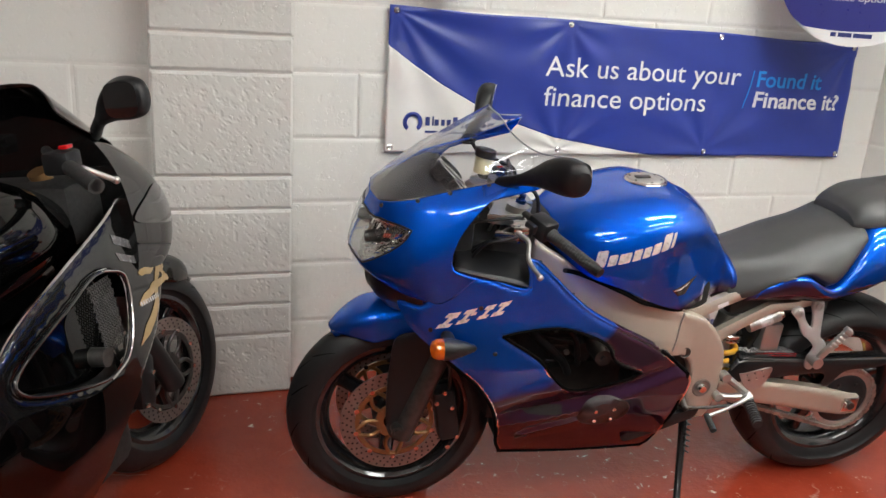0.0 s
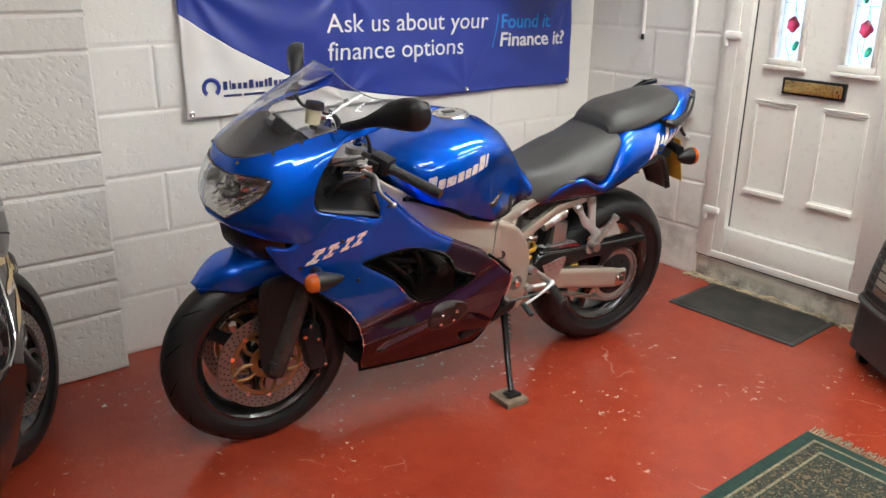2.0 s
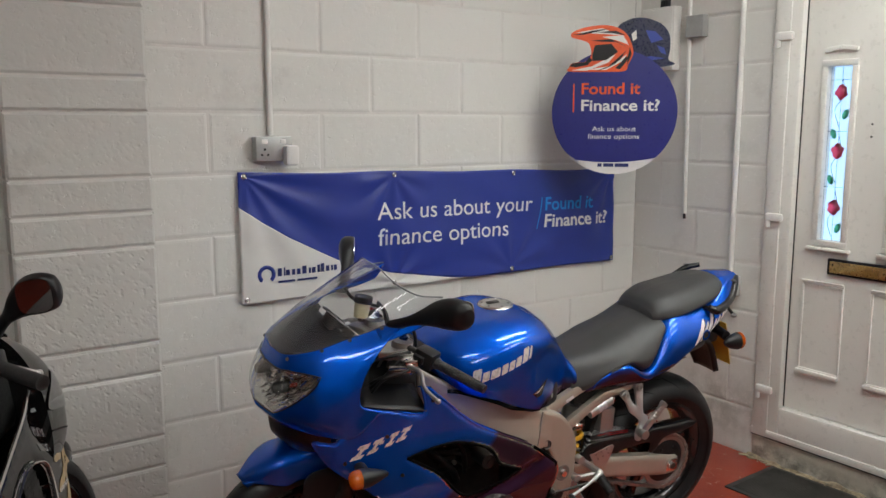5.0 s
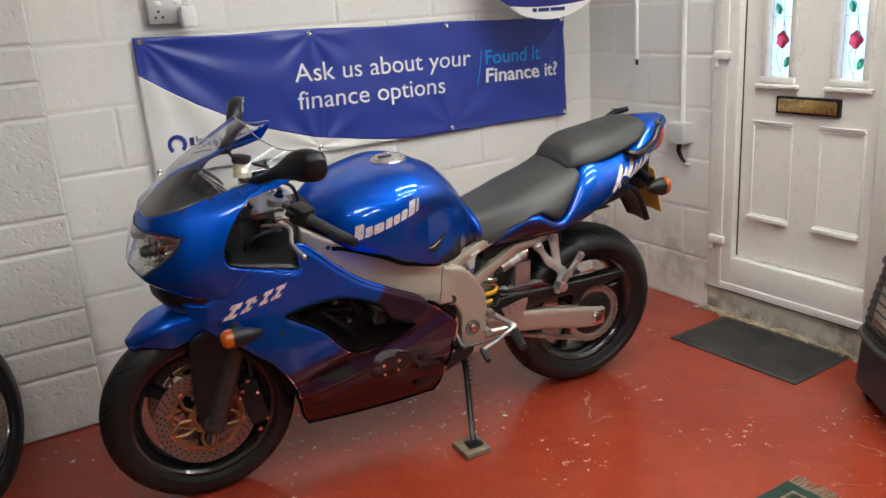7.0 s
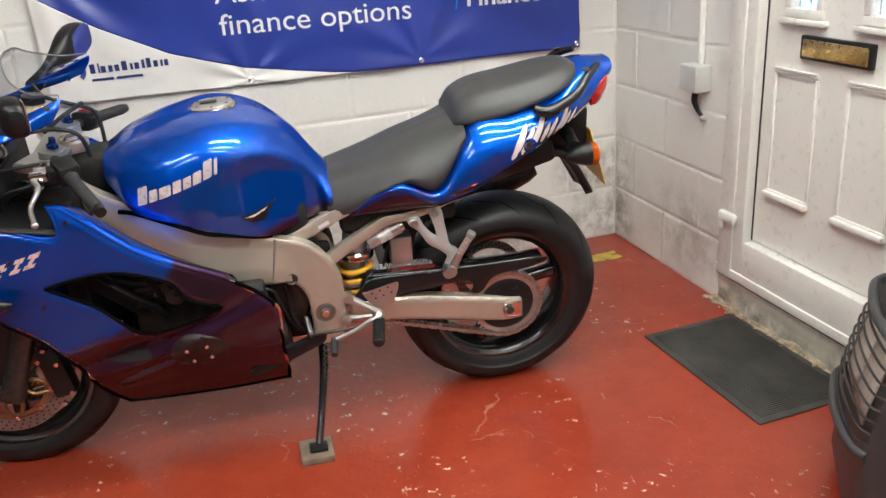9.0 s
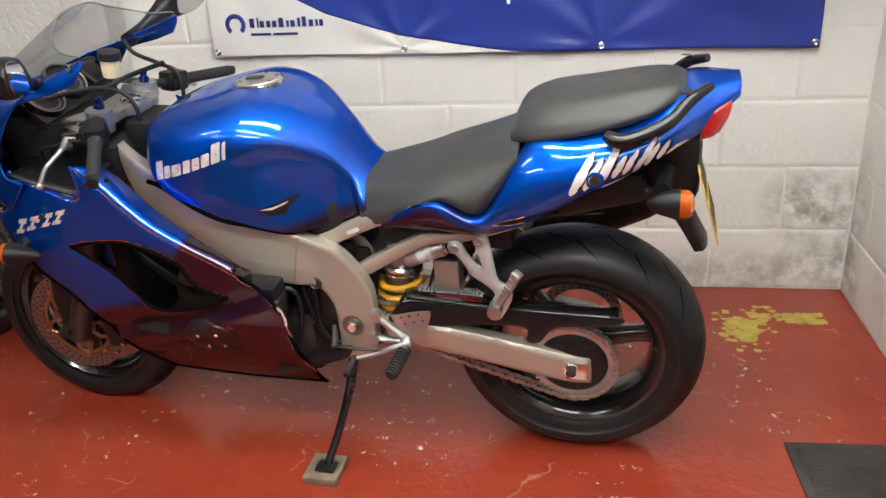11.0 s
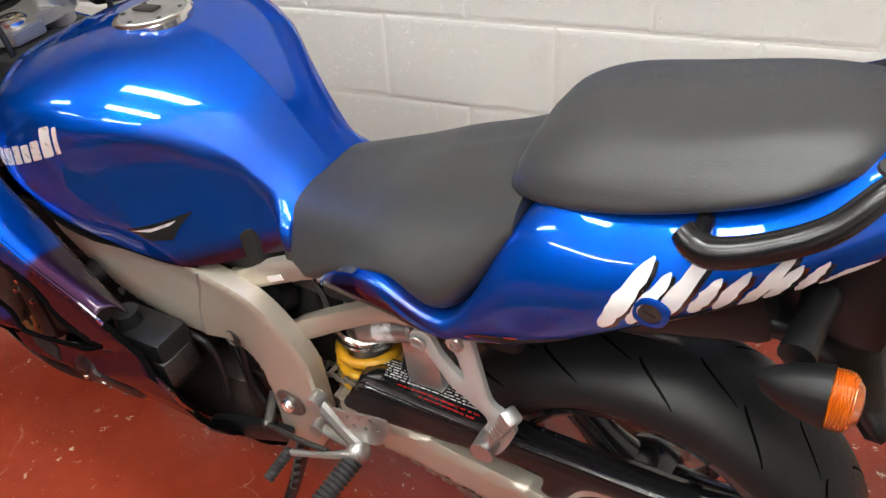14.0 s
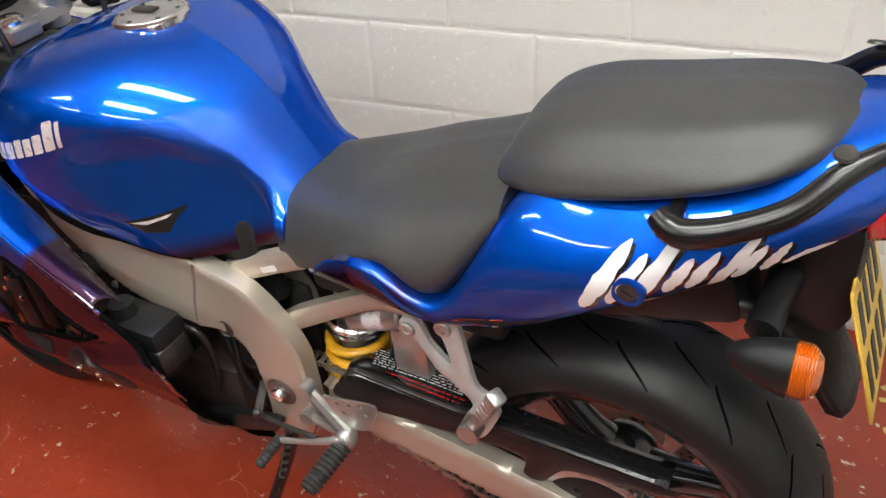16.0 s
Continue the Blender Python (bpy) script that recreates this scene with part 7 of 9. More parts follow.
for y0, y1 in PANES:
    part("pane_moulding", moulding(y0, y1, GZ0, GZ1, 0.026, 0.012), "upvc", leaf)
    part("sill_moulding", box(B(), (LEAF_X - 0.022, y0 - 0.045, GZ0 - 0.045), (LEAF_X + 0.002, y1 + 0.045, GZ0 - 0.028), bevel=0.005), "upvc", leaf)
    bm = B()
    ym = (y0 + y1) / 2
    for sgn in (-1, 1):
        m = Matrix.Translation((LEAF_X - 0.006, ym, GZ1 + 0.075)) @ Matrix.Rotation(radians(sgn * 9), 4, "X")
        box(bm, (-0.008, -0.07 if sgn > 0 else 0, -0.009), (0.008, 0.0 if sgn > 0 else 0.07, 0.009), m, 0.003)
    part("pediment_moulding", bm, "upvc", leaf)
    pn = part("pane", box(B(), (LEAF_X + 0.018, y0, GZ0), (LEAF_X + 0.023, y1, GZ1)), "frosted", leaf, "frosted pane with red leaded roses", smooth=False)
    pn.visible_shadow = False
    xg = LEAF_X + 0.016
    bm = B()
    for z in (1.27, 1.50, 1.71):
        tube(bm, [(xg, y0, z), (xg, y1, z)], 0.0012, 6, 3)
    tube(bm, [(xg, ym, GZ0), (xg, ym, GZ1)], 0.0012, 6, 3)
    for k in range(3):
        z = GZ0 + 0.015 + 0.23 * k
        tube(bm, [(xg, ym + 0.004, z), (xg, ym + 0.024, z + 0.07), (xg, ym - 0.012, z + 0.13), (xg, ym, z + 0.2)], 0.0016, 6)
    part("leading", bm, "lead", pn)
    for z, r in ((1.185, 0.027), (1.42, 0.027), (1.66, 0.026)):
        bm = B()
        vs = [bm.verts.new((xg - 0.0015, ym + r * (1 + 0.16 * math.sin(5 * a + z * 9)) * math.cos(a) * 1.0, z + r * (1.15 + 0.12 * math.cos(4 * a)) * math.sin(a))) for a in np.linspace(0, 2 * math.pi, 26)[:-1]]
        bm.faces.new(vs)
        solid(part("rose", bm, "redglass", pn, "red glass rose"), 0.002)
    for z, sgn in ((1.10, -1), (1.30, 1), (1.49, 1), (1.57, -1)):
        bm = B()
        vs = [bm.verts.new((xg - 0.0015, ym + sgn * (0.022 + 0.014 * math.cos(a)), z + 0.02 * math.sin(a) + 0.008 * math.cos(a))) for a in np.linspace(0, 2 * math.pi, 16)[:-1]]
        bm.faces.new(vs)
        solid(part("leaf", bm, "greenglass", pn, "green glass leaf"), 0.002)
for y0, y1 in ((1.625, 1.79), (1.325, 1.49)):
    part("panel_moulding", moulding(y0, y1, 0.478, 0.85, 0.012, 0.007), "upvc", leaf)
    part("panel_ledge", box(B(), (LEAF_X - 0.02, y0 - 0.014, 0.452), (LEAF_X + 0.002, y1 + 0.014, 0.472), bevel=0.006), "upvc", leaf)
    bm = B()
    for k in range(3):
        box(bm, (LEAF_X - 0.012 + 0.003 * k, y0 - 0.008 + 0.006 * k, 0.862 - 0.009 * k), (LEAF_X + 0.002, y1 + 0.008 - 0.006 * k, 0.868 - 0.009 * k), bevel=0.001, seg=1)
    part("panel_cornice", bm, "upvc", leaf)
lb = part("letter_plate", box(B(), (LEAF_X - 0.016, 1.418, 0.906), (LEAF_X + 0.002, 1.688, 0.974), bevel=0.004), "black", leaf, "black framed letter plate")
part("flap", box(B(), (LEAF_X - 0.020, 1.430, 0.915), (LEAF_X - 0.014, 1.676, 0.964), bevel=0.003), "brass", lb, "brass letter flap")
for z in (1.48, 1.53):
    part("screw_hole", cyl(B(), (LEAF_X - 0.004, 1.55, z), (LEAF_X + 0.001, 1.55, z), 0.004, seg=10), "dark", leaf)
for z in (0.345, 1.127, 1.90):
    hg = part("hinge", box(B(), (FACE_X - 0.026, 1.885, z - 0.018), (FACE_X - 0.002, 1.965, z + 0.018), bevel=0.009), "whiteplastic", door, "chunky white hinge")
    part("knuckle", cyl(B(), (FACE_X - 0.014, 1.955, z - 0.045), (FACE_X - 0.014, 1.955, z + 0.01), 0.011, seg=16), "whiteplastic", hg)
bm = box(B(), (WALL_X - 0.005, DOOR_Y[0], 0), (WALL_X + 0.25, DOOR_Y[1], SILL - 0.004), bevel=0.004)
bmesh.ops.subdivide_edges(bm, edges=bm.edges, cuts=14, use_grid_fill=True)
for v in bm.verts:
    if v.co.x < WALL_X + 0.03:
        v.co.x += 0.007 * noise.noise(v.co * 14) + 0.006 * noise.noise(v.co * 37)
solo("door_step", bm, "concrete", "chipped painted concrete step under the door", "step", kind="structure")
rnd = random.Random(31)
bm = B()
for k in range(230):
    # broken paint and mortar along the foot of the step and the wall beside it
    y = DOOR_Y[0] + rnd.random() ** 0.8 * (DOOR_Y[1] + 0.05 - DOOR_Y[0])
    r = rnd.uniform(0.0025, 0.009) * (1.6 if rnd.random() < 0.12 else 1)
    c = Vector((WALL_X - 0.006 - abs(rnd.gauss(0, 0.013)), y, r * 0.25))
    bmesh.ops.create_icosphere(bm, subdivisions=1, radius=r, matrix=Matrix.Translation(c) @ Matrix.Rotation(rnd.uniform(0, 6), 4, "Z") @ Matrix.Diagonal((rnd.uniform(0.7, 1.2), rnd.uniform(0.8, 1.9), rnd.uniform(0.25, 0.6), 1)))
for v in bm.verts:
    v.co += 0.0022 * noise.noise_vector(v.co * 160)
solo("rubble", bm, "rubble", "crumbled cream paint and mortar along the step's foot", "debris", kind="stuff")
bm = B()
G2 = []
for y in np.linspace(DOOR_Y[0], DOOR_Y[1] + 0.02, 120):
    w, h = 0.012 + 0.012 * noise.noise(Vector((0, y * 19, 3))), 0.016 + 0.02 * noise.noise(Vector((0, y * 13, 7)))
    w, h = max(0.003, w), max(0.003, h)
    G2.append([(WALL_X + 0.002, y, h), (WALL_X - 0.006 - 0.25 * w, y, h * 0.75), (WALL_X - 0.006 - 0.7 * w, y, h * 0.3), (WALL_X - 0.006 - w, y, -0.002)])
sheet(bm, G2)
bmesh.ops.recalc_face_normals(bm, faces=bm.faces)
if sum(f.normal.z for f in bm.faces) < 0:
    bmesh.ops.reverse_faces(bm, faces=bm.faces)
solo("joint", bm, "rubble", "ragged mortar joint between step and floor", "joint", kind="structure")
bm = box(B(), (3.0, 0.9, 0.3), (3.01, 2.2, 2.6))
solo("backdrop", bm, "daylight", "pale daylight outside the door", "backdrop", kind="structure")


# wiring
def conduit(pts, r, name="conduit", label="white-painted conduit run down the wall"):
    return solo(name, tube(B(), pts, r, 12, smooth=False, n=len(pts)), "whiteplastic", label, "conduit", group="conduits")


conduit([(0.868, WALL_Y - 0.012, 1.49), (0.868, WALL_Y - 0.012, TOP)], 0.011)
conduit([(WALL_X - 0.012, 2.42, 1.10), (WALL_X - 0.012, 2.45, TOP)], 0.010)
conduit([(WALL_X - 0.012, 2.142, 0.82), (WALL_X - 0.012, 2.148, TOP)], 0.012)
solo("cable_tail", tube(B(), [(WALL_X - 0.012, 2.42, 1.105), (WALL_X - 0.012, 2.419, 1.075)], 0.007, 10, 4), "dark", "dark cable end below the conduit", "cable")
jb = thing("junction_box", "grey junction box with a black cable hanging out", "junction box", pose(WALL_X - 0.001, 2.14, 0.787))
part("box", box(B(), (-0.06, -0.05, -0.042), (0, 0.05, 0.048), bevel=0.004), "boxgrey", jb)
part("lid", box(B(), (-0.064, -0.048, -0.04), (-0.059, 0.048, 0.046), bevel=0.002), "boxgrey", jb)
part("cable", tube(B(), [(-0.025, 0.0, -0.04), (-0.03, 0.003, -0.075), (-0.022, -0.008, -0.11), (-0.012, -0.028, -0.135)], [0.012, 0.011, 0.008, 0.006], 10), "black", jb, "black cable")
part("strain_clip", ball(B(), (-0.014, -0.03, -0.137), 0.011, (1, 1.4, 1)), "galv", jb)
sk = thing("wall_socket", "metal-clad double socket with a white plug", "socket", pose(0.868, WALL_Y - 0.001, 1.44))
part("back_box", box(B(), (-0.072, -0.042, -0.045), (0.072, 0, 0.045), bevel=0.005), "galv", sk)
fp = part("face_plate", box(B(), (-0.072, -0.047, -0.045), (0.072, -0.041, 0.045), bevel=0.003), "galv", sk, "brushed metal face plate")
for y in (-0.038, 0.034):
    part("rocker", box(B(), (y - 0.012, -0.05, 0.018), (y + 0.012, -0.046, 0.034), bevel=0.002), "whiteplastic", fp)
for dx, dz in ((-0.038, -0.002), (-0.050, -0.022), (-0.026, -0.022)):
    part("pin_hole", box(B(), (dx - 0.004, -0.0478, dz - 0.004), (dx + 0.004, -0.0462, dz + 0.004)), "dark", fp)
part("plug", box(B(), (0.03, -0.085, -0.062), (0.085, -0.046, 0.012), bevel=0.01), "whiteplastic", sk, "white plug")
b2 = thing("switch_box", "small grey box high on the wall", "switch box", pose(WALL_X - 0.001, 2.385, 1.985))
part("box", box(B(), (-0.045, -0.05, -0.05), (0, 0.05, 0.05), bevel=0.006), "galv", b2)

cb = thing("control_box", "white wall control box with a small printed label", "control box", pose(WALL_X - 0.001, 2.595, 1.94))
part("box", box(B(), (-0.055, -0.1, -0.15), (0, 0.1, 0.15), bevel=0.006), "whiteplastic", cb)
part("lid", box(B(), (-0.06, -0.092, -0.14), (-0.054, 0.092, 0.14), bevel=0.003), "whiteplastic", cb)
for y, z, w, h in ((0.055, 0.085, 0.016, 0.02), (-0.005, 0.07, 0.05, 0.006)):
    part("label_bar", box(B(), (-0.0615, y - w / 2, z), (-0.0598, y + w / 2, z + h)), "black", cb)
for y in (-0.01, -0.04):
    part("cable_gland", cyl(B(), (-0.03, y, 0.15), (-0.03, y, 0.185), 0.013, seg=14), "black", cb)

# ---- banner ----
def banner_z(x, k):
    """Height on the sheet: k from 0 at the foot to 1 at the top; it hangs in shallow swags between its eyelets."""
    u = (x - 0.732) / 1.973
    sag = 0.006 * math.sin(3 * math.pi * u) ** 2
    top, foot = 1.356 - 0.044 * u - sag, 0.858 - 0.014 * u + sag * 0.5
    return foot + (top - foot) * k


def banner_y(x, z):
    # long slack folds, creases that pull from the upper corner eyelets, and the pull between the lower ones
    fold = math.sin(30 * (z + 0.45 * x) + 4 * noise.noise(Vector((1.5 * x, 2 * z, 4.0)))) * (0.25 + 0.9 * max(0.0, noise.noise(Vector((2.2 * x, 3 * z, 8.0)))))
    out = 0.004 * math.sin(7 * x + 9 * z) + 0.003 * noise.noise(Vector((4 * x + 3 * z, 9 * z, 1.0))) + 0.0048 * fold
    for ex, ez, reach, count in ((0.755, 1.34, 0.42, 13), (2.685, 1.30, 0.3, 11), (1.402, 1.325, 0.2, 9), (2.042, 0.87, 0.3, 9), (1.4, 0.872, 0.2, 9)):
        r = math.hypot(x - ex, z - ez)
        a = math.atan2(z - ez, x - ex)
        out += 0.016 * r / reach * math.exp(-(r / reach) ** 2 * 1.6) * math.sin(count * a + 2 * ex) * 0.8
    return WALL_Y - max(0.008, 0.021 + out)


WAVE = ((0.732, 1.225), (0.82, 1.165), (0.924, 1.1), (1.14, 0.99), (1.38, 0.915), (1.56, 0.884), (1.70, 0.862), (1.86, 0.845))
wx, wz = zip(*WAVE)


def wave(x):
    return max(banner_z(x, 0), float(np.interp(x, wx, wz))) if x < 1.86 else banner_z(x, 0)


banner = thing("banner", "blue and white finance banner hung by eyelets on the wall", "banner")
xs = np.linspace(0.732, 2.705, 210)
for name, lo, hi, material, label in (("blue_print", 0, 1, "bannerblue", "blue printed field"), ("white_print", 1, 0, "bannerwhite", "white printed corner")):
    bm = B()
    G2 = []
    for x in xs if lo == 0 else xs[xs < 1.84]:
        w, foot, top = wave(x), banner_z(x, 0), banner_z(x, 1)
        a, b = (w, top) if lo == 0 else (foot, w)
        G2.append([(x, banner_y(x, z), z) for z in np.linspace(a, b, 44)])
    sheet(bm, G2)
    for f in bm.faces:
        f.normal_update()
        if f.normal.y > 0:
            f.normal_flip()
    solid(part(name, bm, material, banner, label), 0.0012)


def print_on(words, size, x, z, material, shear=0.0, width=None, tilt=0.0, bold=0.0, label=""):
    bm = lettering(words, size, 0, 0, shear, width=width, bold=bold)
    ca, sa = math.cos(radians(tilt)), math.sin(radians(tilt))
    for v in bm.verts:
        xx, zz = x + v.co.x * ca - v.co.z * sa, z + v.co.x * sa + v.co.z * ca
        v.co = Vector((xx, banner_y(xx, zz) - 0.0022 + v.co.y, zz))
    for one in islands(bm):
        part("letter", one, material, banner, label, smooth=False)


print_on("Ask us about your", 0.103, 1.319, 1.141, "white", width=0.837, tilt=-0.7, label="white printed words")
print_on("finance options", 0.103, 1.322, 1.033, "white", width=0.695, tilt=-0.7, shear=0.0, label="white printed words")
print_on("Found it", 0.088, 2.238, 1.128, "cyan", width=0.316, tilt=-0.7, shear=0.0, bold=0.0012, label="cyan printed words")
print_on("Finance it?", 0.088, 2.240, 1.047, "white", width=0.418, tilt=-0.7, bold=0.0016, label="white printed words")
bm = B()
G2 = [[(2.196 + 0.02 * k + d, banner_y(2.2, 1.04 + 0.15 * k) - 0.002, 1.04 + 0.15 * k) for d in (-0.003, 0.003)] for k in np.linspace(0, 1, 6)]
sheet(bm, G2)
bmesh.ops.recalc_face_normals(bm, faces=bm.faces)
part("divider", bm, "cyan", banner)
# maker's roundel and its name as plain bars
bm = B()
for k in range(28):
    a0, a1 = radians(-52 + 284 * k / 28), radians(-52 + 284 * (k + 1) / 28)
    vs = [bm.verts.new((0.828 + r * math.cos(a), banner_y(0.828, 0.965) - 0.003, 0.965 + r * math.sin(a))) for r, a in ((0.036, a0), (0.036, a1), (0.021, a1), (0.021, a0))]
    bm.faces.new(vs)
bmesh.ops.recalc_face_normals(bm, faces=bm.faces)
solid(part("roundel", bm, "bannerblue", banner, "open blue ring mark"), 0.001, 0)
x = 0.876
for w, h in ((0.02, 0.034), (0.007, 0.036), (0.019, 0.024), (0.016, 0.024), (0.018, 0.024), (0, 0), (0.021, 0.034), (0.011, 0.024), (0.019, 0.024), (0.012, 0.032), (0.018, 0.036), (0.018, 0.024), (0.01, 0.024), (0.016, 0.024)):
    if w:
        bm = box(B(), (x, banner_y(x, 0.965) - 0.0035, 0.953), (x + w * 0.8, banner_y(x, 0.965) - 0.0018, 0.953 + h * 0.9))
        part("name_bar", bm, "navy", banner)
    x += w * 1.28 + 0.0
x = 0.876
for w in (0.07, 0.085):
    part("name_bar", box(B(), (x, banner_y(x + w / 2, 0.931) - 0.004, 0.927), (x + w, banner_y(x + w / 2, 0.931) - 0.0018, 0.935)), "navy", banner)
    x += w + 0.01
for x, k in ((0.755, 1), (1.402, 1), (2.042, 1), (2.685, 1), (0.75, 0), (1.4, 0), (2.043, 0), (2.69, 0)):
    z = banner_z(x, k) + (-0.017 if k else 0.017)
    bm = lathe(B(), [(0.0105, 0), (0.0105, -0.0016), (0.008, -0.003), (0.0055, -0.0016), (0.0055, 0.001)], 24, Matrix.Translation((x, banner_y(x, z) - 0.001, z)))
    bmesh.ops.recalc_face_normals(bm, faces=bm.faces)
    ey = part("eyelet", bm, "chrome", banner, "nickel eyelet")
    part("screw", ball(B(), (x, banner_y(x, z) - 0.003, z), 0.005, (1, 0.7, 1), 12, 8), "steel", ey)

# ---- round hanging sign, set across the corner ----
sign = thing("hanging_sign", "round blue finance sign with two helmets on top", "sign", pose(2.345, 2.405, 1.583, 0, 0, -45))
RS = 0.272
bm = B()
plate(bm, [(RS * math.cos(a), RS * math.sin(a)) for a in np.linspace(0, 2 * math.pi, 73)[:-1]], -0.003, 0.003)
part("board", bm, "signblue", sign, "round blue board", smooth=False)
bm = B()
low = [(RS * math.cos(a), RS * math.sin(a)) for a in np.linspace(radians(222), radians(320), 30)]
top = [(x, -0.2 - 0.1 * (0.05 - (x / 0.9) ** 2) * 4 + 0.02 * x) for x in np.linspace(low[-1][0], low[0][0], 20)[1:-1]]
plate(bm, low + top, -0.0045, -0.003)
part("white_foot", bm, "bannerwhite", sign, smooth=False)


def sign_words(words, size, x, z, material, width, bold=0.0):
    bm = lettering(words, size, x, z, width=width, bold=bold)
    for v in bm.verts:
        v.co.y -= 0.0045
    for one in islands(bm):
        part("letter", one, material, sign, smooth=False)


sign_words("Found it", 0.068, -0.143, 0.08, "orange", 0.253, 0.0014)
sign_words("Finance it?", 0.068, -0.143, 0.007, "bannerwhite", 0.338, 0.0014)
sign_words("Ask us about", 0.031, -0.093, -0.083, "bannerwhite", 0.19)
sign_words("finance options", 0.031, -0.111, -0.116, "bannerwhite", 0.224)
part("divider", box(B(), (-0.18, -0.0055, 0.0), (-0.174, -0.004, 0.125)), "orange", sign)
for x, w in ((-0.065, 0.018), (-0.04, 0.045), (0.01, 0.06)):
    part("name_bar", box(B(), (x, -0.0062, -0.24), (x + w, -0.005, -0.225)), "navy", sign)
h1 = closed_curve([(-0.19, 0.345), (-0.14, 0.365), (-0.06, 0.375), (0.0, 0.365), (0.045, 0.335), (0.068, 0.29), (0.075, 0.25), (0.055, 0.205), (0.04, 0.178), (-0.05, 0.175), (-0.2, 0.178), (-0.2, 0.195), (-0.185, 0.215), (-0.13, 0.22), (-0.105, 0.25), (-0.115, 0.295), (-0.14, 0.31), (-0.19, 0.325)], 90)
h2 = closed_curve([(0.0, 0.345), (0.05, 0.395), (0.12, 0.402), (0.19, 0.375), (0.225, 0.33), (0.23, 0.27), (0.225, 0.225), (0.25, 0.21), (0.24, 0.2), (0.16, 0.19), (0.03, 0.185)], 60)
bm = B()
plate(bm, [tuple(p) for p in h2], -0.001, 0.003)
M["helmetdark"] = mat("dark_helmet_print", (0.006, 0.008, 0.04), 0.3, vary=0.2)
cut2 = part("dark_helmet_cutout", bm, "helmetdark", sign, "printed dark blue helmet", smooth=False)
bm = B()
plate(bm, [tuple(p) for p in h1], -0.004, 0.001)
cut1 = part("orange_helmet_cutout", bm, "orange", sign, "printed orange helmet", smooth=False)
for o in ([(-0.17, 0.345), (-0.06, 0.362), (0.02, 0.33), (-0.03, 0.335), (-0.1, 0.34)], [(-0.06, 0.325), (0.03, 0.33), (0.055, 0.29), (0.0, 0.31)], [(-0.12, 0.185), (-0.02, 0.2), (0.05, 0.25), (0.03, 0.22), (-0.04, 0.183)], [(-0.19, 0.183), (-0.1, 0.2), (0.0, 0.25), (-0.03, 0.215), (-0.12, 0.181)]):
    bm = B()
    plate(bm, o, -0.0052, -0.004)
    part("helmet_stripe", bm, "bannerwhite", cut1, smooth=False)
for o in ([(-0.1, 0.25), (-0.09, 0.29), (-0.02, 0.295), (0.01, 0.26), (-0.04, 0.225), (-0.1, 0.222)], [(0.0, 0.19), (0.045, 0.24), (0.06, 0.235), (0.02, 0.185)], [(-0.09, 0.345), (0.0, 0.35), (0.04, 0.33), (-0.02, 0.34)]):
    bm = B()
    plate(bm, o, -0.0056, -0.0044)
    part("helmet_stripe", bm, "black", cut1, smooth=False)
for o, mm in (([(0.125, 0.35), (0.165, 0.345), (0.2, 0.31), (0.15, 0.295)], "bannerblue"), ([(0.065, 0.335), (0.085, 0.352), (0.088, 0.315), (0.072, 0.305)], "bannerwhite"), ([(0.09, 0.23), (0.15, 0.24), (0.21, 0.23), (0.15, 0.222)], "bannerblue"), ([(0.175, 0.285), (0.205, 0.275), (0.215, 0.245), (0.19, 0.255)], "bannerblue")):
    bm = B()
    plate(bm, o, -0.0024, -0.001)
    part("visor_shine", bm, mm, cut2, smooth=False)
for o in ([(-0.185, 0.335), (-0.1, 0.352), (-0.03, 0.36), (-0.06, 0.352), (-0.14, 0.335)], [(-0.105, 0.31), (-0.02, 0.315), (0.05, 0.28), (0.0, 0.302), (-0.06, 0.304)], [(-0.2, 0.2), (-0.185, 0.214), (-0.13, 0.218), (-0.11, 0.24), (-0.1, 0.225), (-0.12, 0.205), (-0.17, 0.196)], [(-0.08, 0.18), (0.0, 0.21), (0.045, 0.265), (0.02, 0.225), (-0.04, 0.19)], [(0.05, 0.2), (0.068, 0.25), (0.06, 0.28), (0.052, 0.24)]):
    bm = B()
    plate(bm, o, -0.0062, -0.005)
    part("helmet_stripe", bm, "black", cut1, smooth=False)
part("hanger", tube(B(), [(0.08, 0.002, 0.37), (0.08, 0.002, TOP - 1.583)], 0.0012, 6, 3), "galv", sign)

# ---- floor things ----
M["mat"] = mat("ribbed_rubber", (0.042, 0.038, 0.034), 0.65, vary=0.6, scale=6, bump=0.2, bump_scale=90)
dm = thing("door_mat", "ribbed dark rubber door mat", "mat", pose(2.685, 1.565, 0, 0, 0, 1.5))
bm = box(B(), (-0.178, -0.29, 0.0), (0.178, 0.29, 0.006), bevel=0.003)
part("base", bm, "mat", dm)
bm = B()
for k in range(60):
    y = -0.262 + 0.524 * k / 59
    box(bm, (-0.155, y - 0.0026, 0.0055), (0.155, y + 0.0026, 0.0085), bevel=0.001, seg=1)
tagged(part("rib", bm, "mat", dm), kind="stuff")
M["wood"] = mat("weathered_wood", (0.19, 0.14, 0.095), 0.75, vary=0.35, scale=20, bump=0.4, bump_scale=120)
solo("wood_block", box(B(), (-0.045, -0.05, 0), (0.045, 0.05, 0.0205), bevel=0.003), "wood", "worn wooden block under the side stand", "wood block", pose(1.345, 1.637, 0, 0, 0, -4))


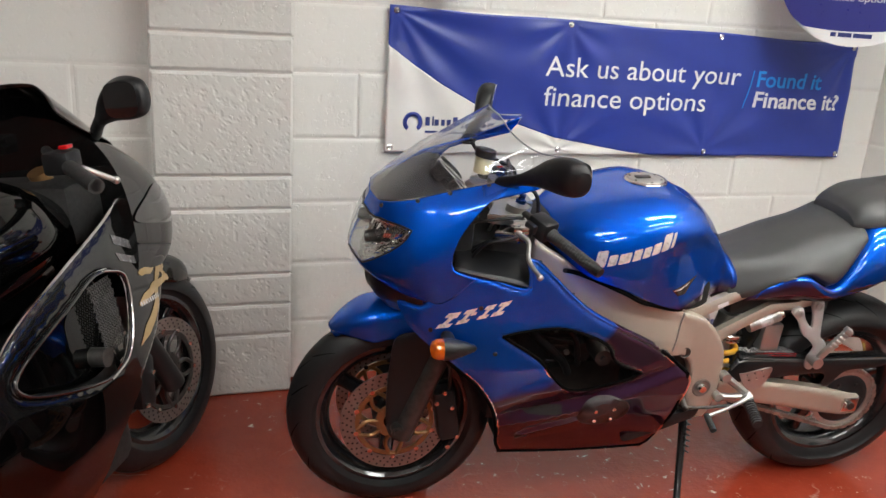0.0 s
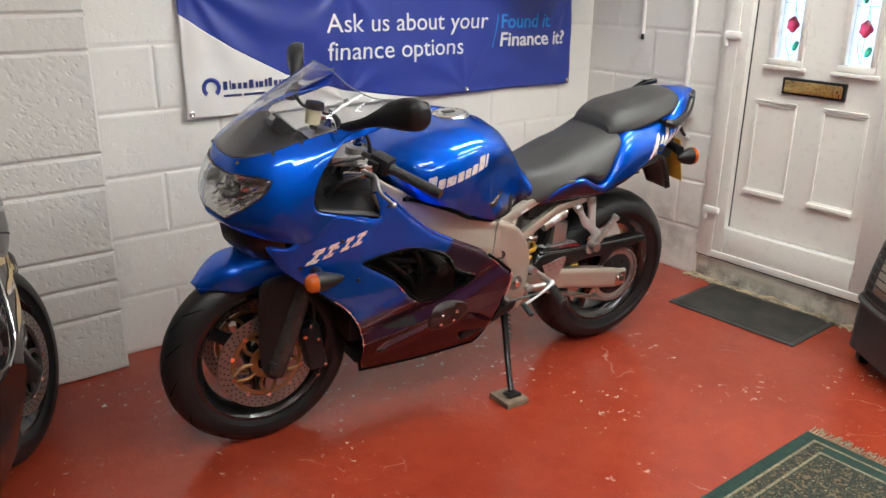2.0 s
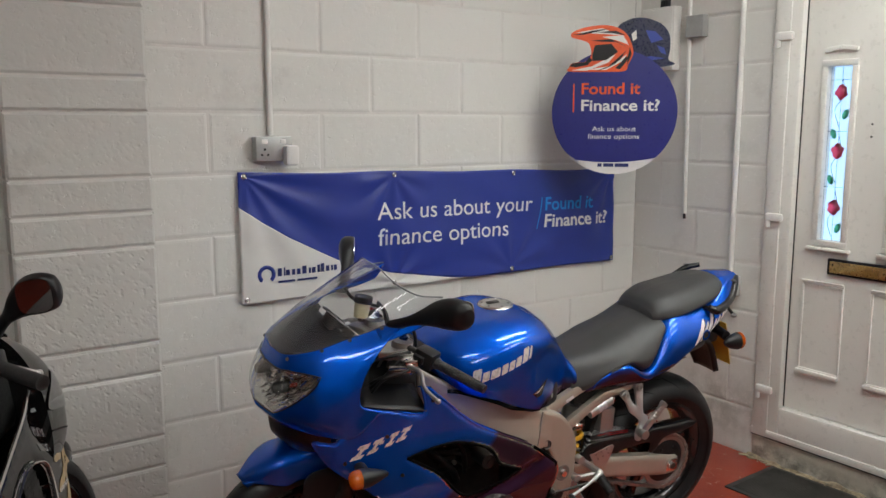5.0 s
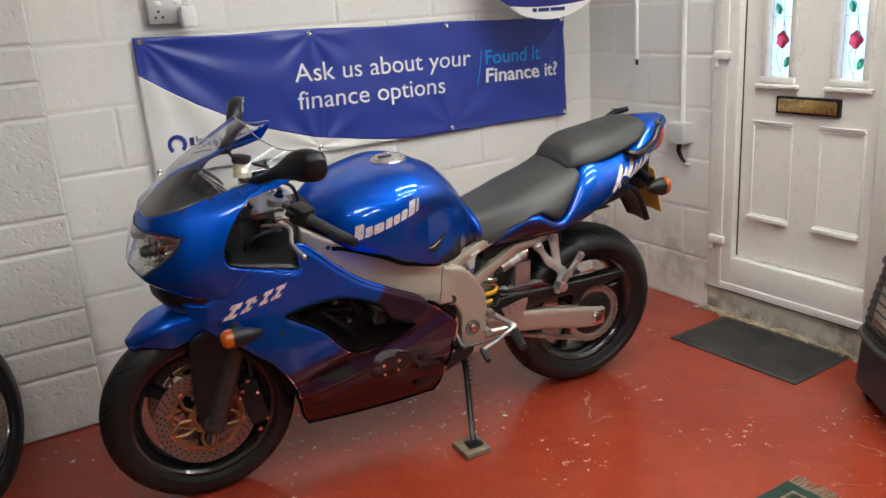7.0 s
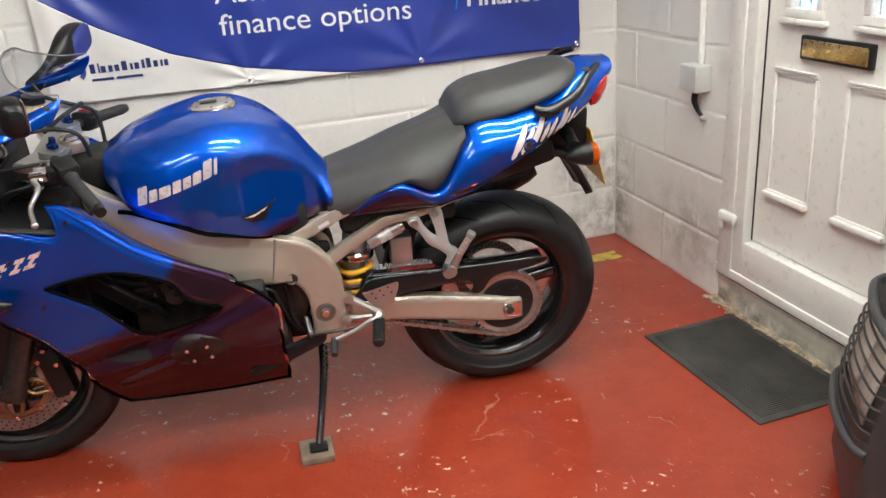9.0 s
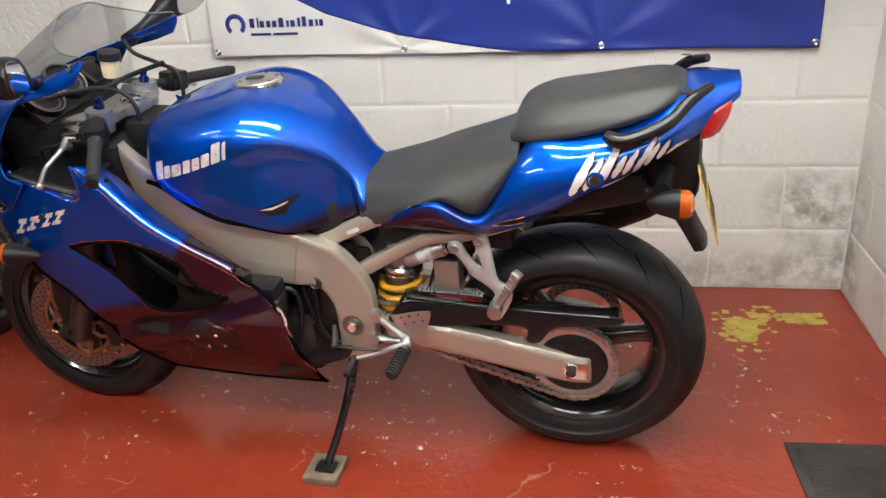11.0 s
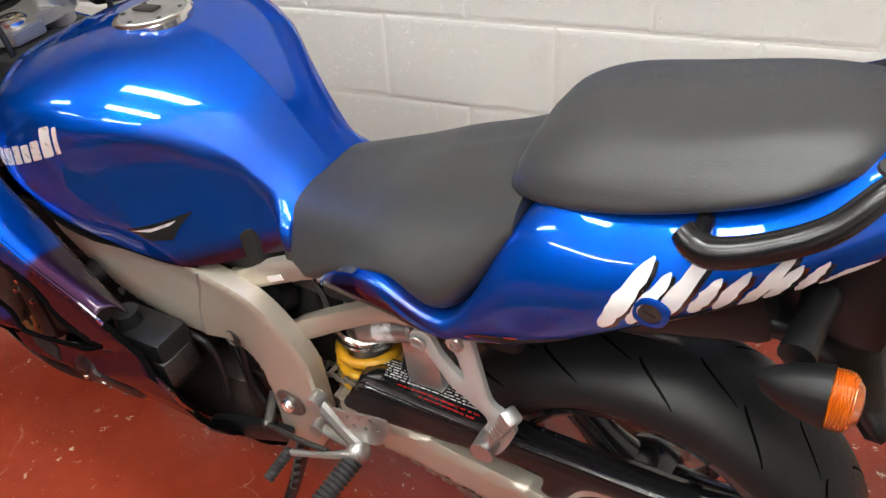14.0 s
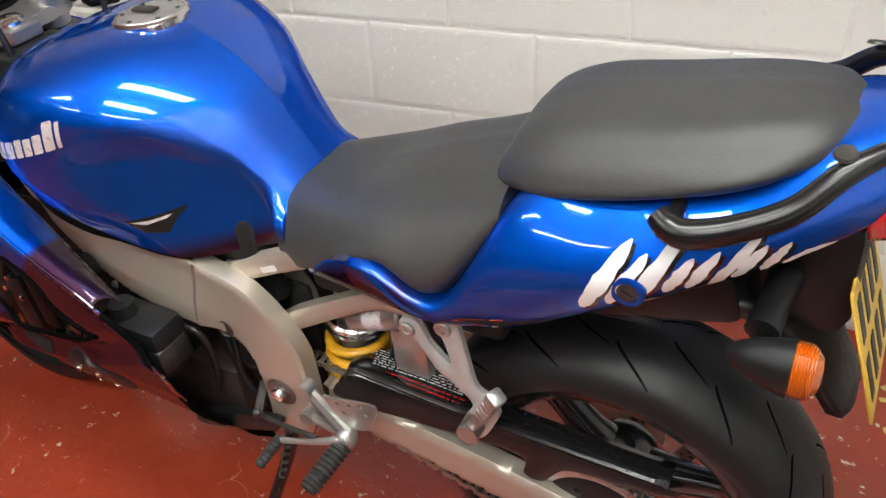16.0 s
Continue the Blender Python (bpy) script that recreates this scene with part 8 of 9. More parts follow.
def rug_material():
    m, tr, b = nodes_of("green_rug_pile")
    tc = tr.nodes.new("ShaderNodeTexCoord")
    vo = tr.nodes.new("ShaderNodeTexVoronoi")
    vo.inputs["Scale"].default_value = 60
    tr.links.new(tc.outputs["Object"], vo.inputs["Vector"])
    c = ramp(tr, vo.outputs["Distance"], [(0.12, (0.26, 0.21, 0.12)), (0.28, (0.05, 0.07, 0.05)), (0.42, (0.012, 0.018, 0.014)), (0.6, (0.14, 0.1, 0.055))])
    c = mixc(tr, ramp(tr, noise_node(tr, 38, 4, 0.7), [(0.42, (0, 0, 0)), (0.5, (1, 1, 1)), (0.53, (1, 1, 1)), (0.6, (0, 0, 0))]), c, (0.012, 0.02, 0.016))
    tr.links.new(c, b.inputs["Base Color"])
    b.inputs["Roughness"].default_value = 0.95
    bump_of(tr, b, noise_node(tr, 260, 2), 0.5, 0.003)
    return m


M["rug"] = rug_material()
M["ruggreen"] = mat("green_border", (0.01, 0.038, 0.028), 0.95, vary=0.3, scale=60, bump=0.4, bump_scale=300)
M["rugcream"] = mat("cream_border", (0.24, 0.2, 0.13), 0.95, vary=0.5, scale=70, bump=0.4, bump_scale=300)
rug = thing("rug", "green patterned oriental rug with a frayed fringe", "rug", pose(1.97, 0.912, 0, 0, 0, 0))
part("field", box(B(), (-1.4, -0.9, 0.0), (0, 0, 0.007), bevel=0.003), "ruggreen", rug, "dark green edge")
bm = B()
for a, b in (((-1.36, -0.05), (-0.035, -0.042)), ((-0.043, -0.86), (-0.035, -0.05)), ((-1.36, -0.095), (-0.085, -0.087)), ((-0.093, -0.86), (-0.085, -0.095))):
    box(bm, (*a, 0.0068), (*b, 0.0082))
part("cream_line", bm, "rugcream", rug)
part("pattern", box(B(), (-1.36, -0.86, 0.0065), (-0.1, -0.1, 0.0078)), "rug", rug, "dense floral pattern")
part("border_pattern", box(B(), (-1.36, -0.086, 0.0064), (-0.045, -0.051, 0.0077)), "rug", rug)
bm = B()
rr = random.Random(3)
for k in range(300):
    y = -0.895 + 0.89 * k / 299
    a = rr.uniform(-0.3, 0.3)
    L = rr.uniform(0.035, 0.06)
    tube(bm, [(0.0, y, 0.004), (L * 0.5, y + 0.4 * a * L, rr.uniform(0.003, 0.008)), (L, y + a * L, 0.002)], 0.0011, 4, 5)
tagged(part("fringe", bm, "rugcream", rug, "cream cotton fringe"), kind="stuff")

M["heater"] = mat("dark_grey_enamel", (0.05, 0.05, 0.052), 0.45, 0.2, vary=0.1, bump=0.1, bump_scale=300)
M["ceramic"] = mat("ceramic_plaque", (0.5, 0.44, 0.37), 0.8, vary=0.15, scale=60, bump=0.5, bump_scale=300)
heater = thing("gas_heater", "dark grey portable gas cabinet heater with a wire grille", "heater", Matrix.Translation((2.60, 1.11, 0)) @ Matrix.Rotation(math.atan2(-0.8, -0.6), 4, "Z"))
PROF = cr([(0.0, 0.06), (0.006, 0.2), (0.02, 0.32), (0.045, 0.43), (0.075, 0.53), (0.12, 0.64), (0.17, 0.70), (0.24, 0.725), (0.26, 0.725)], 40)
bm = B()
sec = [(d, z) for d, z in PROF] + [(0.26, 0.06)]
V = [[bm.verts.new((x, d + dd, z)) for d, z in sec] for x, dd in ((0, 0.02), (0.015, 0.004), (0.04, 0), (0.38, 0), (0.405, 0.004), (0.42, 0.02))]
for A, C in zip(V, V[1:]):
    for i in range(len(sec) - 1):
        bm.faces.new((A[i], A[i + 1], C[i + 1], C[i]))
    bm.faces.new((A[-1], A[0], C[0], C[-1]))
bm.faces.new(V[0])
bm.faces.new(V[-1][::-1])
bmesh.ops.recalc_face_normals(bm, faces=bm.faces)
part("cabinet", bm, "heater", heater, "dark grey steel cabinet")


def front_d(z):
    return float(np.interp(z, PROF[:, 1], PROF[:, 0]))


for k in range(2):
    x0 = 0.085 + 0.13 * k
    bm = B()
    sheet(bm, [[(x, front_d(z) - 0.003, z) for x in (x0, x0 + 0.118)] for z in np.linspace(0.30, 0.47, 6)])
    bmesh.ops.recalc_face_normals(bm, faces=bm.faces)
    solid(part("ceramic_plaque", bm, "ceramic", heater, "pale ceramic plaque"), 0.006, 1)
for k in range(8):
    z = 0.285 + 0.028 * k
    part("grille_bar", tube(B(), [(0.03, front_d(z) + 0.004, z), (0.07, front_d(z) - 0.022, z), (0.21, front_d(z) - 0.036, z), (0.35, front_d(z) - 0.022, z), (0.39, front_d(z) + 0.004, z)], 0.003, 8), "darksteel", heater)
for z in (0.265, 0.51):
    part("grille_frame", tube(B(), [(0.02, front_d(z) + 0.004, z), (0.07, front_d(z) - 0.025, z), (0.21, front_d(z) - 0.04, z), (0.35, front_d(z) - 0.025, z), (0.40, front_d(z) + 0.004, z)], 0.011, 10), "heater", heater)
for k in range(4):
    part("vent_slot", box(B(), (0.1 + 0.06 * k, front_d(0.6) - 0.004, 0.597), (0.14 + 0.06 * k, front_d(0.6) + 0.006, 0.605)), "dark", heater)
for x in (0.05, 0.37):
    for y in (0.05, 0.22):
        part("castor", cyl(B(), (x - 0.012, y, 0.028), (x + 0.012, y, 0.028), 0.028, seg=20), "black", heater)
        part("castor_fork", box(B(), (x - 0.015, y - 0.012, 0.03), (x + 0.015, y + 0.012, 0.065)), "darksteel", heater)

# yellow paint spilt on the floor
M["spill"] = mat("old_yellow_paint", (0.5, 0.36, 0.06), 0.6, vary=0.3, scale=25, bump=0.4, bump_scale=90)
rnd = random.Random(21)
for o in ([(2.43, 2.50), (2.47, 2.56), (2.56, 2.57), (2.60, 2.61), (2.63, 2.55), (2.585, 2.48), (2.58, 2.40), (2.53, 2.36), (2.50, 2.30), (2.48, 2.37), (2.44, 2.42)], [(2.625, 2.535), (2.67, 2.56), (2.75, 2.545), (2.775, 2.50), (2.72, 2.495), (2.66, 2.51)]):
    area = closed_curve(o, 70)
    lo, hi = area.min(0), area.max(0)
    bm = B()
    for k in range(150):
        # worn flakes of every size, packed towards the middle of the spill
        c = np.array([rnd.uniform(lo[0], hi[0]), rnd.uniform(lo[1], hi[1])])
        gap = nearest_on(area, c)[1]
        if not inside(area, c) and gap > 0.02 or rnd.random() < 0.25:
            continue
        r = rnd.uniform(0.003, 0.012) + (0.3 * gap * rnd.random() if inside(area, c) else 0)
        ph = rnd.uniform(0, 9)
        vs = [bm.verts.new((c[0] + r * (1 + 0.5 * noise.noise(Vector((2 * math.cos(w), 2 * math.sin(w), ph)))) * math.cos(w) * 1.3, c[1] + r * (1 + 0.5 * noise.noise(Vector((2 * math.cos(w), 2 * math.sin(w), ph)))) * math.sin(w), 0.0006 + 0.00001 * k)) for w in np.linspace(0, 2 * math.pi, 15)[:-1]]
        bm.faces.new(vs)
    solo("paint_spill", bm, "spill", "flaking yellow paint spill on the red floor", "paint stain", group="paint spills")


# ---- the second motorcycle, parked in front of the pier ----
bike2 = thing("motorcycle", "grey and black faired sports motorcycle with a gold side emblem", "motorcycle", pose(-0.047, 2.286, 0, 8, 0, 245), "motorcycles")
F2, R2 = (0.0, 0.298, 0.3), (1.47, 0.31, 0.315)
w1 = part("front_wheel", cyl(B(), (0, -0.09, F2[1]), (0, 0.09, F2[1]), 0.012), "darksteel", bike2)
tyre(w1, *F2, 0.212, 0.06)
rim(w1, 0, F2[1], 0.212, 0.06, 0.2)
for s in (-1, 1):
    brake_disc(w1, 0, s * 0.078, F2[1], 0.152, 0.034, carrier="darksteel", holes=(3, 36))
w2 = part("rear_wheel", cyl(B(), (R2[0], -0.1, R2[1]), (R2[0], 0.1, R2[1]), 0.012), "darksteel", bike2)
tyre(w2, *R2, 0.215, 0.095, grooves=False)
rim(w2, R2[0], R2[1], 0.215, 0.095, 0.4)
rows = []
for a in np.linspace(140, 40, 9):
    ca, sa = math.cos(radians(a)), math.sin(radians(a))
    q = min(1.0, (140 - a) / 20)
    r0, w, drop = 0.318 + 0.02 * q, 0.02 + 0.06 * q, 0.012 + 0.07 * q
    rows.append([((r0 - dr) * ca, -y, F2[1] + (r0 - dr) * sa) for y, dr in ((0, 0), (0.45 * w, 0.002), (0.8 * w, 0.012), (0.98 * w, 0.03), (w, drop * 0.75), (w * 0.99, drop))])
solid(part("front_mudguard", both_sides(B(), patch(rows, 30, 20)), "greypaint", bike2, "dark grey front mudguard"), 0.003)
for s in (-1, 1):
    part("fork_leg", cyl(B(), (0.01, s * 0.1, 0.26), (0.18, s * 0.1, 0.62), 0.032, 0.028, 20), "black", bike2)
    part("fork_tube", cyl(B(), (0.17, s * 0.1, 0.6), (0.33, s * 0.1, 0.95), 0.024, seg=20), "bronze", bike2, "gold fork tube")
    cal = part("brake_caliper", box(B(), (-0.032, -0.03, -0.075), (0.032, 0.03, 0.075), Matrix.Translation((0.14, s * 0.1, 0.33)) @ Matrix.Rotation(radians(-8), 4, "Y"), 0.014), "black", bike2, "black radial brake caliper")
    for dx, dz in ((0, 0.07), (0.02, -0.06), (-0.02, 0.02)):
        part("bolt", bolt(B(), (0.14 + dx, s * 0.13, 0.33 + dz), 0.008, (0, s, 0), 0.005), "chrome", cal)
    bar("brake_hose", [(0.14, s * 0.12, 0.4), (0.16, s * 0.13, 0.5), (0.14, s * 0.1, 0.62)], 0.006, "black", bike2)
NOSE2 = [
    (-0.12, [(0, 0.80), (0.035, 0.797), (0.065, 0.78), (0.075, 0.745), (0.065, 0.70), (0.03, 0.68)]),
    (-0.05, [(0, 0.875), (0.07, 0.865), (0.125, 0.83), (0.15, 0.76), (0.14, 0.68), (0.08, 0.63)]),
    (0.06, [(0, 0.96), (0.09, 0.945), (0.16, 0.895), (0.195, 0.80), (0.19, 0.68), (0.14, 0.60)]),
    (0.18, [(0, 1.03), (0.10, 1.008), (0.175, 0.95), (0.215, 0.85), (0.215, 0.70), (0.175, 0.60)]),
    (0.29, [(0, 1.075), (0.10, 1.05), (0.18, 0.99), (0.225, 0.88), (0.23, 0.73), (0.20, 0.62)]),
]
nose2 = part("nose_fairing", loft(B(), NOSE2, 50, 50), "greypaint", bike2, "grey bulbous nose fairing")
SCR2 = [
    [(0.05, 0, 0.955), (0.07, -0.08, 0.95), (0.16, -0.135, 0.985), (0.30, -0.165, 1.03)],
    [(0.16, 0, 1.055), (0.18, -0.075, 1.045), (0.24, -0.12, 1.045), (0.33, -0.15, 1.055)],
    [(0.30, 0, 1.15), (0.31, -0.06, 1.145), (0.33, -0.1, 1.12), (0.36, -0.135, 1.085)],
]
s2 = part("windscreen", both_sides(B(), patch(SCR2, 20, 24)), "blackgloss", bike2, "dark tinted windscreen")
solid(s2, 0.003)


def side2(x, z):
    w = np.interp(z, [0.2, 0.3, 0.4, 0.52, 0.68, 0.85], [0.14, 0.2, 0.235, 0.245, 0.235, 0.21])
    return float(w * np.interp(x, [0.0, 0.12, 0.25, 0.4, 0.6, 0.95], [0.66, 0.8, 0.92, 1.0, 1.04, 1.05]))


S2 = closed_curve([(0.02, 0.69), (0.1, 0.76), (0.26, 0.87), (0.26, 0.87), (0.40, 0.83), (0.60, 0.78), (0.80, 0.72), (0.95, 0.62), (0.95, 0.45), (0.90, 0.25), (0.90, 0.25), (0.68, 0.2), (0.56, 0.22), (0.52, 0.31), (0.46, 0.39), (0.38, 0.45), (0.29, 0.50), (0.2, 0.56), (0.1, 0.63)], 200)
V2 = closed_curve([(0.38, 0.70), (0.40, 0.60), (0.46, 0.53), (0.55, 0.52), (0.72, 0.57), (0.82, 0.62), (0.80, 0.66), (0.62, 0.71), (0.48, 0.74)], 80)
for s in (-1, 1):
    bm = panel(B(), S2, lambda x, z: -side2(x, z), [V2], cell=0.011, thick=0.004, pillow=0.006, round_r=0.014)
    if s > 0:
        mirror_y(bm)
    sp = part("side_fairing", bm, "greypaint", bike2, "grey side fairing with a wide black vent")
    out = closed_curve([(0.40, 0.445), (0.46, 0.49), (0.52, 0.505), (0.62, 0.515), (0.88, 0.58), (0.94, 0.45), (0.89, 0.27), (0.68, 0.215), (0.565, 0.235), (0.525, 0.325), (0.465, 0.4)], 90)
    bm = panel(B(), out, lambda x, z: -side2(x, z) - 0.004, cell=0.012, thick=0.003)
    if s > 0:
        mirror_y(bm)
    part("lower_fairing", bm, "blackpaint", sp, "gloss black lower fairing")
    lipp = [(x, s * (side2(x, z) + 0.003), z) for x, z in V2[::2]]
    part("vent_trim", tube(B(), lipp + lipp[:1], 0.004, 8, n=len(lipp) + 1, caps=False, smooth=False), "blackgloss", sp, "gloss black vent trim")
    part("vent_bead", tube(B(), [(x, s * (side2(x, z) + 0.007), z) for x, z in ((0.46, 0.74), (0.39, 0.715), (0.375, 0.68), (0.385, 0.63), (0.41, 0.575), (0.455, 0.53), (0.54, 0.514))], 0.0028, 8), "chrome", sp, "bright bead round the vent's front")
    back = panel(B(), V2, lambda x, z: s * (side2(x, z) - 0.04 - 0.3 * max(0.0, x - 0.5) ** 2), cell=0.014, thick=0.003)
    part("vent_duct", back, "blackpaint", sp, "gloss black duct behind the vent")
    bm = B()
    for i in range(14):
        for j in range(9):
            x, z = 0.41 + 0.0105 * j + 0.005 * (i % 2), 0.56 + 0.0115 * i
            c = Vector((x, s * (side2(x, z) - 0.018), z))
            tube(bm, [c + Vector((-0.005, 0, -0.0055)), c + Vector((0.005, 0, 0.0055))], 0.0014, 4, 2)
            tube(bm, [c + Vector((0.005, 0, -0.0055)), c + Vector((-0.005, 0, 0.0055))], 0.0014, 4, 2)
    tagged(part("vent_mesh", bm, "darksteel", sp, "black wire mesh"), kind="stuff")
    # gold emblem as plain brush shapes
    strokes = [brush(p, w * 1.75, 40 + k) for k, (p, w) in enumerate((([(0.295, 0.681), (0.20, 0.671), (0.115, 0.702)], 0.008), ([(0.122, 0.695), (0.155, 0.655), (0.215, 0.613)], 0.009), ([(0.165, 0.655), (0.12, 0.638), (0.085, 0.656)], 0.007), ([(0.135, 0.64), (0.112, 0.615), (0.085, 0.6)], 0.007), ([(0.33, 0.612), (0.22, 0.619), (0.085, 0.607)], 0.008), ([(0.20, 0.63), (0.235, 0.575), (0.375, 0.525)], 0.010)))]
    for o in strokes:
        part("emblem_stroke", drape([o], sp, 0.0015, s), "goldpaint", sp, "gold brush stroke of the emblem")
    for o in ([(0.37, 0.80), (0.29, 0.764), (0.13, 0.70), (0.13, 0.692), (0.29, 0.742), (0.37, 0.777)], [(0.375, 0.757), (0.30, 0.727), (0.225, 0.715), (0.13, 0.672), (0.234, 0.692), (0.30, 0.708), (0.365, 0.735)]):
        part("stripe", drape([o], sp, 0.0012, s), "stripegrey", sp, "pale grey stripe swept along the fairing")
    ridge = [(0.30, 0.818), (0.25, 0.802), (0.20, 0.786), (0.14, 0.768), (0.08, 0.75)]
    part("ridge", tube(B(), [(x, s * (side2(x, z) + 0.001), z) for x, z in ridge], 0.0055, 8), "blackgloss", sp, "gloss black ridge above the emblem")
    top = [(x, s * (side2(x, z) + 0.001), z + 0.002) for x, z in ((0.27, 0.868), (0.40, 0.83), (0.60, 0.78), (0.80, 0.72), (0.93, 0.64))]
    part("edge_trim", tube(B(), top, 0.004, 8), "chrome", sp, "bright line along the fairing's edge")
    bm = drape([slant(0.20 + 0.014 * k, 0.60 - 0.012 + 0.002 * k, 0.009, 0.012, 0.4) for k in range(9)], sp, 0.002, s)
    part("script_bar", bm, "silver", sp)
    bm = B()
    rings = []
    st = cr([(0.24, 0.15, 1.02, 0.03, 0.02), (0.262, 0.18, 1.05, 0.024, 0.022), (0.28, 0.205, 1.075, 0.03, 0.034), (0.29, 0.24, 1.095, 0.036, 0.046), (0.295, 0.28, 1.10, 0.036, 0.05), (0.296, 0.315, 1.10, 0.028, 0.04), (0.296, 0.327, 1.10, 0.012, 0.018)], 28)
    for x, y, z, a_, b_ in st:
        rings.append([bm.verts.new((x + min(a_ * math.cos(2 * math.pi * i / 20), 0.022), s * y, z + b_ * math.sin(2 * math.pi * i / 20))) for i in range(20)])
    for A, C in zip(rings, rings[1:]):
        for i in range(20):
            bm.faces.new((A[i], A[(i + 1) % 20], C[(i + 1) % 20], C[i]))
    bm.faces.new(rings[0][::-1])
    bm.faces.new(rings[-1])
    bmesh.ops.recalc_face_normals(bm, faces=bm.faces)
    mr = part("mirror", bm, "black", bike2, "black mirror")
    bm = B()
    bm.faces.new([bm.verts.new((0.3205, s * (0.272 + 0.04 * math.copysign(abs(math.cos(a)) ** 0.55, math.cos(a))), 1.098 + 0.04 * math.copysign(abs(math.sin(a)) ** 0.55, math.sin(a)))) for a in np.linspace(0, 2 * math.pi, 33)[:-1]])
    bmesh.ops.recalc_face_normals(bm, faces=bm.faces)
    solid(part("mirror_glass", bm, "mirror", mr, smooth=False), 0.002, 0)
    a, b = Vector((0.40, s * 0.12, 1.005)), Vector((0.59, s * 0.34, 0.955))
    hb = part("handlebar", cyl(B(), a, b, 0.011, seg=14), "black", bike2)
    part("grip", cyl(B(), a.lerp(b, 0.5), b, 0.0165, seg=20), "grip", hb)
    part("switchgear", box(B(), (-0.03, -0.03, -0.025), (0.03, 0.03, 0.025), Matrix.Translation(a.lerp(b, 0.35)), 0.008), "black", hb)
    part("lever", ball(tube(B(), [(0.455, s * 0.19, 0.985), (0.44, s * 0.23, 0.965), (0.395, s * 0.27, 0.93)], [0.009, 0.007, 0.006], 10), (0.395, s * 0.27, 0.93), 0.009), "alloy", hb, "alloy lever with a ball end")
    part("fork_top", cyl(B(), (0.375, s * 0.11, 0.91), (0.295, s * 0.11, 0.80), 0.021, seg=24), "bronze", bike2, "gold fork top")
    pod = drape([closed_curve([(0.285, 0.812), (0.18, 0.85), (0.075, 0.86), (0.0, 0.815), (0.0, 0.74), (0.05, 0.748), (0.15, 0.77)], 60)], nose2, 0.004, s, 0.02)
    part("indicator", pod, "blackgloss", bike2, "dark smoked indicator lens")
    part("panel_seam", drape([[(0.285, 0.755), (0.15, 0.717), (0.03, 0.68), (0.03, 0.676), (0.15, 0.712), (0.285, 0.75)]], nose2, 0.002, s), "dark", bike2)
part("kill_switch", box(B(), (0.455, 0.204, 1.016), (0.482, 0.222, 1.025), bevel=0.002), "redlens", bike2)
T2 = [
    (0.42, [(0, 0.93), (0.08, 0.92), (0.14, 0.88), (0.16, 0.82), (0.15, 0.76), (0.1, 0.72)]),
    (0.58, [(0, 0.985), (0.1, 0.97), (0.17, 0.93), (0.2, 0.86), (0.18, 0.78), (0.12, 0.7)]),
    (0.78, [(0, 0.96), (0.1, 0.945), (0.16, 0.9), (0.18, 0.84), (0.16, 0.76), (0.12, 0.69)]),
    (0.95, [(0, 0.82), (0.08, 0.815), (0.12, 0.79), (0.14, 0.76), (0.14, 0.72), (0.12, 0.68)]),
]
part("fuel_tank", loft(B(), T2, 40, 36), "blackpaint", bike2, "black fuel tank")
ST2 = [
    (0.93, [(0, 0.79), (0.08, 0.785), (0.13, 0.76), (0.14, 0.73), (0.13, 0.71), (0.1, 0.7)]),
    (1.15, [(0, 0.81), (0.1, 0.8), (0.16, 0.77), (0.17, 0.74), (0.16, 0.72), (0.1, 0.71)]),
    (1.30, [(0, 0.90), (0.09, 0.89), (0.13, 0.86), (0.14, 0.83), (0.13, 0.80), (0.08, 0.79)]),
    (1.65, [(0, 0.95), (0.07, 0.94), (0.1, 0.91), (0.11, 0.88), (0.1, 0.85), (0.05, 0.84)]),
]
part("seat", loft(B(), ST2, 30, 30), "vinyl", bike2, "black dual seat")
TL2 = [
    (1.0, [(0, 0.71), (0.12, 0.71), (0.16, 0.7), (0.16, 0.67), (0.13, 0.64), (0.06, 0.63)]),
    (1.35, [(0, 0.80), (0.11, 0.80), (0.16, 0.78), (0.17, 0.73), (0.14, 0.69), (0.06, 0.67)]),
    (1.75, [(0, 0.92), (0.06, 0.91), (0.09, 0.88), (0.09, 0.85), (0.07, 0.82), (0.03, 0.81)]),
]
part("tail_cowl", loft(B(), TL2, 30, 30), "greypaint", bike2, "grey tail cowl")
part("engine", box(B(), (0.38, -0.19, 0.24), (0.9, 0.19, 0.66), bevel=0.04), "dark", bike2)
part("crash_bung", cyl(B(), (0.52, 0.16, 0.56), (0.52, 0.245, 0.56), 0.022, seg=24), "darksteel", bike2)
part("cockpit", box(B(), (0.22, -0.16, 0.78), (0.42, 0.16, 0.93), bevel=0.03), "dark", bike2)
part("swingarm", box(B(), (0.95, -0.14, 0.30), (1.5, 0.14, 0.36), Matrix(), 0.01), "darksteel", bike2)
part("side_stand", tube(B(), [(0.9, -0.14, 0.30), (0.86, -0.24, 0.13), (0.84, -0.30, 0.048)], 0.012, 10), "black", bike2)
part("silencer", cyl(B(), (1.1, 0.2, 0.36), (1.7, 0.22, 0.5), 0.06, seg=28), "blackpaint", bike2)

# steering turned a little to the right
TURN = Matrix.Translation((0.1, 0, 0)) @ Matrix.Rotation(radians(-12), 4, "Z") @ Matrix.Translation((-0.1, 0, 0))
for ob in list(bike2.children):
    if ob.name.split(".")[0] in ("front_wheel", "front_mudguard", "fork_leg", "fork_tube", "brake_caliper", "brake_hose"):
        ob.matrix_basis = TURN


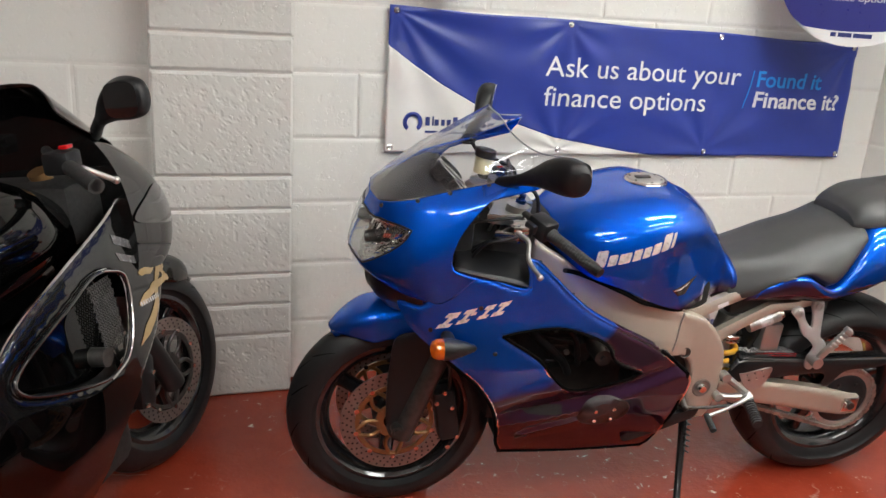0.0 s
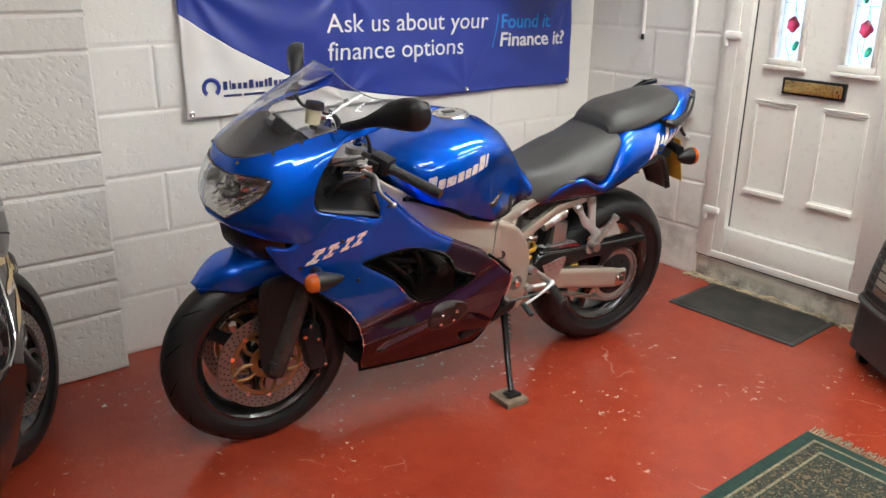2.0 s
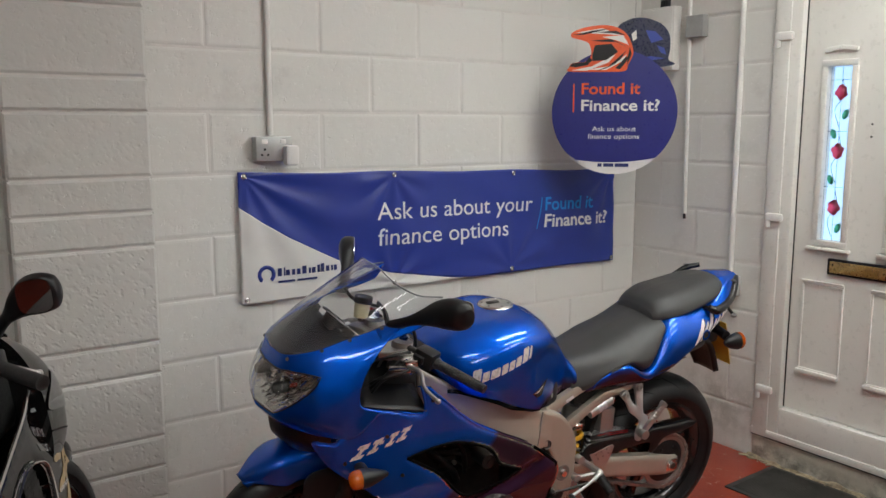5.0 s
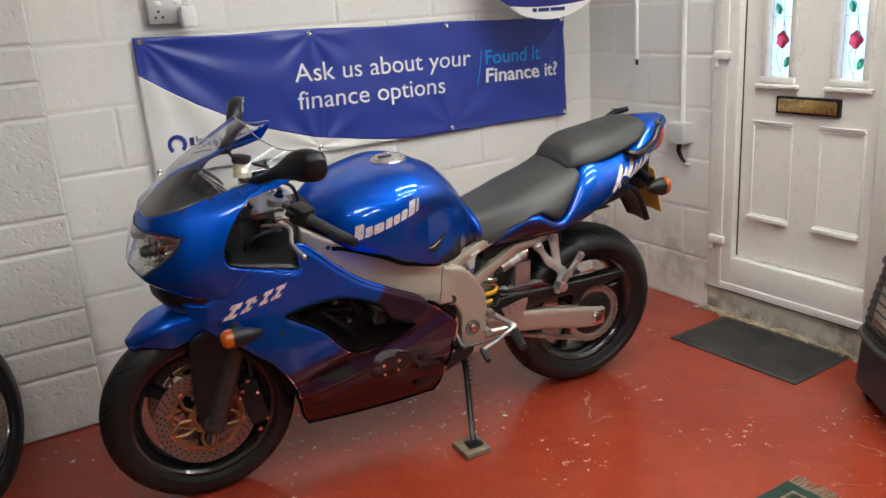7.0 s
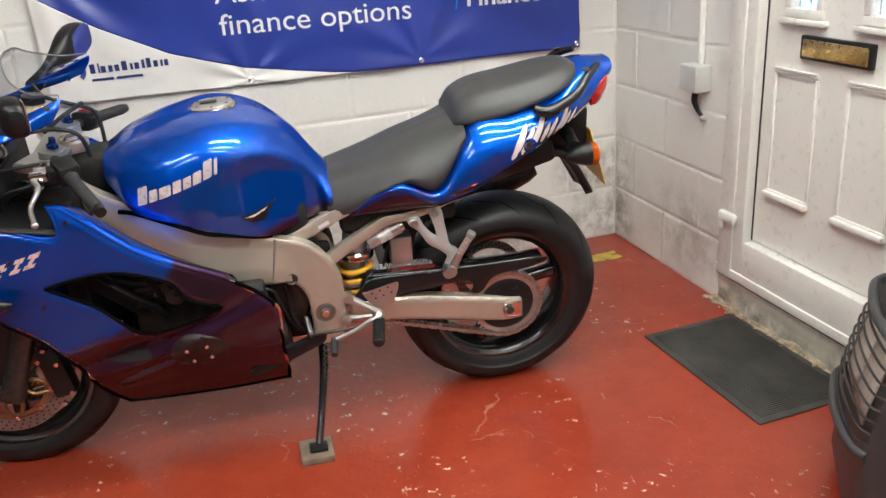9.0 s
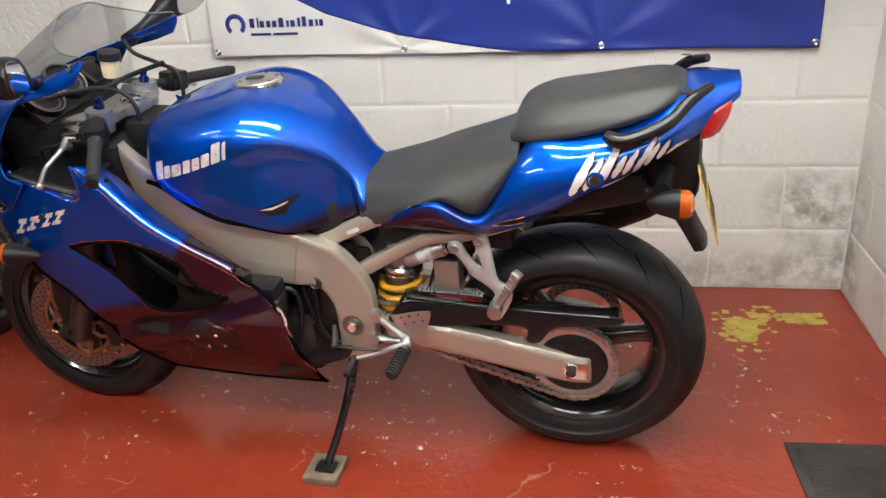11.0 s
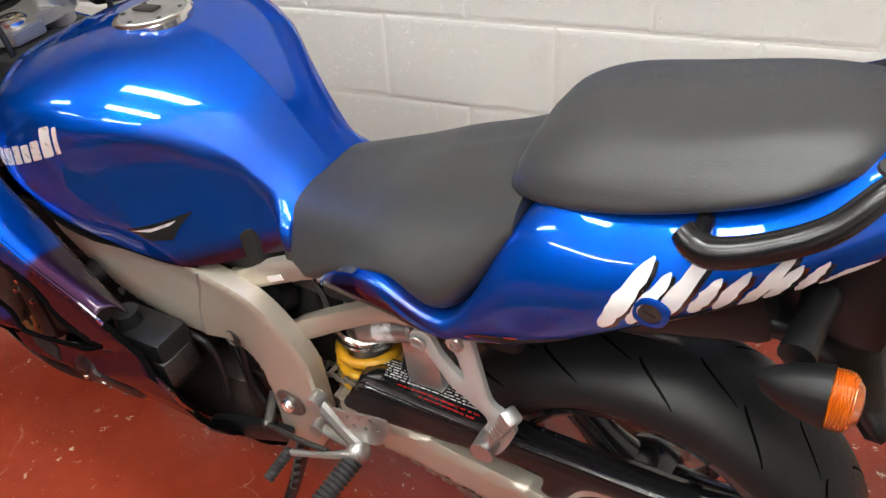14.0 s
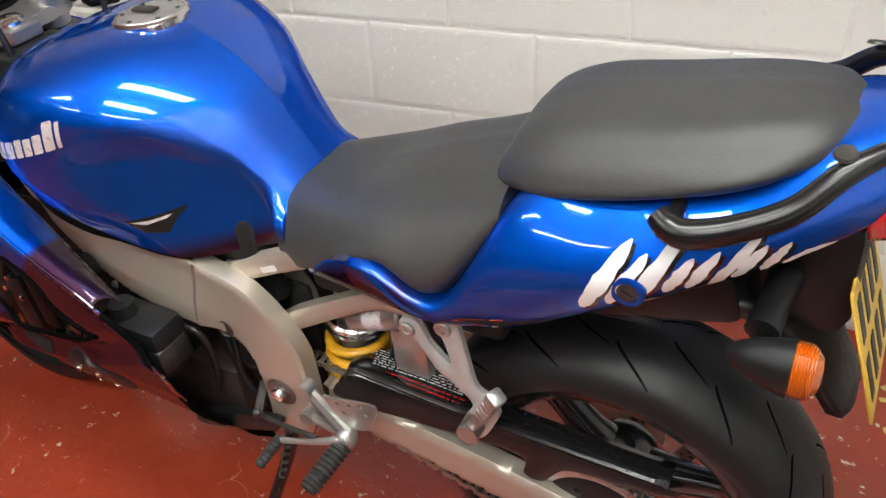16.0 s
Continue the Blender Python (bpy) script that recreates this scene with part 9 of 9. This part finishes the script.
# ---- blocks of the walls: each proud of its painted joint ----
def block_mesh(w, h, d=0.01, c=0.006):
    """A block's face, w by h, with eased edges; its face at y = 0, looking to -y."""
    bm = B()
    hw, hh = w / 2, h / 2
    rings = []
    for ins, y in ((0, d), (0.0, 0.003), (c * 0.7, 0.0012), (c * 1.9, 0)):
        rings.append([bm.verts.new((sx * (hw - ins), y, sz * (hh - ins))) for sx, sz in ((-1, -1), (1, -1), (1, 1), (-1, 1))])
    for A, C in zip(rings, rings[1:]):
        for i in range(4):
            bm.faces.new((A[i], A[(i + 1) % 4], C[(i + 1) % 4], C[i]))
    bm.faces.new(rings[-1])
    me = bpy.data.meshes.new("block")
    bm.to_mesh(me)
    bm.free()
    return me


BLOCKS = {}


def pitted_mesh(w, h, seed, rough, d=0.012):
    """An open-textured block: pits in its face and a worn, uneven outline."""
    nx, nz = max(4, int(w / 0.008)), max(4, int(h / 0.008))
    rows = []
    for i in range(nx + 1):
        x = -w / 2 + w * i / nx
        row = []
        for k in range(nz + 1):
            z = -h / 2 + h * k / nz
            q = Vector((x, z, seed * 3.7))
            edge = min(w / 2 - abs(x), h / 2 - abs(z))
            worn = max(0.0, 1 - edge / (0.007 + 0.006 * noise.noise(q * 22)))
            pits = max(0.0, noise.noise(q * 75) - 0.22) + 0.8 * max(0.0, noise.noise(q * 34 + Vector((0, 0, 9))) - 0.3)
            row.append((x, 0.0045 * worn ** 1.5 + rough * (0.012 * pits + 0.0018 * noise.noise(q * 12)), z + 0.0018 * noise.noise(q * 30)))
        rows.append([(row[0][0], d, row[0][2])] + row + [(row[-1][0], d, row[-1][2])])
    rows = [[(x, d, z) for x, y, z in rows[0]]] + rows + [[(x, d, z) for x, y, z in rows[-1]]]
    bm = bmesh.new()
    sheet(bm, rows, flip=True)
    me = bpy.data.meshes.new("block")
    bm.to_mesh(me)
    bm.free()
    return me


def lay(parent, m, w, h, material, name="block", rough=0.0):
    key = (round(w, 3), round(h, 3), material, len(BLOCKS) if rough else 0)
    if key not in BLOCKS:
        BLOCKS[key] = pitted_mesh(w, h, len(BLOCKS), rough) if rough else block_mesh(w, h)
        BLOCKS[key].materials.append(M[material])
    ob = new(name, BLOCKS[key])
    ob.matrix_world = m
    ob.parent = parent
    return ob


rng = random.Random(7)
COURSE, LENGTH, JOINT = 0.225, 0.45, 0.0065


def courses(parent, spans, put, first, material):
    """Stretcher bond: spans of (start, end, bottom, top) along a wall; first: where the even courses' joints fall."""
    for r in range(12):
        z0, z1 = r * COURSE, min((r + 1) * COURSE, TOP)
        for a, b, lo, hi in spans:
            if z1 <= lo + 0.02 or z0 >= hi - 0.02:
                continue
            y0, y1 = max(z0, lo), min(z1, hi)
            cut = [a] + sorted(x for x in (first + LENGTH * k + (LENGTH / 2 if r % 2 else 0) for k in range(-20, 20)) if a + 0.06 < x < b - 0.06) + [b]
            for p, q in zip(cut, cut[1:]):
                w, h = q - p - JOINT, y1 - y0 - JOINT
                put(parent, (p + q) / 2, (y0 + y1) / 2, round(w / 0.01) * 0.01 if w < 0.4 else w, h, material)


def on_north(parent, s, z, w, h, material):
    lay(parent, pose(s, WALL_Y + rng.uniform(-0.0015, 0.0015), z, rng.uniform(-0.25, 0.25), 0, rng.uniform(-0.2, 0.2)), w, h, material)


def on_east(parent, s, z, w, h, material):
    lay(parent, pose(WALL_X + rng.uniform(-0.0015, 0.0015), -s, z, 0, rng.uniform(-0.2, 0.2), -90 + rng.uniform(-0.2, 0.2)), w, h, material)


courses(wall_north, [(PIER[1], WALL_X, 0, TOP), (-2.2, PIER[0], 0, TOP)], on_north, 0.637, "block")
courses(wall_east, [(-WALL_Y, -DOOR_Y[1] - 0.005, 0, TOP)], on_east, -2.36, "block")
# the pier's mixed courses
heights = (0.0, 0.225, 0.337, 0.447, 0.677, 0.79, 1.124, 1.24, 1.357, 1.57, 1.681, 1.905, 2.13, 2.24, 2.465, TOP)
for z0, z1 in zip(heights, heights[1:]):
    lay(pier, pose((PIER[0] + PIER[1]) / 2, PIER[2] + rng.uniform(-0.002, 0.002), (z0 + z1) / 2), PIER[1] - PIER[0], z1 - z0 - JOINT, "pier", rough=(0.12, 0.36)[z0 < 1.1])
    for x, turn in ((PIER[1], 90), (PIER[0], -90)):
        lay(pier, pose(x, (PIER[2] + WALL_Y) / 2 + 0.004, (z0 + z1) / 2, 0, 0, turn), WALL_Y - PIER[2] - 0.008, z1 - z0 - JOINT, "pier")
